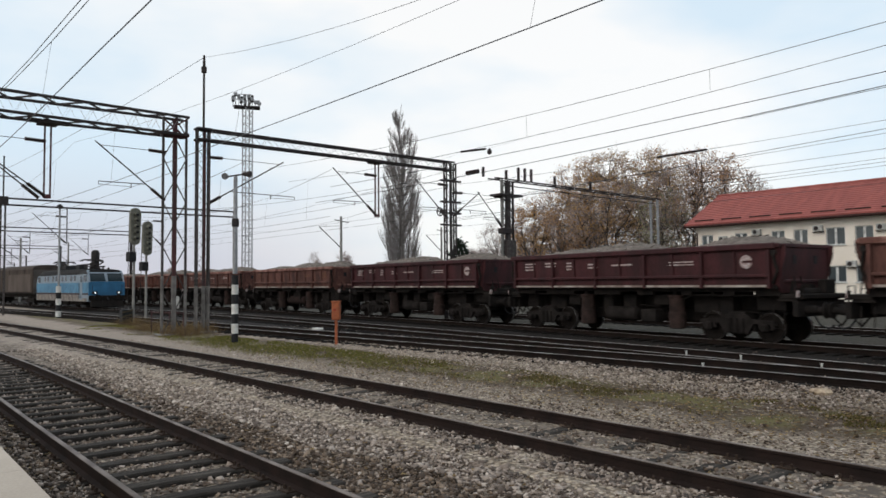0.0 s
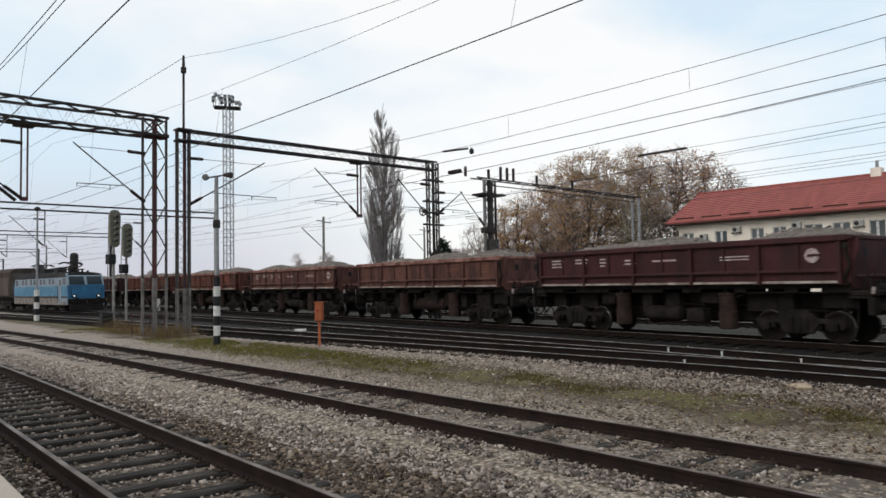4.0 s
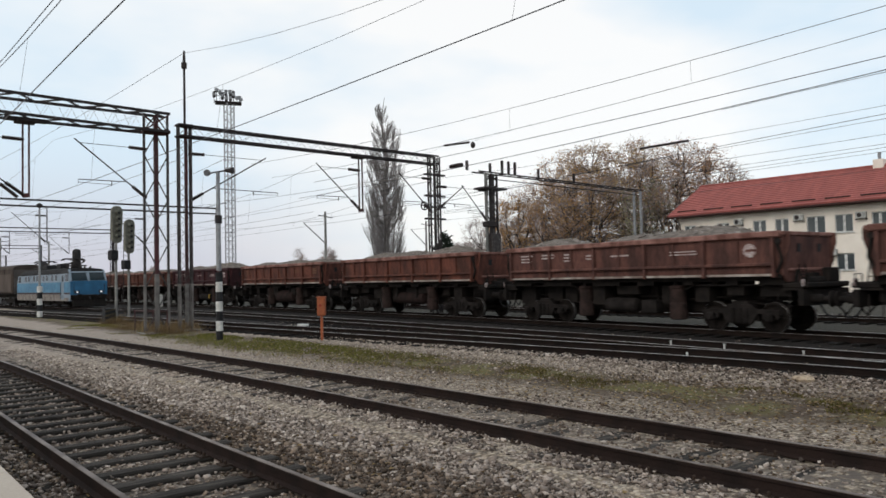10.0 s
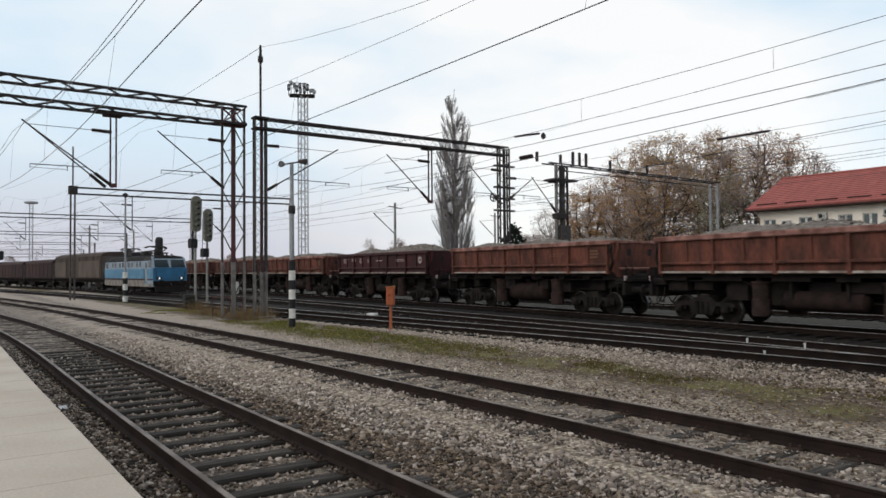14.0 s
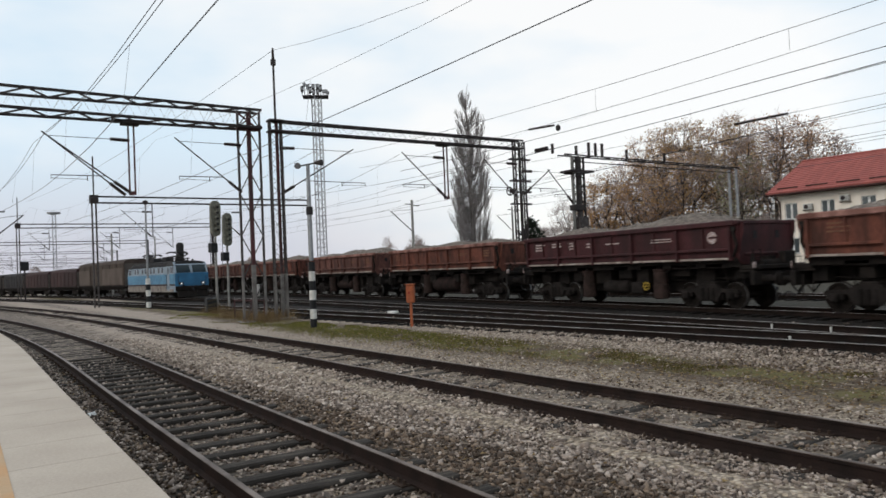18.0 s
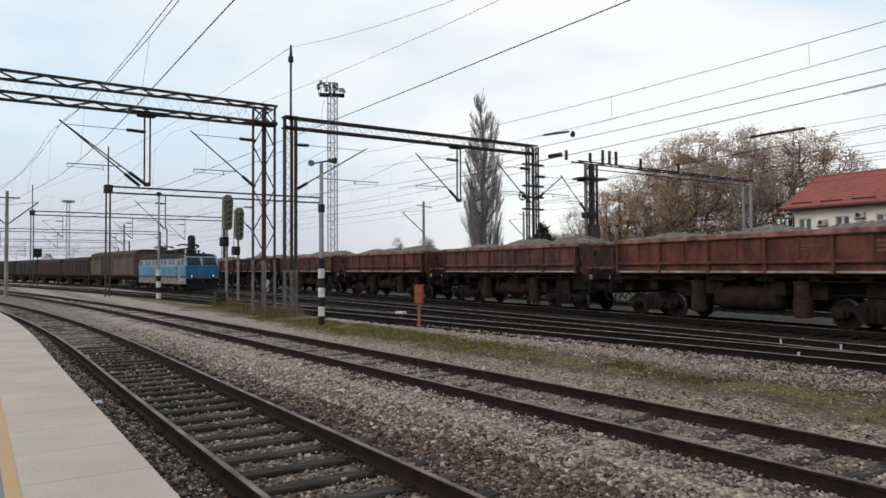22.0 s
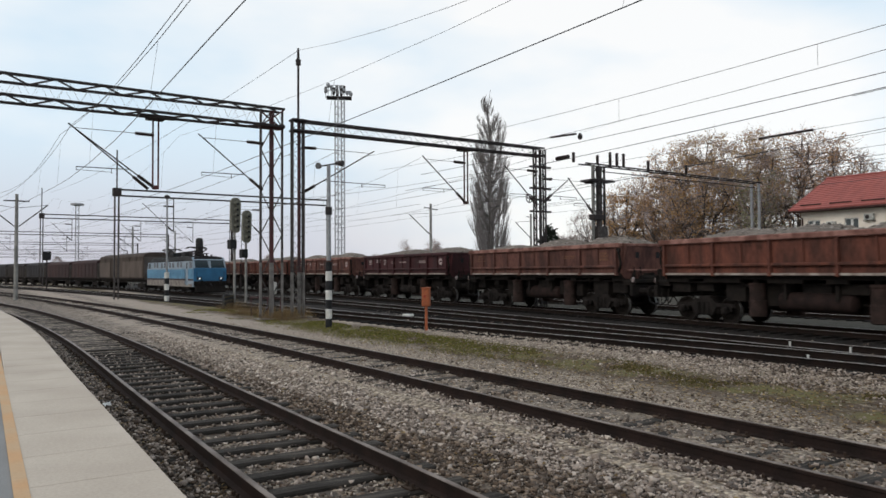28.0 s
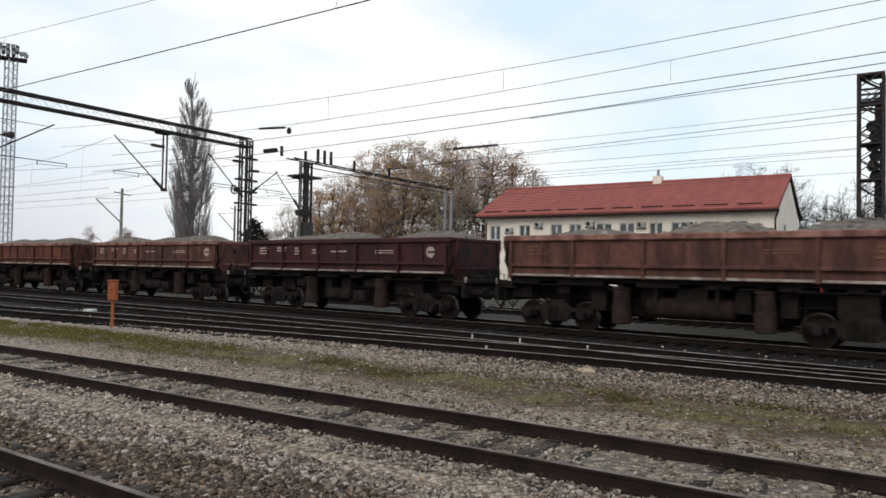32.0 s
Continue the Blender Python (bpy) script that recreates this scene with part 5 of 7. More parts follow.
# ---------------------------------------------------------------- lamps, signals, posts
def build_posts():
    M_MASTPALE = mat("pale galvanised mast steel", (0.5, 0.5, 0.52), 0.6, 0.2, tint=(0.36, 0.36, 0.38), bump=0)
    f = thing("floodlight_mast", "tall pale lattice floodlight mast with a lamp rack", "floodlight mast", (-83.7, 38.7, 0))
    lattice(f, 0, 0, -0.3, 24.2, 0.9, 0.9, M_MASTPALE, 0.055, 0.035, 0.5)
    for z in range(1, 24):
        part("ring", Shape().tube([(0.45, 0.45, z), (-0.45, 0.45, z), (-0.45, -0.45, z), (0.45, -0.45, z), (0.45, 0.45, z)], 0.03, 4), M_MASTPALE, f)
    u, d = Vector((0.42, 0.91, 0)), Vector((0.91, -0.42, 0))

    def deck_bar(a0, a1, z0, z1, deep, material, name, label=""):
        pts = [u * a0 - d * deep, u * a1 - d * deep, u * a1 + d * deep, u * a0 + d * deep]
        part(name, Shape().add([(q.x, q.y, z) for z in (z0, z1) for q in pts], [(3, 2, 1, 0), (4, 5, 6, 7), (0, 1, 5, 4), (1, 2, 6, 5), (2, 3, 7, 6), (3, 0, 4, 7)]), material, f, label)
    deck_bar(-1.65, 1.5, 24.0, 24.18, 0.7, M_STEEL, "rack_deck", "dark service deck")
    for a0, a1, z in ((-1.7, 1.5, 25.0), (-1.7, 0.5, 25.7)):
        deck_bar(a0, a1, z, z + 0.06, 0.03, M_GALV, "rack_rail")
    for k, (a0, z, tall, m) in enumerate(((-1.75, 25.2, 0.8, M_STEEL), (-1.45, 25.6, 0.5, M_STEEL), (-1.05, 25.5, 0.55, M_GALV), (-0.75, 24.9, 0.9, M_STEEL), (-0.35, 25.45, 0.7, M_STEEL), (-0.3, 24.6, 0.6, M_STEEL), (0.15, 25.55, 0.6, M_STEEL), (0.2, 24.7, 0.8, M_STEEL), (0.55, 25.3, 0.9, M_STEEL), (0.95, 24.7, 0.45, M_GALV), (1.25, 24.9, 0.4, M_GALV), (1.45, 24.55, 0.4, M_GALV))):
        o = u * a0 + d * (0.35 if k % 2 else -0.35)
        lamp = part("floodlight", Shape().box(o.x - 0.17, o.x + 0.17, o.y - 0.15, o.y + 0.15, z - tall / 2, z + tall / 2, 0.05).rod((o.x, o.y, 24.15), (o.x, o.y, z), 0.045), m, f)
        part("reflector", Shape().rod(o + Vector((0, 0, z)) - u * 0.05, o + Vector((0, 0, z)) - u * 0.05 + d * 0.25, 0.14, 8, 0.2), M_GALV, lamp)
    g = thing("floodlight_mast", "far pale floodlight mast with a flat lamp ring", "floodlight mast", (-248.0, 26.0, 0))
    lattice(g, 0, 0, -0.3, 23, 0.9, 0.9, M_GALV, 0.06, 0.05, 1.0)
    part("lamp_ring", Shape().lathe([(0.6, 22.8), (1.9, 23.0), (1.9, 23.5), (1.0, 23.6)], 12, "z"), M_GALV, g)

    M_HORN = mat("weathered grey horn", (0.14, 0.14, 0.145), 0.7, tint=(0.07, 0.07, 0.072))
    # striped pole with two horn loudspeakers
    p = thing("loudspeaker_pole", "grey pole with black and white striped foot and two horn loudspeakers", "loudspeaker pole", (-25.45, 11.3, 0))
    part("pole", Shape().lathe([(0.09, 2.35), (0.07, 6.0)], 10, "z"), M_GALV, p, smooth=True)
    for i in range(7):
        z0 = -0.22 + 0.36 * i
        part("stripe", Shape().lathe([(0.125, z0), (0.125, z0 + 0.36)], 12, "z"), M_BLACK if i % 2 == 0 else M_WHITE, p, smooth=True)
    part("band", Shape().lathe([(0.13, 4.1), (0.13, 4.4)], 10, "z"), M_STEEL, p)
    part("crossbar", Shape().rod((-0.1, -0.35, 5.95), (0.1, 0.35, 6.1), 0.03), M_STEEL, p)
    for s, c in ((-1, M_HORN), (1, M_STEEL)):
        o = Vector((0.08 * s, 0.3 * s, 6.02 + 0.07 * s))
        d = Vector((0.75, 0.65 * s, -0.05)).normalized()
        part("horn", Shape().rod(o - d * 0.05, o + d * 0.26, 0.05, 12, 0.125), c, p, "horn loudspeaker")
    q = thing("marker_post", "slender lamp post with black and white striped foot", "lamp post", (-55.7, 11.8, 0))
    for i in range(5):
        z0 = -0.2 + 0.43 * i
        part("stripe", Shape().lathe([(0.17, z0), (0.17, z0 + 0.43)], 10, "z"), M_WHITE if i % 2 == 0 else M_BLACK, q)
    part("pole", Shape().lathe([(0.08, 1.9), (0.06, 7.4)], 8, "z"), M_GALV, q)
    part("lamp", Shape().lathe([(0.05, 7.35), (0.2, 7.45), (0.2, 7.6), (0.06, 7.7)], 8, "z"), M_STEEL, q)

    # two colour-light signals
    M_HOOD = mat("dirty hood", (0.17, 0.165, 0.135), 0.8, bump=0)
    M_SIGNAL = mat("grey-green signal paint", (0.205, 0.198, 0.162), 0.75, tint=(0.13, 0.124, 0.1))
    for x, y, h in ((-42.4, 12.8, 6.35), (-45.6, 14.5, 5.9)):
        s = thing("signal", "grey-green colour-light signal on a pipe post with a small box", "railway signal", (x, y, 0), 0.25, group="colour-light signals")
        part("post", Shape().lathe([(0.08, -0.3), (0.065, h - 0.6)], 10, "z"), M_CONC, s, smooth=True)
        body = [(0.33 * math.cos(k * math.pi / 8), h - 0.33 + 0.33 * math.sin(k * math.pi / 8)) for k in range(9)] + [(0.28 * math.cos(k * math.pi / 8), h - 1.85 + 0.25 * math.sin(k * math.pi / 8)) for k in range(8, 17)]
        part("backboard", Shape().prism(body, 0.02, 0.16, "x"), M_SIGNAL, s, "grey-green rounded board")
        part("lamp_case", Shape().box(-0.2, 0.02, -0.22, 0.22, h - 1.95, h - 0.2, 0.04), M_SIGNAL, s)
        for i in range(5):
            z = h - 0.36 - i * 0.33
            hd = part("hood", Shape().rod((0.16, 0, z), (0.34, 0, z - 0.03), 0.115, 10, 0.12), M_HOOD, s, "pale dirty lamp hood")
            part("lens", Shape().rod((0.335, 0, z - 0.03), (0.345, 0, z - 0.03), 0.085, 10), M_BLACK, hd, "unlit dark lens")
        part("signal_box", Shape().box(-0.2, 0.2, -0.38, 0.04, h - 3.05, h - 2.5, 0.03), M_BLACK, s)
        lad = Shape()
        for yy in (-0.18, 0.18):
            lad.rod((-0.35, yy, -0.2), (-0.2, yy, h - 0.5), 0.02, 5)
        for i in range(14):
            z = 0.1 + i * 0.36
            lad.rod((-0.34 + 0.01 * i, -0.18, z), (-0.34 + 0.01 * i, 0.18, z), 0.013, 4)
        part("ladder", lad, M_STEEL, s, "thin service ladder")
    q = thing("signal", "dark far signal box on a thin post beyond the near tracks", "railway signal", (-100.0, 7.2, 0))
    part("post", Shape().lathe([(0.09, -0.3), (0.08, 3.7)], 8, "z"), M_STEEL, q)
    part("signal_head", Shape().box(-0.25, 0.25, -0.45, 0.45, 3.55, 4.6, 0.06), M_BLACK, q, "dark square signal head")
    M_STRIPE = mat("faded stripe", (0.09, 0.072, 0.045), 0.85)
    b = thing("relay_box", "dark relay box with faded stripes at the signal's foot", "relay box", (-42.2, 12.35, 0))
    part("box", Shape().box(-0.24, 0.3, -0.28, 0.28, -0.2, 0.62, 0.03), M_BLACK, b)
    for i in range(3):
        z = 0.0 + i * 0.24
        part("stripe", Shape().prism([(-0.28, z - 0.05), (-0.28, z + 0.03), (0.28, z + 0.15), (0.28, z + 0.07)], 0.3, 0.31, "x"), M_STRIPE, b)

    # orange telephone post
    o = thing("track_telephone", "faded orange track telephone box on an orange post", "telephone post", (-22.1, 13.6, 0), -0.75)
    part("post", Shape().bar((0, 0, -0.25), (0, 0, 0.95), 0.085), M_ORANGE, o)
    part("box", Shape().box(-0.13, 0.13, -0.14, 0.14, 0.66, 1.3, 0.02), M_ORANGE, o)
    part("box_door", Shape().box(0.13, 0.148, -0.105, 0.105, 0.72, 1.2, 0.006), M_ORANGE, o)
    part("sign", Shape().lathe([(0.05, 0.148), (0.05, 0.154)], 10, "x", (0, -0.02, 1.02)), mat("dull red sign", (0.35, 0.05, 0.03), 0.6), o, "dull red round sign")
    part("roof", Shape().box(-0.15, 0.17, -0.16, 0.16, 1.3, 1.335, 0.01), M_ORANGE, o)


build_posts()


# ---------------------------------------------------------------- house
M_WALL = mat("cream plaster", (0.83, 0.76, 0.675), 0.9, tint=(0.75, 0.67, 0.58), scale=0.6, fine=20, bump=0.1, var=0.1)
M_ROOF = mat("red roof tiles", (0.32, 0.095, 0.08), 0.8, tint=(0.26, 0.078, 0.068), scale=0.5, fine=9, streak=(4, 1, 1), bump=0.5, dist=0.02, var=0.2)
M_FASCIA = mat("dark brown eaves board", (0.06, 0.025, 0.02), 0.7)
M_GLASS = glass("dark window glass", (0.05, 0.06, 0.065))
M_FRAME = mat("white window frame", (0.75, 0.75, 0.73), 0.5, bump=0)
M_AC = mat("grey white plastic casing", (0.55, 0.55, 0.52), 0.6, bump=0)


def build_house():
    h = thing("house", "two-storey cream house with a red tiled gable roof and air conditioners", "house")
    x0, x1, y0, y1, ze = -32.4, -8.58, 55.0, 65.0, 6.45
    wins = [-31.4, -28.5, -25.55, -23.85, -21.4, -19.5, -17.2, -15.4, -13.3, -11.2]
    wide = {-21.4: 0.66, -19.5: 0.6, -15.4: 0.62, -11.2: 0.6}
    # front wall built round the openings
    fw = Shape()
    fl = (1.75, 2.95, 4.45, 5.72)
    fw.box(x0, x1, y0, y0 + 0.35, -0.3, fl[0]).box(x0, x1, y0, y0 + 0.35, fl[1], fl[2]).box(x0, x1, y0, y0 + 0.35, fl[3], ze)
    for za, zb in ((fl[0], fl[1]), (fl[2], fl[3])):
        e = x0
        for c in wins:
            hw = wide.get(c, 0.52)
            fw.box(e, c - hw, y0, y0 + 0.35, za, zb)
            e = c + hw
        fw.box(e, x1, y0, y0 + 0.35, za, zb)
    part("front_wall", fw, M_WALL, h)
    part("back_wall", Shape().box(x0, x1, y1 - 0.35, y1, -0.3, ze), M_WALL, h)
    ym, zr = 60.0, 9.38
    for xa, xb in ((x0, x0 + 0.35), (x1 - 0.35, x1)):
        part("gable_wall", Shape().prism([(y0 + 0.35, -0.3), (y1 - 0.35, -0.3), (y1 - 0.35, ze), (ym, zr - 0.2), (y0 + 0.35, ze)], xa, xb, "x"), M_WALL, h)
    # roof slopes in courses of tiles
    for s in (-1, 1):
        ye = ym + s * 5.65
        n = 16
        slope = part("roof_slope", Shape().add([(x, y, z) for x in (x0 - 0.68, x1 + 0.12) for y, z in ((ye, 6.44), (ye, 6.5), (ym, zr - 0.02), (ym, zr - 0.08))], [(0, 1, 2, 3), (4, 7, 6, 5), (1, 5, 6, 2), (0, 4, 5, 1), (0, 3, 7, 4)]), M_FASCIA, h, "red tiled roof slope")
        for i in range(n):
            r = Shape()
            ta, tb = i / n, (i + 1) / n + 0.004
            ya, yb = ye + (ym - ye) * ta, ye + (ym - ye) * tb
            za, zb = 6.52 + (zr - 6.52) * ta, 6.52 + (zr - 6.52) * tb
            r.add([(x, y, z) for x in (x0 - 0.7, x1 + 0.14) for y, z in ((ya, za), (ya, za + 0.13), (yb, zb + 0.09), (yb, zb))], [(0, 1, 2, 3), (4, 7, 6, 5), (1, 5, 6, 2), (0, 4, 5, 1), (0, 3, 7, 4), (3, 2, 6, 7)])
            part("tile_course", r, M_ROOF, slope, "red roof tiles")
        part("fascia", Shape().box(x0 - 0.7, x1 + 0.14, min(ye, ye - s * 0.12), max(ye, ye - s * 0.12), 6.36, 6.53), M_FASCIA, h)
        part("gutter", Shape().rod((x0 - 0.7, ye + s * 0.06, 6.42), (x1 + 0.14, ye + s * 0.06, 6.42), 0.08, 8), M_FASCIA, h, "dark gutter")
        for xa in (x0 - 0.7, x1 + 0.09):
            part("rake_board", Shape().add([(x, y, z) for x in (xa, xa + 0.06) for y, z in ((ye, 6.5), (ye, 6.64), (ym, zr + 0.1), (ym, zr - 0.03))], [(0, 1, 2, 3), (4, 7, 6, 5), (0, 4, 5, 1), (1, 5, 6, 2), (2, 6, 7, 3), (0, 3, 7, 4)]), M_FASCIA, h)
    part("soffit", Shape().box(x0 - 0.6, x1 + 0.09, 54.45, 55.0, 6.38, 6.42), M_FASCIA, h)
    part("ridge", Shape().rod((x0 - 0.7, ym, zr + 0.08), (x1 + 0.14, ym, zr + 0.08), 0.14, 8), M_ROOF, h)
    x = x0
    while x < x1 - 1.5:
        part("snow_guard", Shape().box(x, x + 1.7, 54.85, 54.89, 6.85, 7.0).box(x + 0.2, x + 0.24, 54.8, 55.0, 6.72, 6.95), M_FASCIA, h)
        x += 2.35
    # windows
    for za, zb in ((fl[0], fl[1]), (fl[2], fl[3])):
        for c in wins:
            hw = wide.get(c, 0.52)
            fr = Shape().box(c - hw, c + hw, y0 + 0.1, y0 + 0.18, za, za + 0.07).box(c - hw, c + hw, y0 + 0.1, y0 + 0.18, zb - 0.07, zb).box(c - hw, c - hw + 0.07, y0 + 0.1, y0 + 0.18, za + 0.07, zb - 0.07).box(c + hw - 0.07, c + hw, y0 + 0.1, y0 + 0.18, za + 0.07, zb - 0.07).box(c - 0.09, c + 0.09, y0 + 0.1, y0 + 0.18, za + 0.07, zb - 0.07)
            wn = part("window", fr, M_FRAME, h, "white double window")
            for a, b in ((c - hw + 0.07, c - 0.09), (c + 0.09, c + hw - 0.07)):
                part("pane", Shape().box(a, b, y0 + 0.13, y0 + 0.15, za + 0.07, zb - 0.07), M_GLASS, wn)
            part("sill", Shape().box(c - hw - 0.08, c + hw + 0.08, y0 - 0.1, y0 + 0.1, za - 0.06, za), M_FRAME, wn)
    gw = part("window", Shape().box(x1 - 0.02, x1 + 0.04, 57.2, 58.2, 4.5, 5.6), M_FRAME, h)
    part("pane", Shape().box(x1 + 0.02, x1 + 0.05, 57.3, 58.1, 4.6, 5.5), M_GLASS, gw)
    for c, z in ((-27.1, 5.75), (-22.5, 5.75), (-18.3, 5.6), (-29.9, 5.35), (-14.4, 5.55), (-12.3, 5.2), (-20.3, 3.1)):
        a = part("air_conditioner", Shape().box(c - 0.34, c + 0.34, y0 - 0.36, y0 - 0.08, z - 0.28, z + 0.18, 0.03), M_AC, h, "grey-white outdoor air conditioner")
        part("fan_grille", Shape().lathe([(0.16, y0 - 0.375), (0.16, y0 - 0.355)], 14, "y", (c - 0.08, 0, z - 0.05)), M_STEEL, a)
        part("bracket", Shape().box(c - 0.35, c - 0.31, y0 - 0.4, y0, z - 0.36, z - 0.3).box(c + 0.31, c + 0.35, y0 - 0.4, y0, z - 0.36, z - 0.3), M_STEEL, a)
    part("downpipe", Shape().tube([(x0 - 0.3, 54.4, 6.4), (x0 + 0.15, 54.9, 5.9), (x0 + 0.15, 54.9, -0.2)], 0.06, 8), M_FASCIA, h)
    part("downpipe", Shape().tube([(x1 + 0.14, 54.4, 6.4), (x1 - 0.15, 54.9, 5.9), (x1 - 0.15, 54.9, -0.2)], 0.06, 8), M_FASCIA, h)
    ch = part("chimney", Shape().box(-18.95, -18.25, 59.6, 60.4, 8.9, 9.95, 0.02), M_WALL, h, "white rendered chimney")
    part("flue", Shape().rod((-18.6, 60, 9.9), (-18.6, 60, 10.5), 0.12, 8), M_GALV, ch)


build_house()


# ---------------------------------------------------------------- blue engine and covered wagons
M_BLUE = mat("sky-blue engine paint", (0.105, 0.25, 0.38), 0.6, tint=(0.075, 0.18, 0.28), scale=1.2, bump=0.05)
M_NOSE = mat("strong blue engine paint", (0.045, 0.175, 0.32), 0.6, tint=(0.034, 0.125, 0.235), scale=1.2, bump=0.05)
M_PALE = mat("pale blue-grey engine paint", (0.27, 0.32, 0.37), 0.6, tint=(0.22, 0.27, 0.32), scale=1.2, bump=0.05)
M_GRILLE = mat("dirty blue grille", (0.09, 0.235, 0.37), 0.6, tint=(0.07, 0.17, 0.27), scale=3, streak=(1, 1, 14), bump=0.4)
M_SKIRT = mat("dusty grey skirt", (0.29, 0.255, 0.225), 0.75, tint=(0.14, 0.122, 0.112), scale=2)
M_ROOFG = mat("dark engine roof", (0.026, 0.026, 0.03), 0.8, tint=(0.045, 0.042, 0.04), spec=0.1)
M_LAMP = glow("headlight", (0.95, 0.97, 1.0), 0.5)
M_CABGLASS = glass("dark cab glass", (0.02, 0.03, 0.036))
M_CABGLASS.node_tree.nodes["Principled BSDF"].inputs["Specular IOR Level"].default_value = 0.25


def build_engine():
    x = -67.0
    h = heading(TRACK_4, -74)
    e = thing("electric_locomotive", "sky-blue and pale grey electric locomotive with lit headlights, standing", "locomotive", (x, TRACK_4(x), 0), h)
    L, W = 15.4, 1.5
    hull = [(-L, 0.62), (-0.12, 0.62), (-0.02, 1.15), (0.0, 2.25), (-0.37, 2.98), (-L + 0.33, 2.98), (-L, 2.2)]
    part("body", Shape().prism(hull, -W + 0.004, W - 0.004, "y"), M_PALE, e, "pale grey upper body")
    part("blue_band", Shape().box(-L + 0.01, -0.06, -W - 0.012, W + 0.012, 1.36, 2.26), M_BLUE, e, "sky-blue band")
    part("nose_panel", Shape().prism([(-0.1, 1.12), (0.012, 1.16), (0.016, 2.26), (-0.02, 2.34), (-0.12, 2.34)], -W - 0.008, W + 0.008, "y"), M_NOSE, e, "deeper blue nose")
    part("nose_brow", Shape().prism([(-0.5, 3.06), (-0.38, 3.04), (-0.64, 3.3), (-0.76, 3.34)], -W + 0.03, W - 0.03, "y"), M_PALE, e, "pale grey brow")
    for y in (-1.42, 0.0, 1.42):
        part("pillar", Shape().bar((0.0, y, 2.3), (-0.4, y, 3.08), 0.1), M_PALE, e)
    part("stripe", Shape().box(-L + 0.05, -0.06, -W - 0.02, W + 0.02, 1.2, 1.35), mat("dull dark red stripe", (0.06, 0.04, 0.045), 0.6), e, "dark waist stripe")
    part("skirt", Shape().box(-L + 0.1, -0.5, -W - 0.016, W + 0.016, 0.62, 1.19), M_SKIRT, e, "dusty tan skirt")
    part("cab_skirt", Shape().box(-2.6, -0.08, -W - 0.022, W + 0.022, 0.9, 1.19), M_PALE, e)
    part("roof", Shape().prism([(-W, 2.95), (-W + 0.32, 3.42), (-0.6, 3.52), (0.6, 3.52), (W - 0.32, 3.42), (W, 2.95)], -L + 0.9, -2.5, "x"), M_ROOFG, e, "dark louvred roof")
    part("cab_roof", Shape().prism([(-W + 0.002, 2.97), (-W + 0.3, 3.36), (-0.5, 3.44), (0.5, 3.44), (W - 0.3, 3.36), (W - 0.002, 2.97)], -2.5, -0.5, "x"), M_ROOFG, e)
    for y in (-0.73, 0.73):
        part("windscreen", Shape().add([(0.0, y - 0.62, 2.36), (0.0, y + 0.62, 2.36), (-0.39, y + 0.58, 3.06), (-0.39, y - 0.58, 3.06), (-0.06, y - 0.62, 2.36), (-0.06, y + 0.62, 2.36), (-0.45, y + 0.58, 3.06), (-0.45, y - 0.58, 3.06)], [(0, 1, 2, 3), (4, 7, 6, 5), (0, 4, 5, 1), (2, 6, 7, 3), (0, 3, 7, 4), (1, 5, 6, 2)]), M_CABGLASS, e, "dark windscreen")
        part("wiper", Shape().rod((0.03, y - 0.1, 2.34), (-0.22, y + 0.3, 2.85), 0.015, 4), M_BLACK, e)
        hl = part("headlight", Shape().box(-0.02, 0.07, y * 1.35 - 0.2, y * 1.35 + 0.2, 1.26, 1.5, 0.03), M_STEEL, e)
        part("lens", Shape().lathe([(0.075, 0.07), (0.075, 0.085)], 12, "x", (0, y * 1.35, 1.38)), M_LAMP, hl, "lit white headlight")
        part("buffer", Shape().lathe([(0.13, -0.1), (0.13, 0.35), (0.25, 0.36), (0.23, 0.45)], 12, "x", (0, y * 1.2, 0.98)), M_UNDER2, e, "grimy round buffer")
        part("grab_rail", Shape().tube([(0.05, y * 1.7, 1.25), (0.09, y * 1.7, 1.3), (0.09, y * 1.7, 2.0), (0.03, y * 1.7, 2.05)], 0.02), M_STEEL, e)
    for sy in (-1, 1):
        ya, yb = sorted((sy * (W + 0.004), sy * (W + 0.022)))
        for i, xx in enumerate((-0.92, -3.7, -4.7, -6.2, -7.2, -9.0, -10.0, -11.6, -12.5, -14.5)):
            hw = 0.36 if i in (0, 9) else 0.26
            part("side_window", Shape().box(xx - hw, xx + hw, ya, yb, 2.36 if i in (0, 9) else 2.42, 2.9), M_CABGLASS, e, "dark side window")
        for k in range(8):
            part("side_grille", Shape().box(-12.2 + k * 1.1, -11.4 + k * 1.1, ya, yb, 1.62, 2.1), M_GRILLE, e, "ribbed air grille")
        part("cab_door", Shape().box(-2.25, -1.6, ya, yb, 0.75, 2.93), M_PALE, e)
        part("door_window", Shape().box(-2.12, -1.73, min(ya, yb * 1.003), max(yb, yb * 1.003) if sy > 0 else yb, 2.3, 2.82), M_CABGLASS, e)
        part("hand_rail", Shape().rod((-2.35, sy * (W + 0.06), 0.8), (-2.35, sy * (W + 0.06), 2.2), 0.02), M_STEEL, e)
        part("step", Shape().box(-2.3, -1.55, min(sy * 1.2, sy * 1.5), max(sy * 1.2, sy * 1.5), 0.4, 0.46), M_UNDER, e)
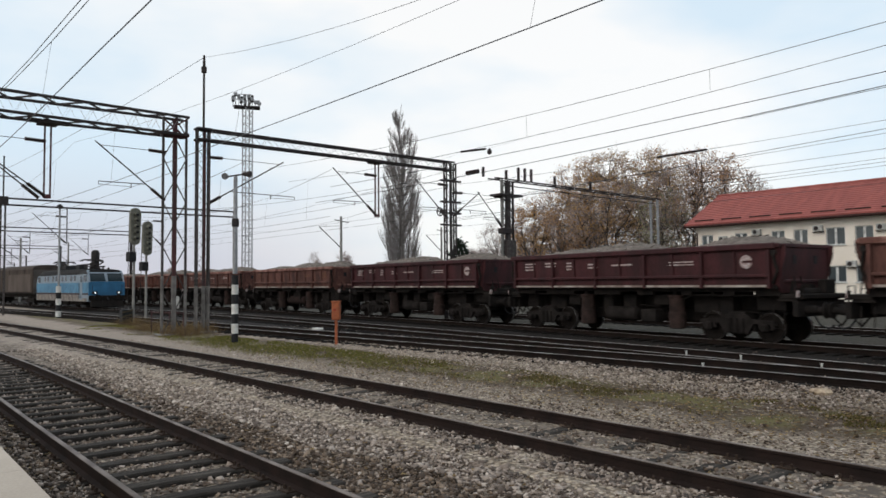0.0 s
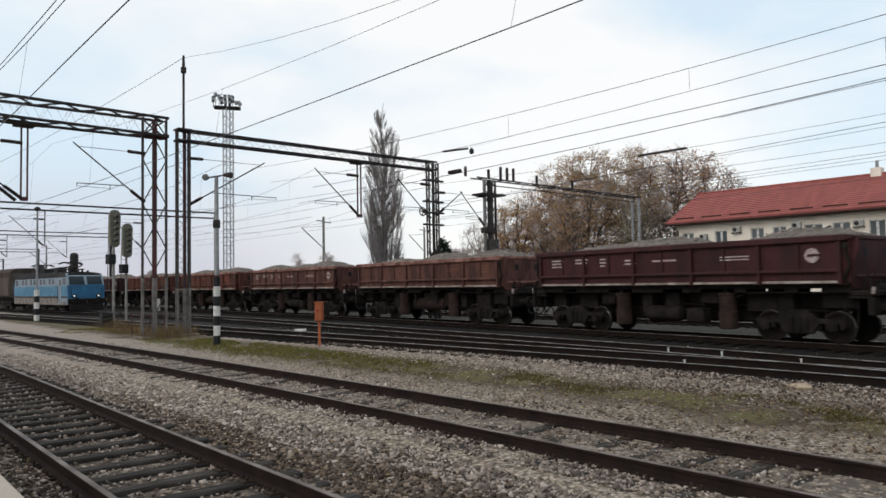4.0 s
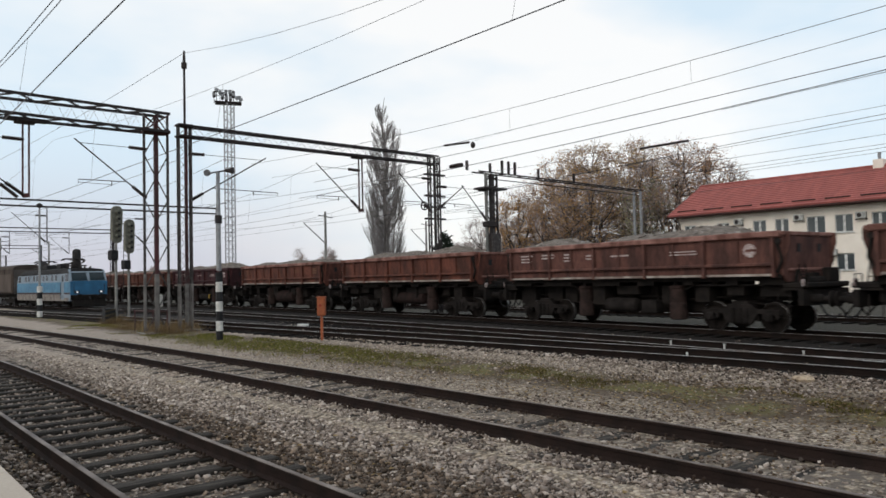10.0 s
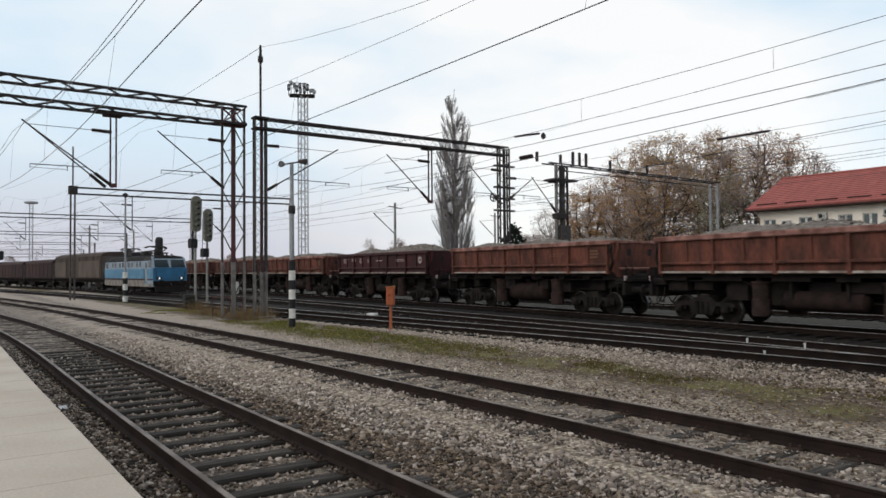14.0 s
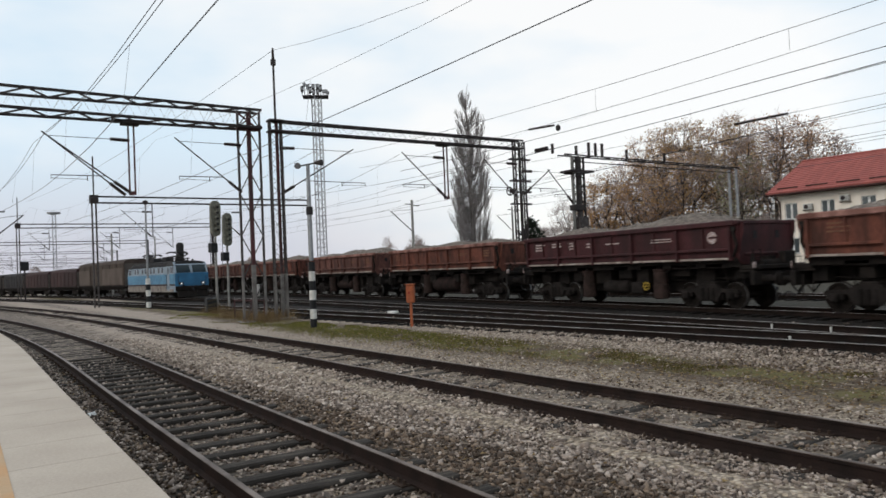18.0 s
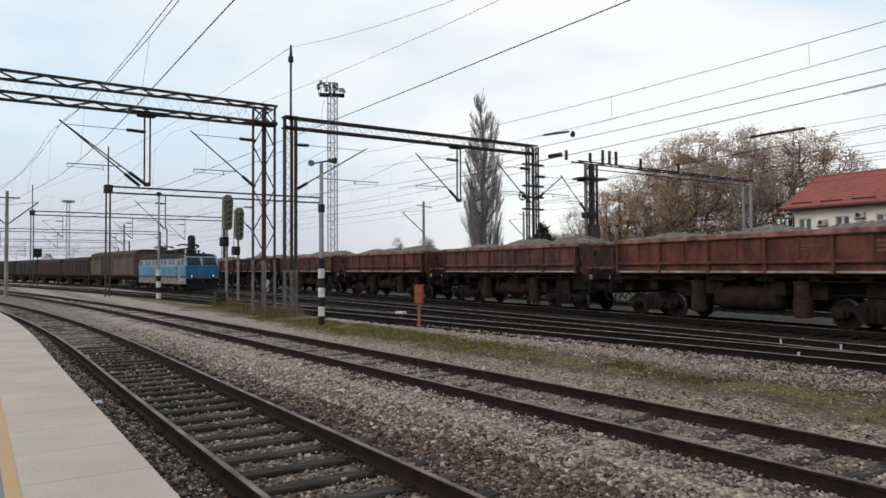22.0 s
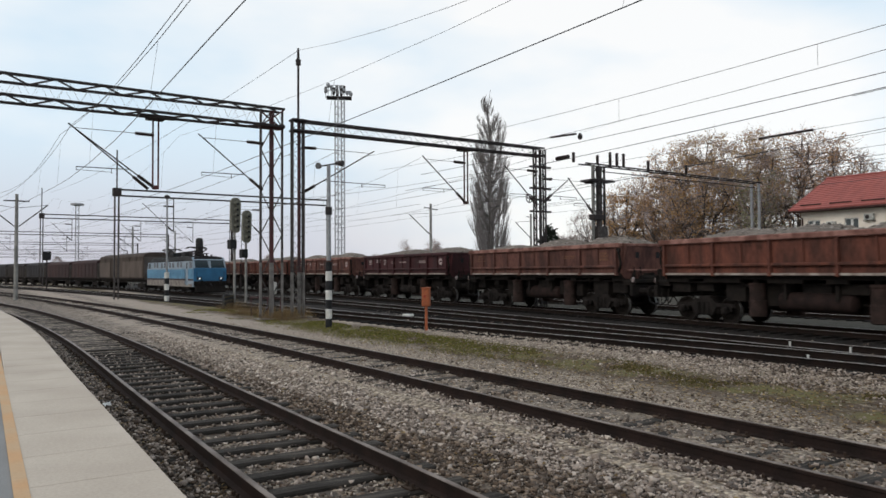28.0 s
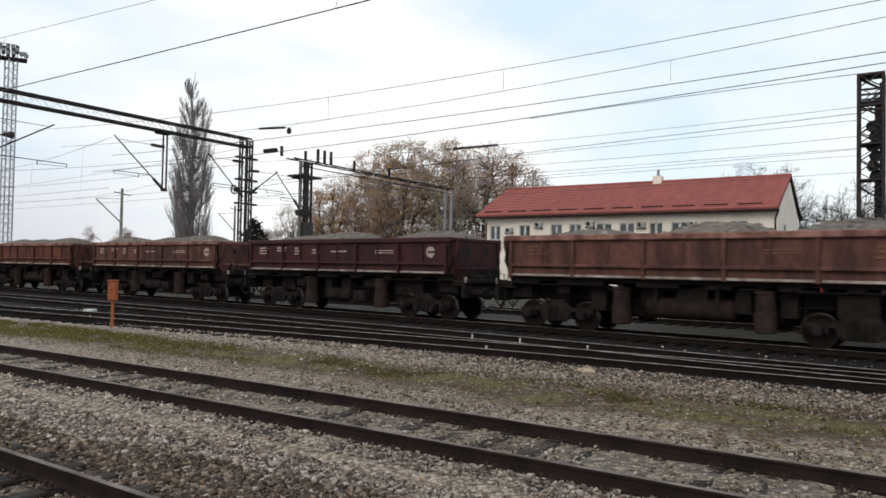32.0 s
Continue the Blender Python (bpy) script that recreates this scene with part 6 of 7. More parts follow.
        for k in range(18):
            xx = -14.0 + k * 0.62
            part("roof_louvre", Shape().add([(xx + dx, sy * yy, zz) for dx in (0.0, 0.42) for yy, zz in ((W + 0.0, 3.02), (W + 0.02, 3.06), (W - 0.28, 3.44), (W - 0.3, 3.4))], [(0, 1, 2, 3), (4, 7, 6, 5), (0, 4, 5, 1), (1, 5, 6, 2), (2, 6, 7, 3), (3, 7, 4, 0)]), M_ROOFG, e)
    part("snow_plough", Shape().prism([(0.1, 0.12), (0.32, 0.18), (0.12, 0.72), (-0.2, 0.72)], -1.35, 1.35, "y"), M_UNDER, e, "dark snow plough")
    part("front_beam", Shape().box(-0.3, 0.08, -1.48, 1.48, 0.72, 1.14, 0.03), M_UNDER2, e)
    part("coupling", Shape().rod((0.05, 0, 0.95), (0.5, 0, 0.7), 0.06, 6).rod((0.05, 0.4, 0.85), (0.25, 0.42, 0.3), 0.03, 5).rod((0.05, -0.4, 0.85), (0.25, -0.42, 0.3), 0.03, 5), M_BLACK, e)
    for bx in (-3.8, -11.6):
        part("bogie", Shape().box(bx - 2.1, bx + 2.1, -1.2, 1.2, 0.3, 0.66, 0.05), M_UNDER, e)
        for ax in (-1.35, 1.35):
            for sy in (-0.75, 0.75):
                part("wheel", Shape().lathe([(0.3, -0.07), (0.62, -0.06), (0.62, 0.06), (0.3, 0.07)], 18, "y", (bx + ax, sy, 0.62)), M_WHEEL, e, smooth=True)
            for sy in (-1.25, 1.25):
                part("axle_box", Shape().box(bx + ax - 0.22, bx + ax + 0.22, sy - 0.1, sy + 0.1, 0.38, 0.78, 0.04), M_UNDER2, e)
    part("transformer", Shape().box(-9.0, -6.4, -1.2, 1.2, 0.28, 0.7, 0.05), M_UNDER, e)
    for px, sgn in ((-3.2, 1), (-12.4, -1)):
        pan = part("pantograph", Shape().box(px - 0.95, px + 0.95, -0.6, 0.6, 3.66, 3.76), M_STEEL, e, "folded dark pantograph")
        for y in (-0.5, 0.5):
            part("arm", Shape().rod((px - sgn * 0.9, y, 3.8), (px + sgn * 1.0, y * 0.8, 4.1), 0.06).rod((px + sgn * 1.0, y * 0.8, 4.1), (px - sgn * 0.7, y * 0.9, 4.32), 0.045), M_STEEL, pan)
        for k in (-0.25, 0.25):
            part("collector", Shape().tube([(px - sgn * 0.7 + k, -0.95, 4.22), (px - sgn * 0.7 + k, -0.7, 4.36), (px - sgn * 0.7 + k, 0.7, 4.36), (px - sgn * 0.7 + k, 0.95, 4.22)], 0.055), M_STEEL, pan)
        for y in (-0.5, 0.5):
            part("insulator", insulator((px + 0.7, y, 3.48), (px + 0.7, y, 3.68), 0.09), M_INSUL, pan)
    for xx in (-5.2, -6.3, -7.4, -8.8, -10.0, -10.9):
        part("roof_insulator", insulator((xx, 0.3, 3.5), (xx, 0.3, 3.98), 0.1), M_INSUL, e, "brown roof insulator")
    part("roof_line", Shape().tube([(-3.0, 0.3, 3.95), (-6.2, 0.3, 4.04), (-12.0, 0.3, 3.95)], 0.035), M_STEEL, e)
    part("roof_box", Shape().box(-6.0, -4.9, -0.75, 0.0, 3.5, 3.95, 0.05), M_ROOFG, e)
    part("roof_box", Shape().box(-9.9, -8.6, -0.8, 0.1, 3.5, 3.9, 0.05), M_ROOFG, e)
    part("breaker", Shape().lathe([(0.3, 3.5), (0.34, 3.9), (0.36, 5.0), (0.3, 5.2), (0.14, 5.3)], 10, "z", (-4.7, 0.55, 0)), M_ROOFG, e, "tall dark roof breaker")
    part("breaker", Shape().lathe([(0.3, 3.45), (0.36, 4.2), (0.14, 4.45)], 10, "z", (-13.9, 0.5, 0)), M_ROOFG, e)
    part("horn", Shape().rod((-1.1, -0.4, 3.5), (-0.75, -0.4, 3.52), 0.04, 8, 0.09).rod((-1.1, 0.4, 3.5), (-0.8, 0.4, 3.52), 0.04, 8, 0.09), M_STEEL, e)


build_engine()

M_CANVAS = mat("grey-tan wagon side", (0.075, 0.056, 0.046), 0.85, tint=(0.05, 0.037, 0.031), scale=0.8, streak=(1, 1, 0.4))
M_PANELWG = mat("dusty pale wagon panel", (0.115, 0.09, 0.076), 0.85, tint=(0.08, 0.062, 0.053), scale=0.8, streak=(1, 1, 0.4))
M_MAROONWG = mat("sooty maroon wagon side", (0.034, 0.02, 0.02), 0.85, tint=(0.05, 0.026, 0.025), scale=0.5, streak=(1, 1, 0.4))
M_DARKWG = mat("dark brown wagon side", (0.03, 0.023, 0.021), 0.85, tint=(0.018, 0.014, 0.013), scale=0.9, streak=(1, 1, 0.4))
M_DARKGREY = mat("dark grey wagon side", (0.034, 0.031, 0.033), 0.85, tint=(0.02, 0.018, 0.019), scale=0.9, streak=(1, 1, 0.4))
M_GREYWG = mat("grey wagon end", (0.12, 0.105, 0.095), 0.8, tint=(0.08, 0.068, 0.062), scale=0.9)


def build_covered_wagons():
    # distance along the branch, walking back from the engine
    x = -67.0 - 16.0
    maroon, grey = "dark maroon covered freight wagon with an arched roof", "dark grey covered freight wagon with pale end posts"
    for i, (Lw, side, top, lab) in enumerate(((20.6, M_CANVAS, 4.2, "long grey-tan sliding-wall covered wagon behind the engine"), (14.6, M_MAROONWG, 3.75, maroon), (14.6, M_MAROONWG, 3.7, maroon),
                                              (13.6, M_DARKGREY, 3.75, grey), (13.6, M_DARKWG, 3.75, "dark brown covered freight wagon with an arched roof"), (13.6, M_DARKGREY, 3.8, grey), (14.6, M_DARKWG, 3.8, "dark brown covered freight wagon with an arched roof"), (14.6, M_DARKGREY, 3.8, grey))):
        a, b = x - Lw, x
        ya, yb = TRACK_4(a), TRACK_4(b)
        ang = math.atan2(yb - ya, b - a)
        tall = i == 0
        w = thing("covered_wagon", lab, "freight wagon", ((a + b) / 2, (ya + yb) / 2, 0), ang, group="covered wagons of the standing train")
        h = Lw / 2 - 0.7
        if tall:
            part("sliding_wall", Shape().box(h * 0.12, h * 0.94, -1.47, -1.42, 1.45, top - 0.95), M_PANELWG, w, "lighter lower wall panel")
            part("sliding_wall", Shape().box(-h * 0.98, -h * 0.45, -1.47, -1.42, 1.45, top - 0.95), M_PANELWG, w, "lighter lower wall panel")
        part("body", Shape().box(-h, h, -1.42, 1.42, 1.2, top - 0.45, 0.02), side, w)
        part("roof", Shape().prism([(-1.46, top - 0.48), (-1.3, top - 0.2), (-0.7, top), (0.7, top), (1.3, top - 0.2), (1.46, top - 0.48)], -h - 0.03, h + 0.03, "x"), side, w)
        part("end_panel", Shape().box(h - 0.05, h + 0.03, -1.38, 1.38, 1.2, top - 0.5), M_GREYWG, w)
        for k in range(8):
            xx = -h + 0.1 + k * (2 * h - 0.2) / 7
            part("post", Shape().box(xx - 0.05, xx + 0.05, -1.46, -1.42, 1.2, top - 0.5), M_PANELWG if k in (0, 7) and side is M_DARKGREY else side, w)
        part("rail_strip", Shape().box(-h, h, -1.5, -1.42, 1.2, 1.35), M_UNDER2, w)
        part("underframe", Shape().box(-h, h, -1.1, 1.1, 0.85, 1.2), M_UNDER, w)
        for bx in (2.1 - h, h - 2.1):
            part("bogie", Shape().box(bx - 1.4, bx + 1.4, -1.1, 1.1, 0.3, 0.75, 0.05), M_UNDER, w)
            for ax in (-0.95, 0.95):
                part("wheel", Shape().lathe([(0.3, -0.85), (0.46, -0.84), (0.46, -0.7), (0.2, -0.69), (0.2, 0.69), (0.46, 0.7), (0.46, 0.84), (0.3, 0.85)], 14, "y", (bx + ax, 0, 0.46)), M_WHEEL, w)
        for sx in (-1, 1):
            for by in (-0.875, 0.875):
                part("buffer", Shape().rod((sx * h, by, 1.05), (sx * (h + 0.6), by, 1.05), 0.1, 8), M_UNDER2, w)
        x -= Lw


build_covered_wagons()

# engines parked behind the train
M_YEL = mat("yellow machine paint", (0.62, 0.3, 0.03), 0.5, tint=(0.5, 0.25, 0.04), scale=1.5, bump=0.05)
M_RED = mat("signal red paint", (0.42, 0.045, 0.035), 0.5, tint=(0.3, 0.035, 0.03), scale=1.5, bump=0.05)


def build_parked():
    y6 = lambda x: TRACK_6(x)
    a = thing("track_vehicle", "small yellow over red track maintenance vehicle with a white line", "rail vehicle", (-6.25, y6(-6.25), 0), math.atan(SLOPE * 0.6))
    part("body", Shape().prism([(-2.55, 1.75), (3.0, 1.75), (3.0, 2.25), (-2.55, 2.25)], -1.3, 1.3, "y"), M_RED, a, "red lower body")
    part("cab", Shape().prism([(-2.5, 2.3), (3.0, 2.3), (3.0, 2.95), (-2.3, 2.95)], -1.25, 1.25, "y"), M_YEL, a, "yellow upper body")
    part("white_line", Shape().box(-2.56, 3.01, -1.31, 1.31, 2.25, 2.3), M_WHITE, a)
    part("white_line", Shape().box(-2.7, 3.1, -1.32, 1.32, 1.69, 1.75), M_WHITE, a)
    part("roof", Shape().box(-2.4, 3.0, -1.28, 1.28, 2.95, 3.12, 0.04), M_ROOFG, a)
    for xx in (-1.9, -1.1):
        part("window", Shape().box(xx - 0.33, xx + 0.33, -1.27, -1.252, 2.42, 2.84), M_GLASS, a)
    part("fan", Shape().lathe([(0.14, -1.27), (0.14, -1.25)], 12, "y", (2.0, 0, 2.62)), M_BLACK, a, "dark round vent")
    part("frame", Shape().box(-2.6, 3.05, -1.1, 1.1, 0.75, 1.69, 0.03), M_UNDER, a)
    for xx in (-1.6, 1.6):
        for yy in (-0.75, 0.75):
            part("wheel", Shape().lathe([(0.2, -0.07), (0.42, -0.06), (0.42, 0.06), (0.2, 0.07)], 14, "y", (xx, yy, 0.42)), M_WHEEL, a)
    r = thing("diesel_locomotive", "red diesel shunting engine with white chevrons and framed window", "locomotive", (4.4, y6(4.4), 0), math.atan(SLOPE * 0.6))
    part("body", Shape().box(-7.3, 7.3, -1.4, 1.4, 1.5, 3.0, 0.06), M_RED, r)
    part("roof", Shape().box(-7.2, 7.2, -1.42, 1.42, 3.0, 3.3, 0.08), M_ROOFG, r)
    part("window_frame", Shape().box(-5.95, -5.3, -1.45, -1.4, 2.35, 2.9), M_WHITE, r)
    for k in range(4):
        part("ribbed_panel", Shape().box(-7.0 + k * 0.22, -6.86 + k * 0.22, -1.43, -1.4, 1.55, 2.0), M_WHITE, r, "white ribbed panel")
    part("window_pane", Shape().box(-5.88, -5.37, -1.46, -1.45, 2.43, 2.82), M_GLASS, r)
    part("chevron", Shape().prism([(-5.7, 1.55), (-5.1, 1.55), (-4.85, 2.2), (-5.4, 2.0)], -1.43, -1.4, "y"), M_WHITE, r, "white chevron")
    part("white_panel", Shape().box(-4.8, -3.4, -1.43, -1.4, 2.2, 2.9), M_WHITE, r)
    part("window_pane", Shape().box(-4.3, -3.8, -1.45, -1.43, 2.35, 2.7), M_GLASS, r)
    part("yellow_post", Shape().box(-5.25, -5.1, -1.46, -1.4, 2.2, 2.85), M_YEL, r)
    part("frame", Shape().box(-7.4, 7.4, -1.3, 1.3, 1.0, 1.5), M_UNDER, r)
    for bx in (-4.6, 4.6):
        part("bogie", Shape().box(bx - 1.6, bx + 1.6, -1.1, 1.1, 0.35, 0.9, 0.05), M_UNDER, r)
        for ax in (-1.1, 1.1):
            part("wheel", Shape().lathe([(0.3, -0.85), (0.5, -0.84), (0.5, -0.7), (0.2, -0.69), (0.2, 0.69), (0.5, 0.7), (0.5, 0.84), (0.3, 0.85)], 14, "y", (bx + ax, 0, 0.5)), M_WHEEL, r)
    for sx in (-1, 1):
        part("front_plate", Shape().box(min(sx * 7.3, sx * 7.42), max(sx * 7.3, sx * 7.42), -1.4, 1.4, 0.9, 1.6), M_RED, r)


build_parked()


# ---------------------------------------------------------------- trees
M_BARK = mat("grey-brown bark", (0.12, 0.1, 0.092), 0.95, tint=(0.06, 0.05, 0.045), scale=3)
M_TWIG = mat("grey twigs", (0.46, 0.385, 0.365), 0.95, tint=(0.3, 0.245, 0.23), scale=2, bump=0)


def leaf_mat(name, a, b, c):
    """Thin leaves: part of the light goes through."""
    m = island_stone(name, a, b, c)
    nt = m.node_tree
    bs, out = nt.nodes["Principled BSDF"], nt.nodes["Material Output"]
    tr = nt.nodes.new("ShaderNodeBsdfTranslucent")
    mx = nt.nodes.new("ShaderNodeMixShader")
    mx.inputs[0].default_value = 0.65
    nt.links.new(bs.inputs["Base Color"].links[0].from_socket, tr.inputs["Color"])
    nt.links.new(bs.outputs[0], mx.inputs[1])
    nt.links.new(tr.outputs[0], mx.inputs[2])
    nt.links.new(mx.outputs[0], out.inputs["Surface"])
    return m


M_LEAF_BROWN = leaf_mat("withered brown leaves", (0.38, 0.22, 0.13), (0.82, 0.53, 0.315), (0.62, 0.365, 0.2))
M_LEAF_GREY = leaf_mat("sparse grey-brown leaves", (0.36, 0.3, 0.27), (0.74, 0.65, 0.6), (0.54, 0.455, 0.405))
M_LEAF_OLIVE = leaf_mat("olive-brown leaves", (0.37, 0.245, 0.125), (0.79, 0.555, 0.295), (0.58, 0.395, 0.195))
M_LEAF_OCHRE = leaf_mat("ochre leaves", (0.43, 0.24, 0.1), (0.85, 0.52, 0.23), (0.64, 0.365, 0.145))
M_LEAF_GREEN = leaf_mat("dull green leaves", (0.22, 0.21, 0.12), (0.5, 0.48, 0.29), (0.36, 0.345, 0.2))
M_CONIFER = leaf_mat("dark needles", (0.012, 0.02, 0.012), (0.03, 0.045, 0.028), (0.02, 0.03, 0.018))


def grow(rng, start, direction, length, radius, depth, segs, tips, spread, up, limit=5000):
    if len(segs) > limit:
        return
    p, d = Vector(start), Vector(direction).normalized()
    n = 3
    for i in range(n):
        q = p + d * (length / n)
        r2 = radius * (1 - 0.28 * (i + 1) / n)
        segs.append((p.copy(), q.copy(), radius * (1 - 0.28 * i / n), r2))
        p = q
        d = (d + Vector((rng.uniform(-1, 1), rng.uniform(-1, 1), rng.uniform(-0.5, 0.8))) * 0.16 + Vector((0, 0, up))).normalized()
        if depth <= 3:
            tips.append(p.copy())
    if depth == 0:
        return
    k = rng.choice((2, 3, 3)) if depth > 1 else 3
    for i in range(k):
        a = rng.uniform(0, 2 * math.pi)
        o = d.orthogonal().normalized()
        o.rotate(Matrix.Rotation(a, 3, d))
        nd = (d + o * spread * rng.uniform(0.6, 1.3)).normalized()
        grow(rng, p, nd, length * rng.uniform(0.62, 0.88), radius * 0.62, depth - 1, segs, tips, spread, up, limit)


def tree_mesh(segs, thin=0.012):
    big, small = Shape(), Shape()
    for a, b, r, r2 in segs:
        (big if r > 0.05 else small).rod(a, b, max(r, thin), 6 if r > 0.08 else 3, max(r2, thin * 0.7), cap=False)
    return big, small


def leaves(rng, tips, per, size, reach, name, material):
    v, f = [], []
    for p in tips:
        for _ in range(per):
            c = Vector(p) + Vector((rng.gauss(0, reach), rng.gauss(0, reach), rng.gauss(0, reach * 0.8)))
            s = size * rng.uniform(0.5, 1.3)
            u = Vector((rng.uniform(-1, 1), rng.uniform(-1, 1), rng.uniform(-1, 1))).normalized()
            w = u.orthogonal().normalized()
            w.rotate(Matrix.Rotation(rng.uniform(0, 6.28), 3, u))
            t = u.cross(w)
            o = len(v)
            v += [tuple(c + w * s), tuple(c + t * s * 0.7), tuple(c - w * s), tuple(c - t * s * 0.6 + u * s * 0.3)]
            f.append((o, o + 1, o + 2))
            f.append((o, o + 2, o + 3))
    return raw_mesh(name, v, f, material)


def plant(name, label, loc, seed, height, depth, per, size, reach, material, spread=0.62, up=0.03, trunk=0.32, stem=0.3, bush=4, gap=-0.13):
    rng = random.Random(seed)
    segs, tips = [], []
    grow(rng, (0, 0, -0.3), (rng.uniform(-0.06, 0.06), rng.uniform(-0.06, 0.06), 1), height * stem, trunk, depth, segs, tips, spread, up)
    top = max(s[1].z for s in segs)
    k = height / top
    segs = [(a * k, b * k, r, r2) for a, b, r, r2 in segs]
    tips = [p * k for p in tips]
    t = thing(name, label, "tree", loc)
    big, small = tree_mesh(segs)
    part("trunk", big, M_BARK, t)
    if small.v:
        tagged(part("twig_haze", small, M_TWIG, t, "fine bare twigs"), kind="stuff")
    fine = Shape()
    # foliage hangs in clumps with sky between them
    tips = [p for p in tips if noise.noise((p.x * 0.62 + seed, p.y * 0.62, p.z * 0.62)) + 0.4 * noise.noise((p.x * 1.7, p.y * 1.7 + seed, p.z * 1.7)) > gap]
    for p in tips:
        for _ in range(bush):
            q = p + Vector((rng.gauss(0, 0.5), rng.gauss(0, 0.5), rng.gauss(-0.1, 0.5)))
            fine.rod(p, q, 0.009, 3, 0.004, cap=False)
    if fine.v:
        tagged(part("twig_mass", fine, M_TWIG, t, "haze of fine twigs"), kind="stuff")
    if per:
        c = new("crown", leaves(rng, tips, per, size, reach, "crown", material))
        c.parent = t
        c["kind"] = "stuff"
    return t


def plane_tree(label, loc, seed, height, width, material, per, name="plane_tree"):
    """A broad tree: a forked stem, limbs that rise into a lobed crown, branches that fill it, and leaves in loose clumps."""
    rng = random.Random(seed)
    t = thing(name, label, "tree", loc)
    big, small, tips = Shape(), Shape(), []
    z0 = height * 0.16
    cz, rz = (height + z0) / 2, (height - z0) / 2

    def inside(p):
        return ((math.hypot(p.x, p.y) / width) ** 2.4 + (abs(p.z - cz) / rz) ** 2.4
                < 1.04 + 0.34 * noise.noise((p.x * 0.35 + seed, p.y * 0.35, p.z * 0.35)) + 0.2 * noise.noise((p.x * 0.9, p.y * 0.9 + seed, p.z * 0.9)))

    def limb(a, b, r, r2, sway):
        """A bent rod from a to b; its points with their radii."""
        n, q, out = 5, a, [(a, r)]
        for k in range(1, n + 1):
            f = k / n
            e = a.lerp(b, f) + Vector((rng.uniform(-1, 1), rng.uniform(-1, 1), rng.uniform(-0.6, 0.6))) * (sway * (1 - abs(2 * f - 1)) + 0.02)
            g, h = r + (r2 - r) * (f - 1 / n), r + (r2 - r) * f
            (big if g > 0.022 else small).rod(q, e, g, 6 if g > 0.09 else 4 if g > 0.022 else 3, h, cap=False)
            q = e
            out.append((e, h))
        return out

    r0 = 0.017 * height
    crotch = Vector((rng.uniform(-0.4, 0.4), rng.uniform(-0.4, 0.4), height * rng.uniform(0.24, 0.34)))
    frame_pts = limb(Vector((0, 0, -0.3)), crotch, r0, r0 * 0.75, 0.15)[3:]
    for k in range(8):
        ang = 6.28 * k / 8 + rng.uniform(-0.3, 0.3)
        w = width * (0.15 if k == 0 else rng.uniform(0.45, 0.85))
        end = Vector((math.cos(ang) * w, math.sin(ang) * w, height * (0.93 if k == 0 else rng.uniform(0.55, 0.88))))
        frame_pts += limb(crotch - Vector((0, 0, rng.uniform(0, height * 0.08))), end, r0 * rng.uniform(0.35, 0.6), 0.035, 0.5)[1:]
    base = np.array([tuple(p) for p, r in frame_pts])
    volume = width * width * rz
    for _ in range(int(volume * (6.8 if per else 7.5))):
        p = Vector((rng.uniform(-1, 1) * width * 1.15, rng.uniform(-1, 1) * width * 1.15, rng.uniform(z0, height * 1.08)))
        if not inside(p) or (p.z < height * 0.45 and rng.random() < 0.55):
            continue
        d = np.linalg.norm((base - np.array(p)) * (1, 1, 0.8), axis=1) + np.where(base[:, 2] > p.z, 1.5, 0)
        q, r = frame_pts[int(d.argmin())]
        along = limb(q, p, min(r * 0.6, 0.03 + 0.008 * (p - q).length), 0.012, 0.25)[2:]
        tips += [e for e, h in along]
    for p in tips:
        for _ in range(2 if per else 4):
            q = p + Vector((rng.gauss(0, 0.42), rng.gauss(0, 0.42), rng.gauss(0.08, 0.42)))
            small.rod(p, q, 0.011, 3, 0.006, cap=False)
    part("trunk", big, M_BARK, t)
    tagged(part("twig_haze", small, M_TWIG if per else M_BARK, t, "fine bare twigs"), kind="stuff")
    if not per:
        return
    # leaves hang on in patches with sky between them
    leafy = [p for p in tips if noise.noise((p.x * 0.55 + seed, p.y * 0.55, p.z * 0.55)) + 0.5 * noise.noise((p.x * 1.5, p.y * 1.5 + seed, p.z * 1.5)) > -0.18]
    c = new("crown", leaves(rng, leafy, per, 0.105, 0.3, "crown", material))
    c.parent = t
    c["kind"] = "stuff"


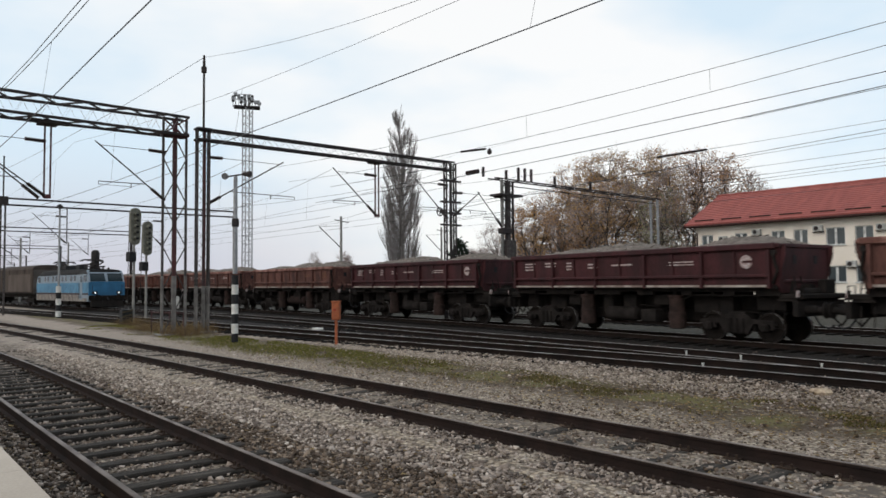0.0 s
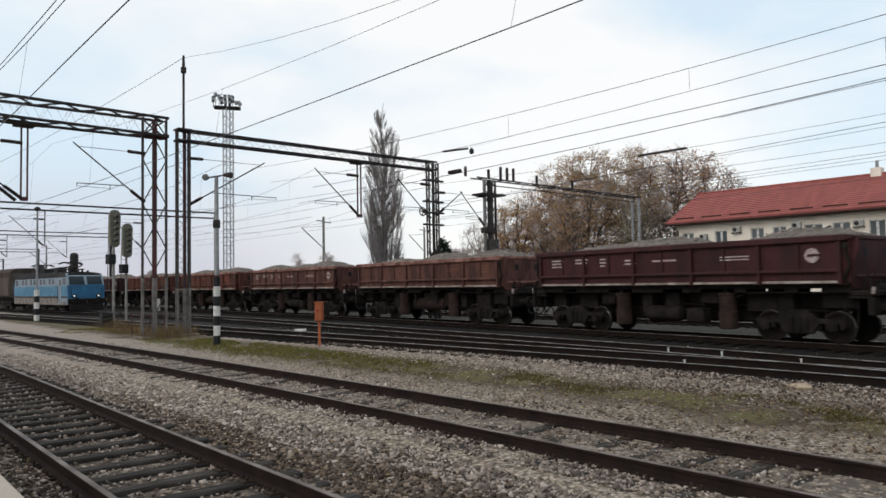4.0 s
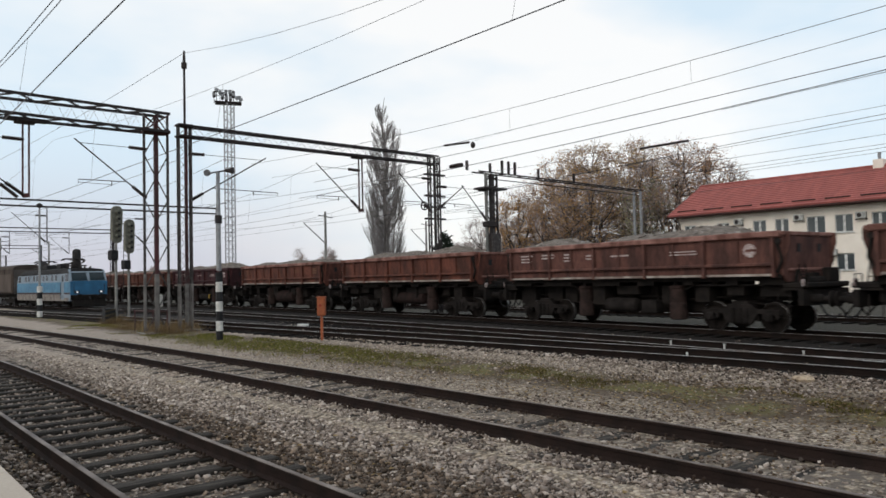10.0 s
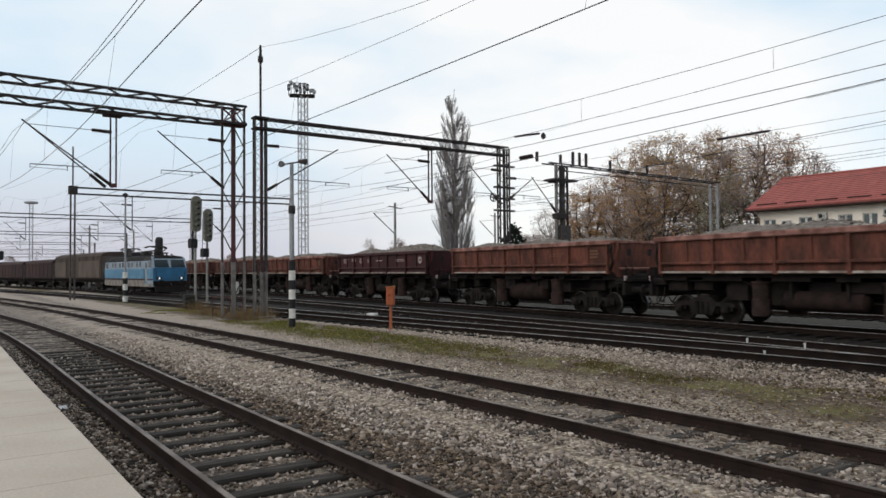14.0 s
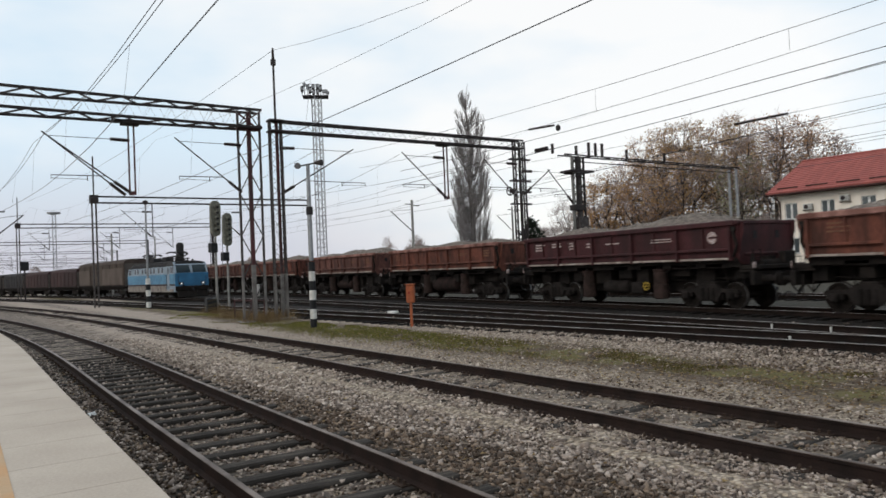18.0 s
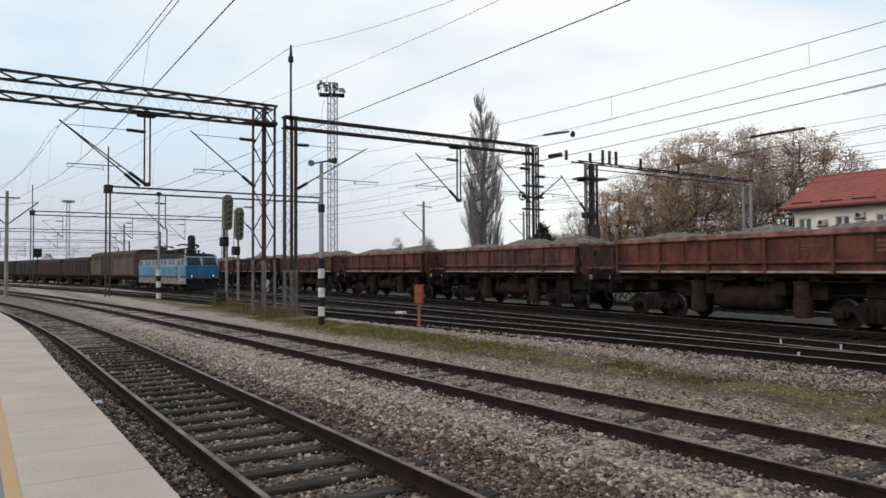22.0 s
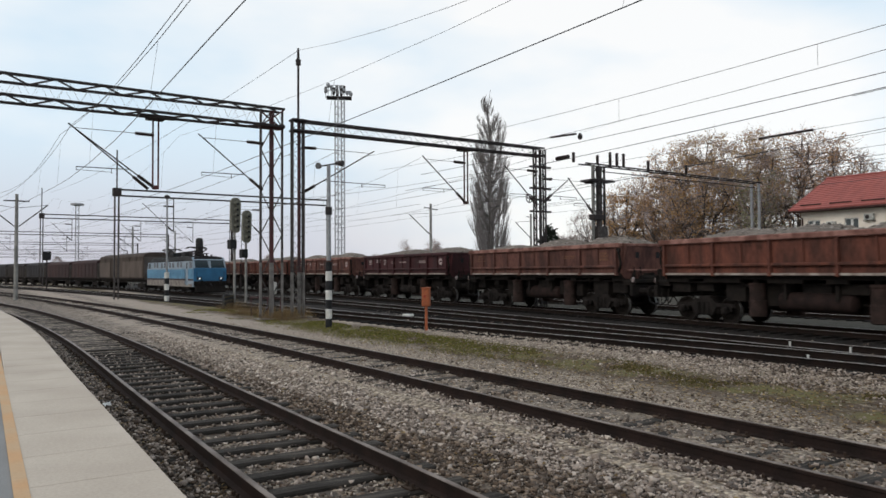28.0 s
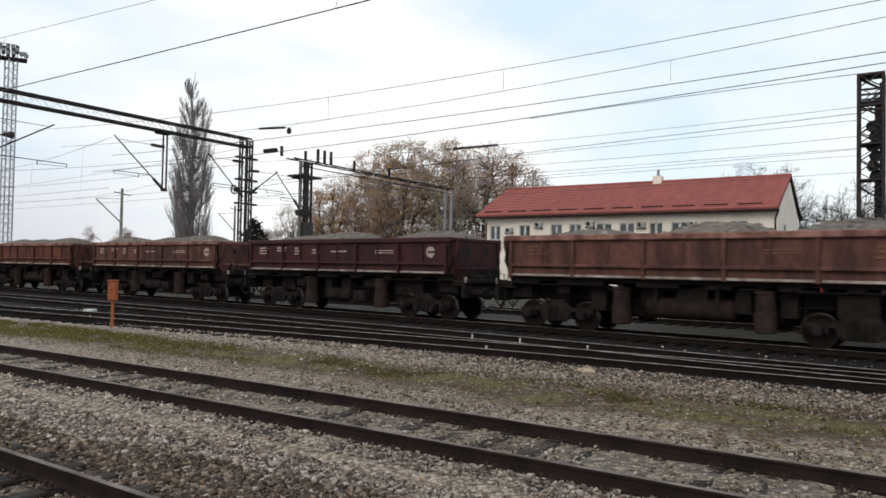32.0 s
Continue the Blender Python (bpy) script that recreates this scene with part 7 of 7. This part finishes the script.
for i, (x, y, h, w, m, per) in enumerate((
        (-72.0, 70.0, 8.8, 3.2, M_LEAF_GREY, 1), (-67.5, 67.0, 10.4, 3.6, M_LEAF_GREY, 2), (-63.2, 68.0, 12.6, 4.2, M_LEAF_GREY, 3), (-60.2, 70.0, 14.6, 4.4, M_LEAF_BROWN, 3),
        (-57.4, 62.0, 11.8, 3.8, M_LEAF_OCHRE, 7), (-54.0, 68.0, 17.3, 4.6, M_LEAF_OCHRE, 6), (-57.0, 69.0, 15.6, 4.4, M_LEAF_BROWN, 5), (-50.6, 67.0, 16.8, 4.8, M_LEAF_OLIVE, 5), (-47.4, 70.0, 17.2, 4.8, M_LEAF_BROWN, 5), (-48.6, 64.0, 13.0, 4.6, M_LEAF_OCHRE, 4), (-44.6, 68.0, 16.4, 4.6, M_LEAF_OLIVE, 6),
        (-41.0, 69.0, 16.4, 5.0, M_LEAF_BROWN, 5), (-38.4, 70.0, 15.2, 4.6, M_LEAF_BROWN, 4), (-36.8, 72.0, 13.0, 3.8, M_LEAF_GREY, 4), (-52.4, 63.0, 10.5, 3.6, M_LEAF_BROWN, 4), (-42.0, 65.0, 11.5, 3.8, M_LEAF_GREEN, 5))):
    plane_tree({M_LEAF_BROWN: "tall half-bare tree with withered brown leaves", M_LEAF_OLIVE: "tall tree with olive-brown autumn leaves", M_LEAF_OCHRE: "spreading tree with ochre autumn leaves",
                M_LEAF_GREEN: "smaller tree with dull green leaves"}.get(m, "half-bare grey tree with sparse leaves"), (x, y, 0), 40 + i, h, w, m, per)
for i, (x, y, h) in enumerate(((-75, 74, 7.0), (-70, 76, 8.0), (-65, 77, 8.5), (-60, 76, 8.0), (-55, 78, 7.0), (-46, 77, 6.5), (-40, 77, 7.5), (-36, 75, 8.0), (-61, 63, 5.5), (-44, 63, 4.5), (-38, 66, 5.5))):
    plant("shrub", "half-bare grey-brown shrub behind the tall trees" if y > 70 else "low half-bare shrub under the tall trees", (x, y, 0), 140 + i, h, 5, 4, 0.1, 0.5, M_LEAF_GREY if i % 3 else M_LEAF_BROWN, 0.85, 0.0, 0.1, 0.14, 4, -0.5)
for i, (x, y, h, w) in enumerate(((-16.0, 84.0, 14.2, 3.6), (-13.0, 86.0, 13.8, 3.8), (-21.0, 86.0, 12.2, 3.6), (-5.4, 84.0, 11.3, 4.2), (-1.0, 82.0, 10.4, 4.2), (3.0, 86.0, 10.8, 4.2), (-9.5, 88.0, 9.8, 3.6), (9.0, 84.0, 10.8, 4.2))):
    plane_tree("bare leafless tree behind the house", (x, y, 0), 70 + i, h, w, None, 0, "bare_tree")


def build_poplar():
    rng = random.Random(9)
    H = 23.6
    t = thing("poplar", "tall slender leafless poplar with upright grey branches", "tree", (-67.7, 50.6, 0))
    big, small = Shape(), Shape()
    n = 14
    spine = [Vector((0.22 * math.sin(i * 0.9), 0.18 * math.cos(i * 1.3), H * i / n - 0.3)) for i in range(n + 1)]
    for i in range(n):
        big.rod(spine[i], spine[i + 1], 0.34 * (1 - i / n) + 0.02, 8, 0.34 * (1 - (i + 1) / n) + 0.02, cap=False)
    hs, ws = (0.0, 0.15, 0.35, 0.55, 0.7, 0.82, 0.92, 1.0), (1.5, 2.1, 2.7, 2.8, 2.5, 1.95, 1.25, 0.25)
    for k in range(230):
        big_limb = k < 26
        z = rng.uniform(1.2, H * 0.5) if big_limb else rng.uniform(0.8, H * 0.9)
        f = z / H
        i = min(n - 1, int(f * n))
        base = spine[i].lerp(spine[i + 1], f * n - i)
        a = rng.uniform(0, 2 * math.pi)
        ln = (rng.uniform(5.0, 8.0) if big_limb else rng.uniform(2.0, 4.6)) * (1.1 - f * 0.75)
        ln = min(ln, H - z - 0.2)
        wid = float(np.interp((z + ln) / H, hs, ws)) * rng.uniform(0.45, 1.0)
        end = base + Vector((math.cos(a) * wid, math.sin(a) * wid, ln))
        mid = base.lerp(end, 0.4) + Vector((math.cos(a) * wid * 0.3, math.sin(a) * wid * 0.3, -0.15))
        r = (0.11 if big_limb else 0.05) * (1 - f * 0.6)
        big.rod(base, mid, r, 4, r * 0.7, cap=False)
        big.rod(mid, end, r * 0.7, 4, 0.012, cap=False)
        for _ in range(84 if big_limb else 62):
            s = base.lerp(mid, rng.random()) if rng.random() < 0.25 else mid.lerp(end, rng.uniform(0.0, 0.98))
            q = 1.1 - f * 0.7
            e = s + Vector((rng.gauss(0, 0.26) * q, rng.gauss(0, 0.26) * q, rng.uniform(0.5, 1.5) * q))
            lim = float(np.interp((e.z + 0.3) / H, hs, ws)) * 1.06
            rad = math.hypot(e.x, e.y)
            if rad > lim:
                e.x, e.y = e.x * lim / rad, e.y * lim / rad
            small.rod(s, e, 0.009, 3, 0.007, cap=False)
    part("trunk", big, mat("grey poplar bark", (0.21, 0.19, 0.183), 0.95, tint=(0.13, 0.117, 0.112), scale=3), t)
    tagged(part("twig_haze", small, mat("grey poplar twigs", (0.31, 0.28, 0.272), 0.95, tint=(0.21, 0.188, 0.182), scale=2, bump=0), t, "fine upright twigs"), kind="stuff")


build_poplar()


def build_shrubs():
    rng = random.Random(21)
    t = thing("conifer", "small dark conifer beside the portal pier", "tree", (-46.5, 41.0, 0))
    part("trunk", Shape().rod((0, 0, -0.3), (0, 0, 4.8), 0.12, 6, 0.03), M_BARK, t)
    tips = []
    for k in range(260):
        z = rng.uniform(0.5, 5.6)
        r = (1.25 if z < 4 else 1.25 * (5.7 - z) / 1.7) * rng.random() ** 0.5
        a = rng.uniform(0, 6.28)
        tips.append(Vector((r * math.cos(a), r * math.sin(a), z)))
    c = new("crown", leaves(rng, tips, 6, 0.16, 0.14, "crown", M_CONIFER))
    c.parent = t
    c["kind"] = "stuff"
    # far woods on the skyline
    for i, (az, d, h) in enumerate(((58.6, 190, 10.5), (57.6, 200, 8.5), (62.0, 260, 8.0), (70.0, 300, 9.0), (49.5, 150, 7.0), (47.5, 140, 9.0), (81.0, 420, 10.0), (85.0, 430, 11.0), (77.5, 400, 10.0))):
        a = radians(az)
        plant("far_tree", "far bare tree on the skyline", (-d * math.sin(a), d * math.cos(a), 0), 90 + i, h, 5, 0, 0.3, 0.8, None, 0.7, 0.02, 0.2, 0.2, 9, -0.6)


build_shrubs()


# ---------------------------------------------------------------- loose stones, grass, small things
def scatter_stones(name, label, spots, material, seed):
    """Angular loose stones, one joined mesh."""
    rs = np.random.RandomState(seed)
    base = 0.72 * np.array([(x, y, z) for x in (-1, 1) for y in (-1, 1) for z in (-1, 1)], float)
    tri = np.array([(0, 1, 3), (0, 3, 2), (4, 6, 7), (4, 7, 5), (0, 4, 5), (0, 5, 1), (2, 3, 7), (2, 7, 6), (0, 2, 6), (0, 6, 4), (1, 5, 7), (1, 7, 3)])
    n = len(spots)
    size = np.exp(rs.normal(-0.52, 0.3, (n, 1, 1))) * spots[:, 3][:, None, None]
    v = base[None] + rs.uniform(-0.34, 0.34, (n, 8, 3))
    v = v * rs.uniform(0.5, 1.5, (n, 1, 3)) * np.array((1.0, 1.0, 0.65)) * size
    a = rs.uniform(0, 2 * np.pi, n)
    b = rs.uniform(-0.7, 0.7, n)
    ca, sa, cb, sb = np.cos(a), np.sin(a), np.cos(b), np.sin(b)
    x = v[..., 0] * cb[:, None] + v[..., 2] * sb[:, None]
    z = -v[..., 0] * sb[:, None] + v[..., 2] * cb[:, None]
    y = v[..., 1]
    v = np.stack([x * ca[:, None] - y * sa[:, None], x * sa[:, None] + y * ca[:, None], z], -1) + spots[:, None, :3]
    faces = (tri[None] + (np.arange(n) * 8)[:, None, None]).reshape(-1, 3)
    me = bpy.data.meshes.new(name)
    me.vertices.add(n * 8)
    me.vertices.foreach_set("co", v.reshape(-1))
    me.loops.add(len(faces) * 3)
    me.loops.foreach_set("vertex_index", faces.reshape(-1))
    me.polygons.add(len(faces))
    me.polygons.foreach_set("loop_start", np.arange(0, len(faces) * 3, 3))
    me.update(calc_edges=True)
    me.materials.append(material)
    tagged(new(name, me), label, "gravel", kind="stuff")


def spots_in(seed, x0, x1, y0, y1, per_m2, size, z=-0.2, jitter=0.02, near=True, fade=0.06):
    rs = np.random.RandomState(seed)
    n = int((x1 - x0) * (y1 - y0) * per_m2 * (1.6 if near else 1.0))
    x = rs.uniform(x0, x1, n)
    y = rs.uniform(y0, y1, n)
    if near:
        d = np.hypot(x, y)
        keep = rs.uniform(0, 1, n) < np.clip(1.25 - d * fade, 0.12, 1)
        x, y = x[keep], y[keep]
    return np.stack([x, y, z + rs.uniform(-jitter, jitter, len(x)), np.full(len(x), size)], -1)


M_STONES_PALE = island_stone("paler ballast stone", (0.17, 0.13, 0.107), (0.76, 0.65, 0.56), (0.52, 0.425, 0.35))


def build_stones():
    clean = np.concatenate([spots_in(1, -28, 2, 4.4, 6.3, 560, 0.034), spots_in(2, -24, 2, 8.3, 9.7, 230, 0.024), spots_in(3, -24, 2, 12.3, 14.75, 260, 0.03, fade=0.045), spots_in(33, -24, 2, 14.1, 14.85, 200, 0.034, -0.16, fade=0.04), spots_in(4, -30, 2, 6.75, 8.1, 280, 0.028, -0.172), spots_in(14, -20, 2, 9.6, 12.4, 20, 0.028),
                            spots_in(15, -30, 2, 6.05, 6.62, 500, 0.032, -0.165), spots_in(16, -30, 2, 8.22, 8.8, 420, 0.03, -0.17)])
    edge = np.array([4.75 + 0.5 * noise.noise((x * 0.4, y * 0.4, 2.0)) + max(0.0, x + 11.0) * 0.07 for x, y in clean[:, :2]])
    chance = np.random.RandomState(77).uniform(0, 1, len(clean))
    soiled = ((clean[:, 1] < edge) & (chance < 0.8)) | ((clean[:, 1] > 6.7) & (clean[:, 1] < 8.1) & (chance < 0.4)) | ((clean[:, 0] > -9) & (clean[:, 1] > 8.1) & (chance > 0.72))
    loose = clean[~soiled]
    # stones beyond about x = -11.5 take the paler colours, with a ragged border
    far_pale = loose[:, 0] + np.random.RandomState(31).uniform(-6, 6, len(loose)) < -11.5 + np.array([3.0 * noise.noise((x * 0.3, y * 0.8, 5.0)) for x, y in loose[:, :2]])
    scatter_stones("ballast", "loose grey and tan ballast stones beside the tracks", loose[~far_pale], M_STONES, 5)
    scatter_stones("ballast", "paler ballast stones farther along the tracks", loose[far_pale], M_STONES_PALE, 25)
    dark = np.concatenate([spots_in(6, -28, 0, 3.75, 4.6, 330, 0.034), spots_in(7, -26, 0, 2.1, 3.7, 260, 0.03, -0.218), spots_in(8, -30, 0, 1.25, 2.0, 330, 0.032, -0.155), clean[soiled]])
    worn = (dark[:, 0] + np.random.RandomState(41).uniform(-5, 5, len(dark)) > -15.0) & ((dark[:, 1] > 3.7) | (np.random.RandomState(42).uniform(0, 1, len(dark)) < 0.72))
    scatter_stones("ballast", "oily dark ballast stones of the near track", dark[worn], M_STONES_DARK, 9)
    scatter_stones("ballast", "grey ballast stones of the tracks farther along", dark[~worn], M_STONES, 29)
    rest = np.concatenate([spots_in(17, -30, 0, 1.3, 4.4, 75, 0.028, -0.203, fade=0.015), spots_in(27, -28, 0, 1.25, 2.0, 110, 0.03, -0.145), spots_in(18, -34, 2, 14.0, 20.5, 5, 0.03, -0.16, near=False), spots_in(19, -30, 2, 9.4, 12.6, 34, 0.024, near=False)])
    scatter_stones("ballast", "pale ballast stones scattered between the dark sleepers", rest, M_STONES, 19)


build_stones()

M_GRASS = leaf_mat("short autumn grass", (0.07, 0.058, 0.018), (0.3, 0.245, 0.085), (0.17, 0.145, 0.042))
M_GREEN = leaf_mat("short green grass", (0.085, 0.085, 0.02), (0.36, 0.33, 0.085), (0.205, 0.195, 0.045))
M_DEAD = leaf_mat("fallen leaves", (0.1, 0.06, 0.03), (0.56, 0.41, 0.2), (0.26, 0.165, 0.08))


def build_grass():
    rs = np.random.RandomState(11)
    rng = random.Random(12)
    v, f = [], []
    n = 0
    while n < 34000:
        x = -42 + 44 * rng.random()
        y0 = 9.6 if x < -14 else 10.5
        y = max(rng.uniform(y0, 12.7), rng.uniform(y0, 12.7)) + (0.0 if x > -24 else -0.04 * (-24 - x))
        k = noise.noise((x * 0.5, y * 0.9, 3.0)) + 0.45 * noise.noise((x * 2.2, y * 2.2, 7.0))
        if k < (0.24 if x > -12 else 0.08 if x > -15 else 0.25 if x < -29 else -0.25):
            continue
        n += 1
        h = rng.uniform(0.025, 0.07)
        a = rng.uniform(0, 6.28)
        lean = rng.uniform(-0.04, 0.04)
        w = rng.uniform(0.006, 0.014)
        o = len(v)
        c, s = math.cos(a), math.sin(a)
        v += [(x - c * w, y - s * w, -0.22), (x + c * w, y + s * w, -0.22), (x + lean, y + lean * 0.7, -0.21 + h)]
        f.append((o, o + 1, o + 2))
    split = {True: ([], []), False: ([], [])}
    for o in f:
        pv, pf = split[v[o[0]][0] + rng.uniform(-4, 4) < -15]
        pf.append((len(pv), len(pv) + 1, len(pv) + 2))
        pv += [v[q] for q in o]
    tagged(new("grass", raw_mesh("grass", *split[False], M_GRASS)), "sparse withered grass among the ballast", "grass", kind="stuff")
    tagged(new("grass", raw_mesh("grass", *split[True], M_GREEN)), "short yellow-green grass between the tracks", "grass", kind="stuff")
    v, f = [], []
    for _ in range(7600):
        x, y = max(rng.uniform(-28, 2), rng.uniform(-28, 2)), rng.choice((rng.uniform(4.2, 14), rng.uniform(9.4, 12.8), rng.uniform(9.4, 12.8), rng.uniform(1.25, 2.1)))
        s = rng.uniform(0.016, 0.042)
        a = rng.uniform(0, 6.28)
        c, q = math.cos(a) * s, math.sin(a) * s
        o = len(v)
        z = -0.17
        v += [(x + c, y + q, z + rng.uniform(0, 0.02)), (x - q, y + c, z), (x - c, y - q, z + rng.uniform(0, 0.02)), (x + q, y - c, z)]
        f.append((o, o + 1, o + 2, o + 3))
    tagged(new("fallen_leaves", raw_mesh("fallen_leaves", v, f, M_DEAD)), "scattered yellow-brown fallen leaves on the ballast", "leaves", kind="stuff")
    v, f = [], []
    for _ in range(5600):
        cx, cy, r = rng.choice(((-31.5, 11.5, 1.6), (-32.5, 12.6, 1.4), (-42.0, 12.6, 1.2), (-36.0, 11.6, 1.8)))
        x, y = rng.gauss(cx, r * 0.5), rng.gauss(cy, r * 0.3)
        h = rng.uniform(0.12, 0.62)
        o = len(v)
        v += [(x - 0.008, y, -0.23), (x + 0.008, y, -0.23), (x + rng.gauss(0, 0.12), y + rng.gauss(0, 0.12), -0.2 + h)]
        f.append((o, o + 1, o + 2))
    tagged(new("weeds", raw_mesh("weeds", v, f, M_DEAD)), "dry brown weeds round the mast feet", "weeds", kind="stuff")


build_grass()


def build_small():
    for i, (x, y) in enumerate(((-12.9, 17.55), (-11.2, 18.35), (-9.45, 16.2), (-9.55, 18.25), (-7.45, 18.1))):
        p = thing("marker_peg", "small white marker peg beside the rail", "marker peg", (x, y, -0.22), group="white marker pegs")
        part("peg", Shape().box(-0.022, 0.022, -0.022, 0.022, 0, 0.13 + 0.04 * (i % 2), 0.008), M_WHITE, p)
        part("cap", Shape().box(-0.03, 0.03, -0.03, 0.03, 0.13 + 0.04 * (i % 2), 0.15 + 0.04 * (i % 2), 0.008), M_WHITE, p)
    s = Shape().lathe([(0.02, 0.1), (0.17, 0.085), (0.21, 0.04), (0.19, -0.02)], 7, "z")
    tagged(part("stone", s, mat("pale tan stone", (0.5, 0.4, 0.29), 0.9, tint=(0.27, 0.2, 0.14), scale=9)), "large flat tan stone lying on the ballast", "stone").location = (-5.85, 14.15, -0.2)
    fold = Shape().add([(-0.1, -0.05, 0.0), (0.02, -0.06, 0.045), (0.11, -0.03, 0.01), (0.1, 0.06, 0.02), (0.0, 0.05, 0.055), (-0.09, 0.05, 0.015), (-0.1, -0.05, -0.008), (0.02, -0.06, 0.037), (0.11, -0.03, 0.002), (0.1, 0.06, 0.012), (0.0, 0.05, 0.047), (-0.09, 0.05, 0.007)],
                       [(0, 1, 4, 5), (1, 2, 3, 4), (11, 10, 7, 6), (10, 9, 8, 7), (0, 6, 7, 1), (1, 7, 8, 2), (2, 8, 9, 3), (3, 9, 10, 4), (4, 10, 11, 5), (5, 11, 6, 0)])
    tagged(part("paper_scrap", fold, mat("white paper", (0.85, 0.84, 0.82), 0.8, bump=0)), "crumpled white paper scrap beside the platform", "litter").location = (-12.3, 1.72, -0.14)
    tagged(part("white_slab", Shape().box(-0.28, 0.28, -0.16, 0.16, 0, 0.1, 0.02), M_WHITE), "white painted block between the tracks", "marker block").location = (-29.6, 17.2, -0.2)
    q = thing("fence_stub", "low rusty pipe rails beside the mast feet", "pipe rail", (-33.2, 11.6, 0))
    for dx, dy in ((0, 0), (1.2, 0.2), (-1.2, -0.4)):
        part("stub", Shape().rod((dx, dy, -0.3), (dx, dy, 0.75), 0.03, 6), M_RUSTST, q)
    part("bar", Shape().rod((-1.2, -0.4, 0.7), (1.2, 0.2, 0.7), 0.025, 6), M_RUSTST, q)


build_small()


for label, line, x0, x1, n0, n1 in (
        ("near railway track of rusty rails on dark wooden sleepers", TRACK_N, -140, 40, -46, 6),
        ("second railway track of rusty rails on dark sleepers in ballast", TRACK_2, -140, 40, -46, 8),
        ("oily, shade-darkened main track beyond the grass strip", TRACK_3, -170, 60, -40, 6),
        ("oily, shade-darkened track branching off at a turnout", TRACK_4, -230, 0, -40, 0),
        ("oily, shade-darkened track on which the gravel train runs", TRACK_5, -260, 60, -40, 6),
        ("overgrown siding with parked engines", TRACK_6, -60, 60, 0, 0)):
    build_track(label, line, x0, x1, n0, n1, plates=line in (TRACK_N, TRACK_2))

motions()
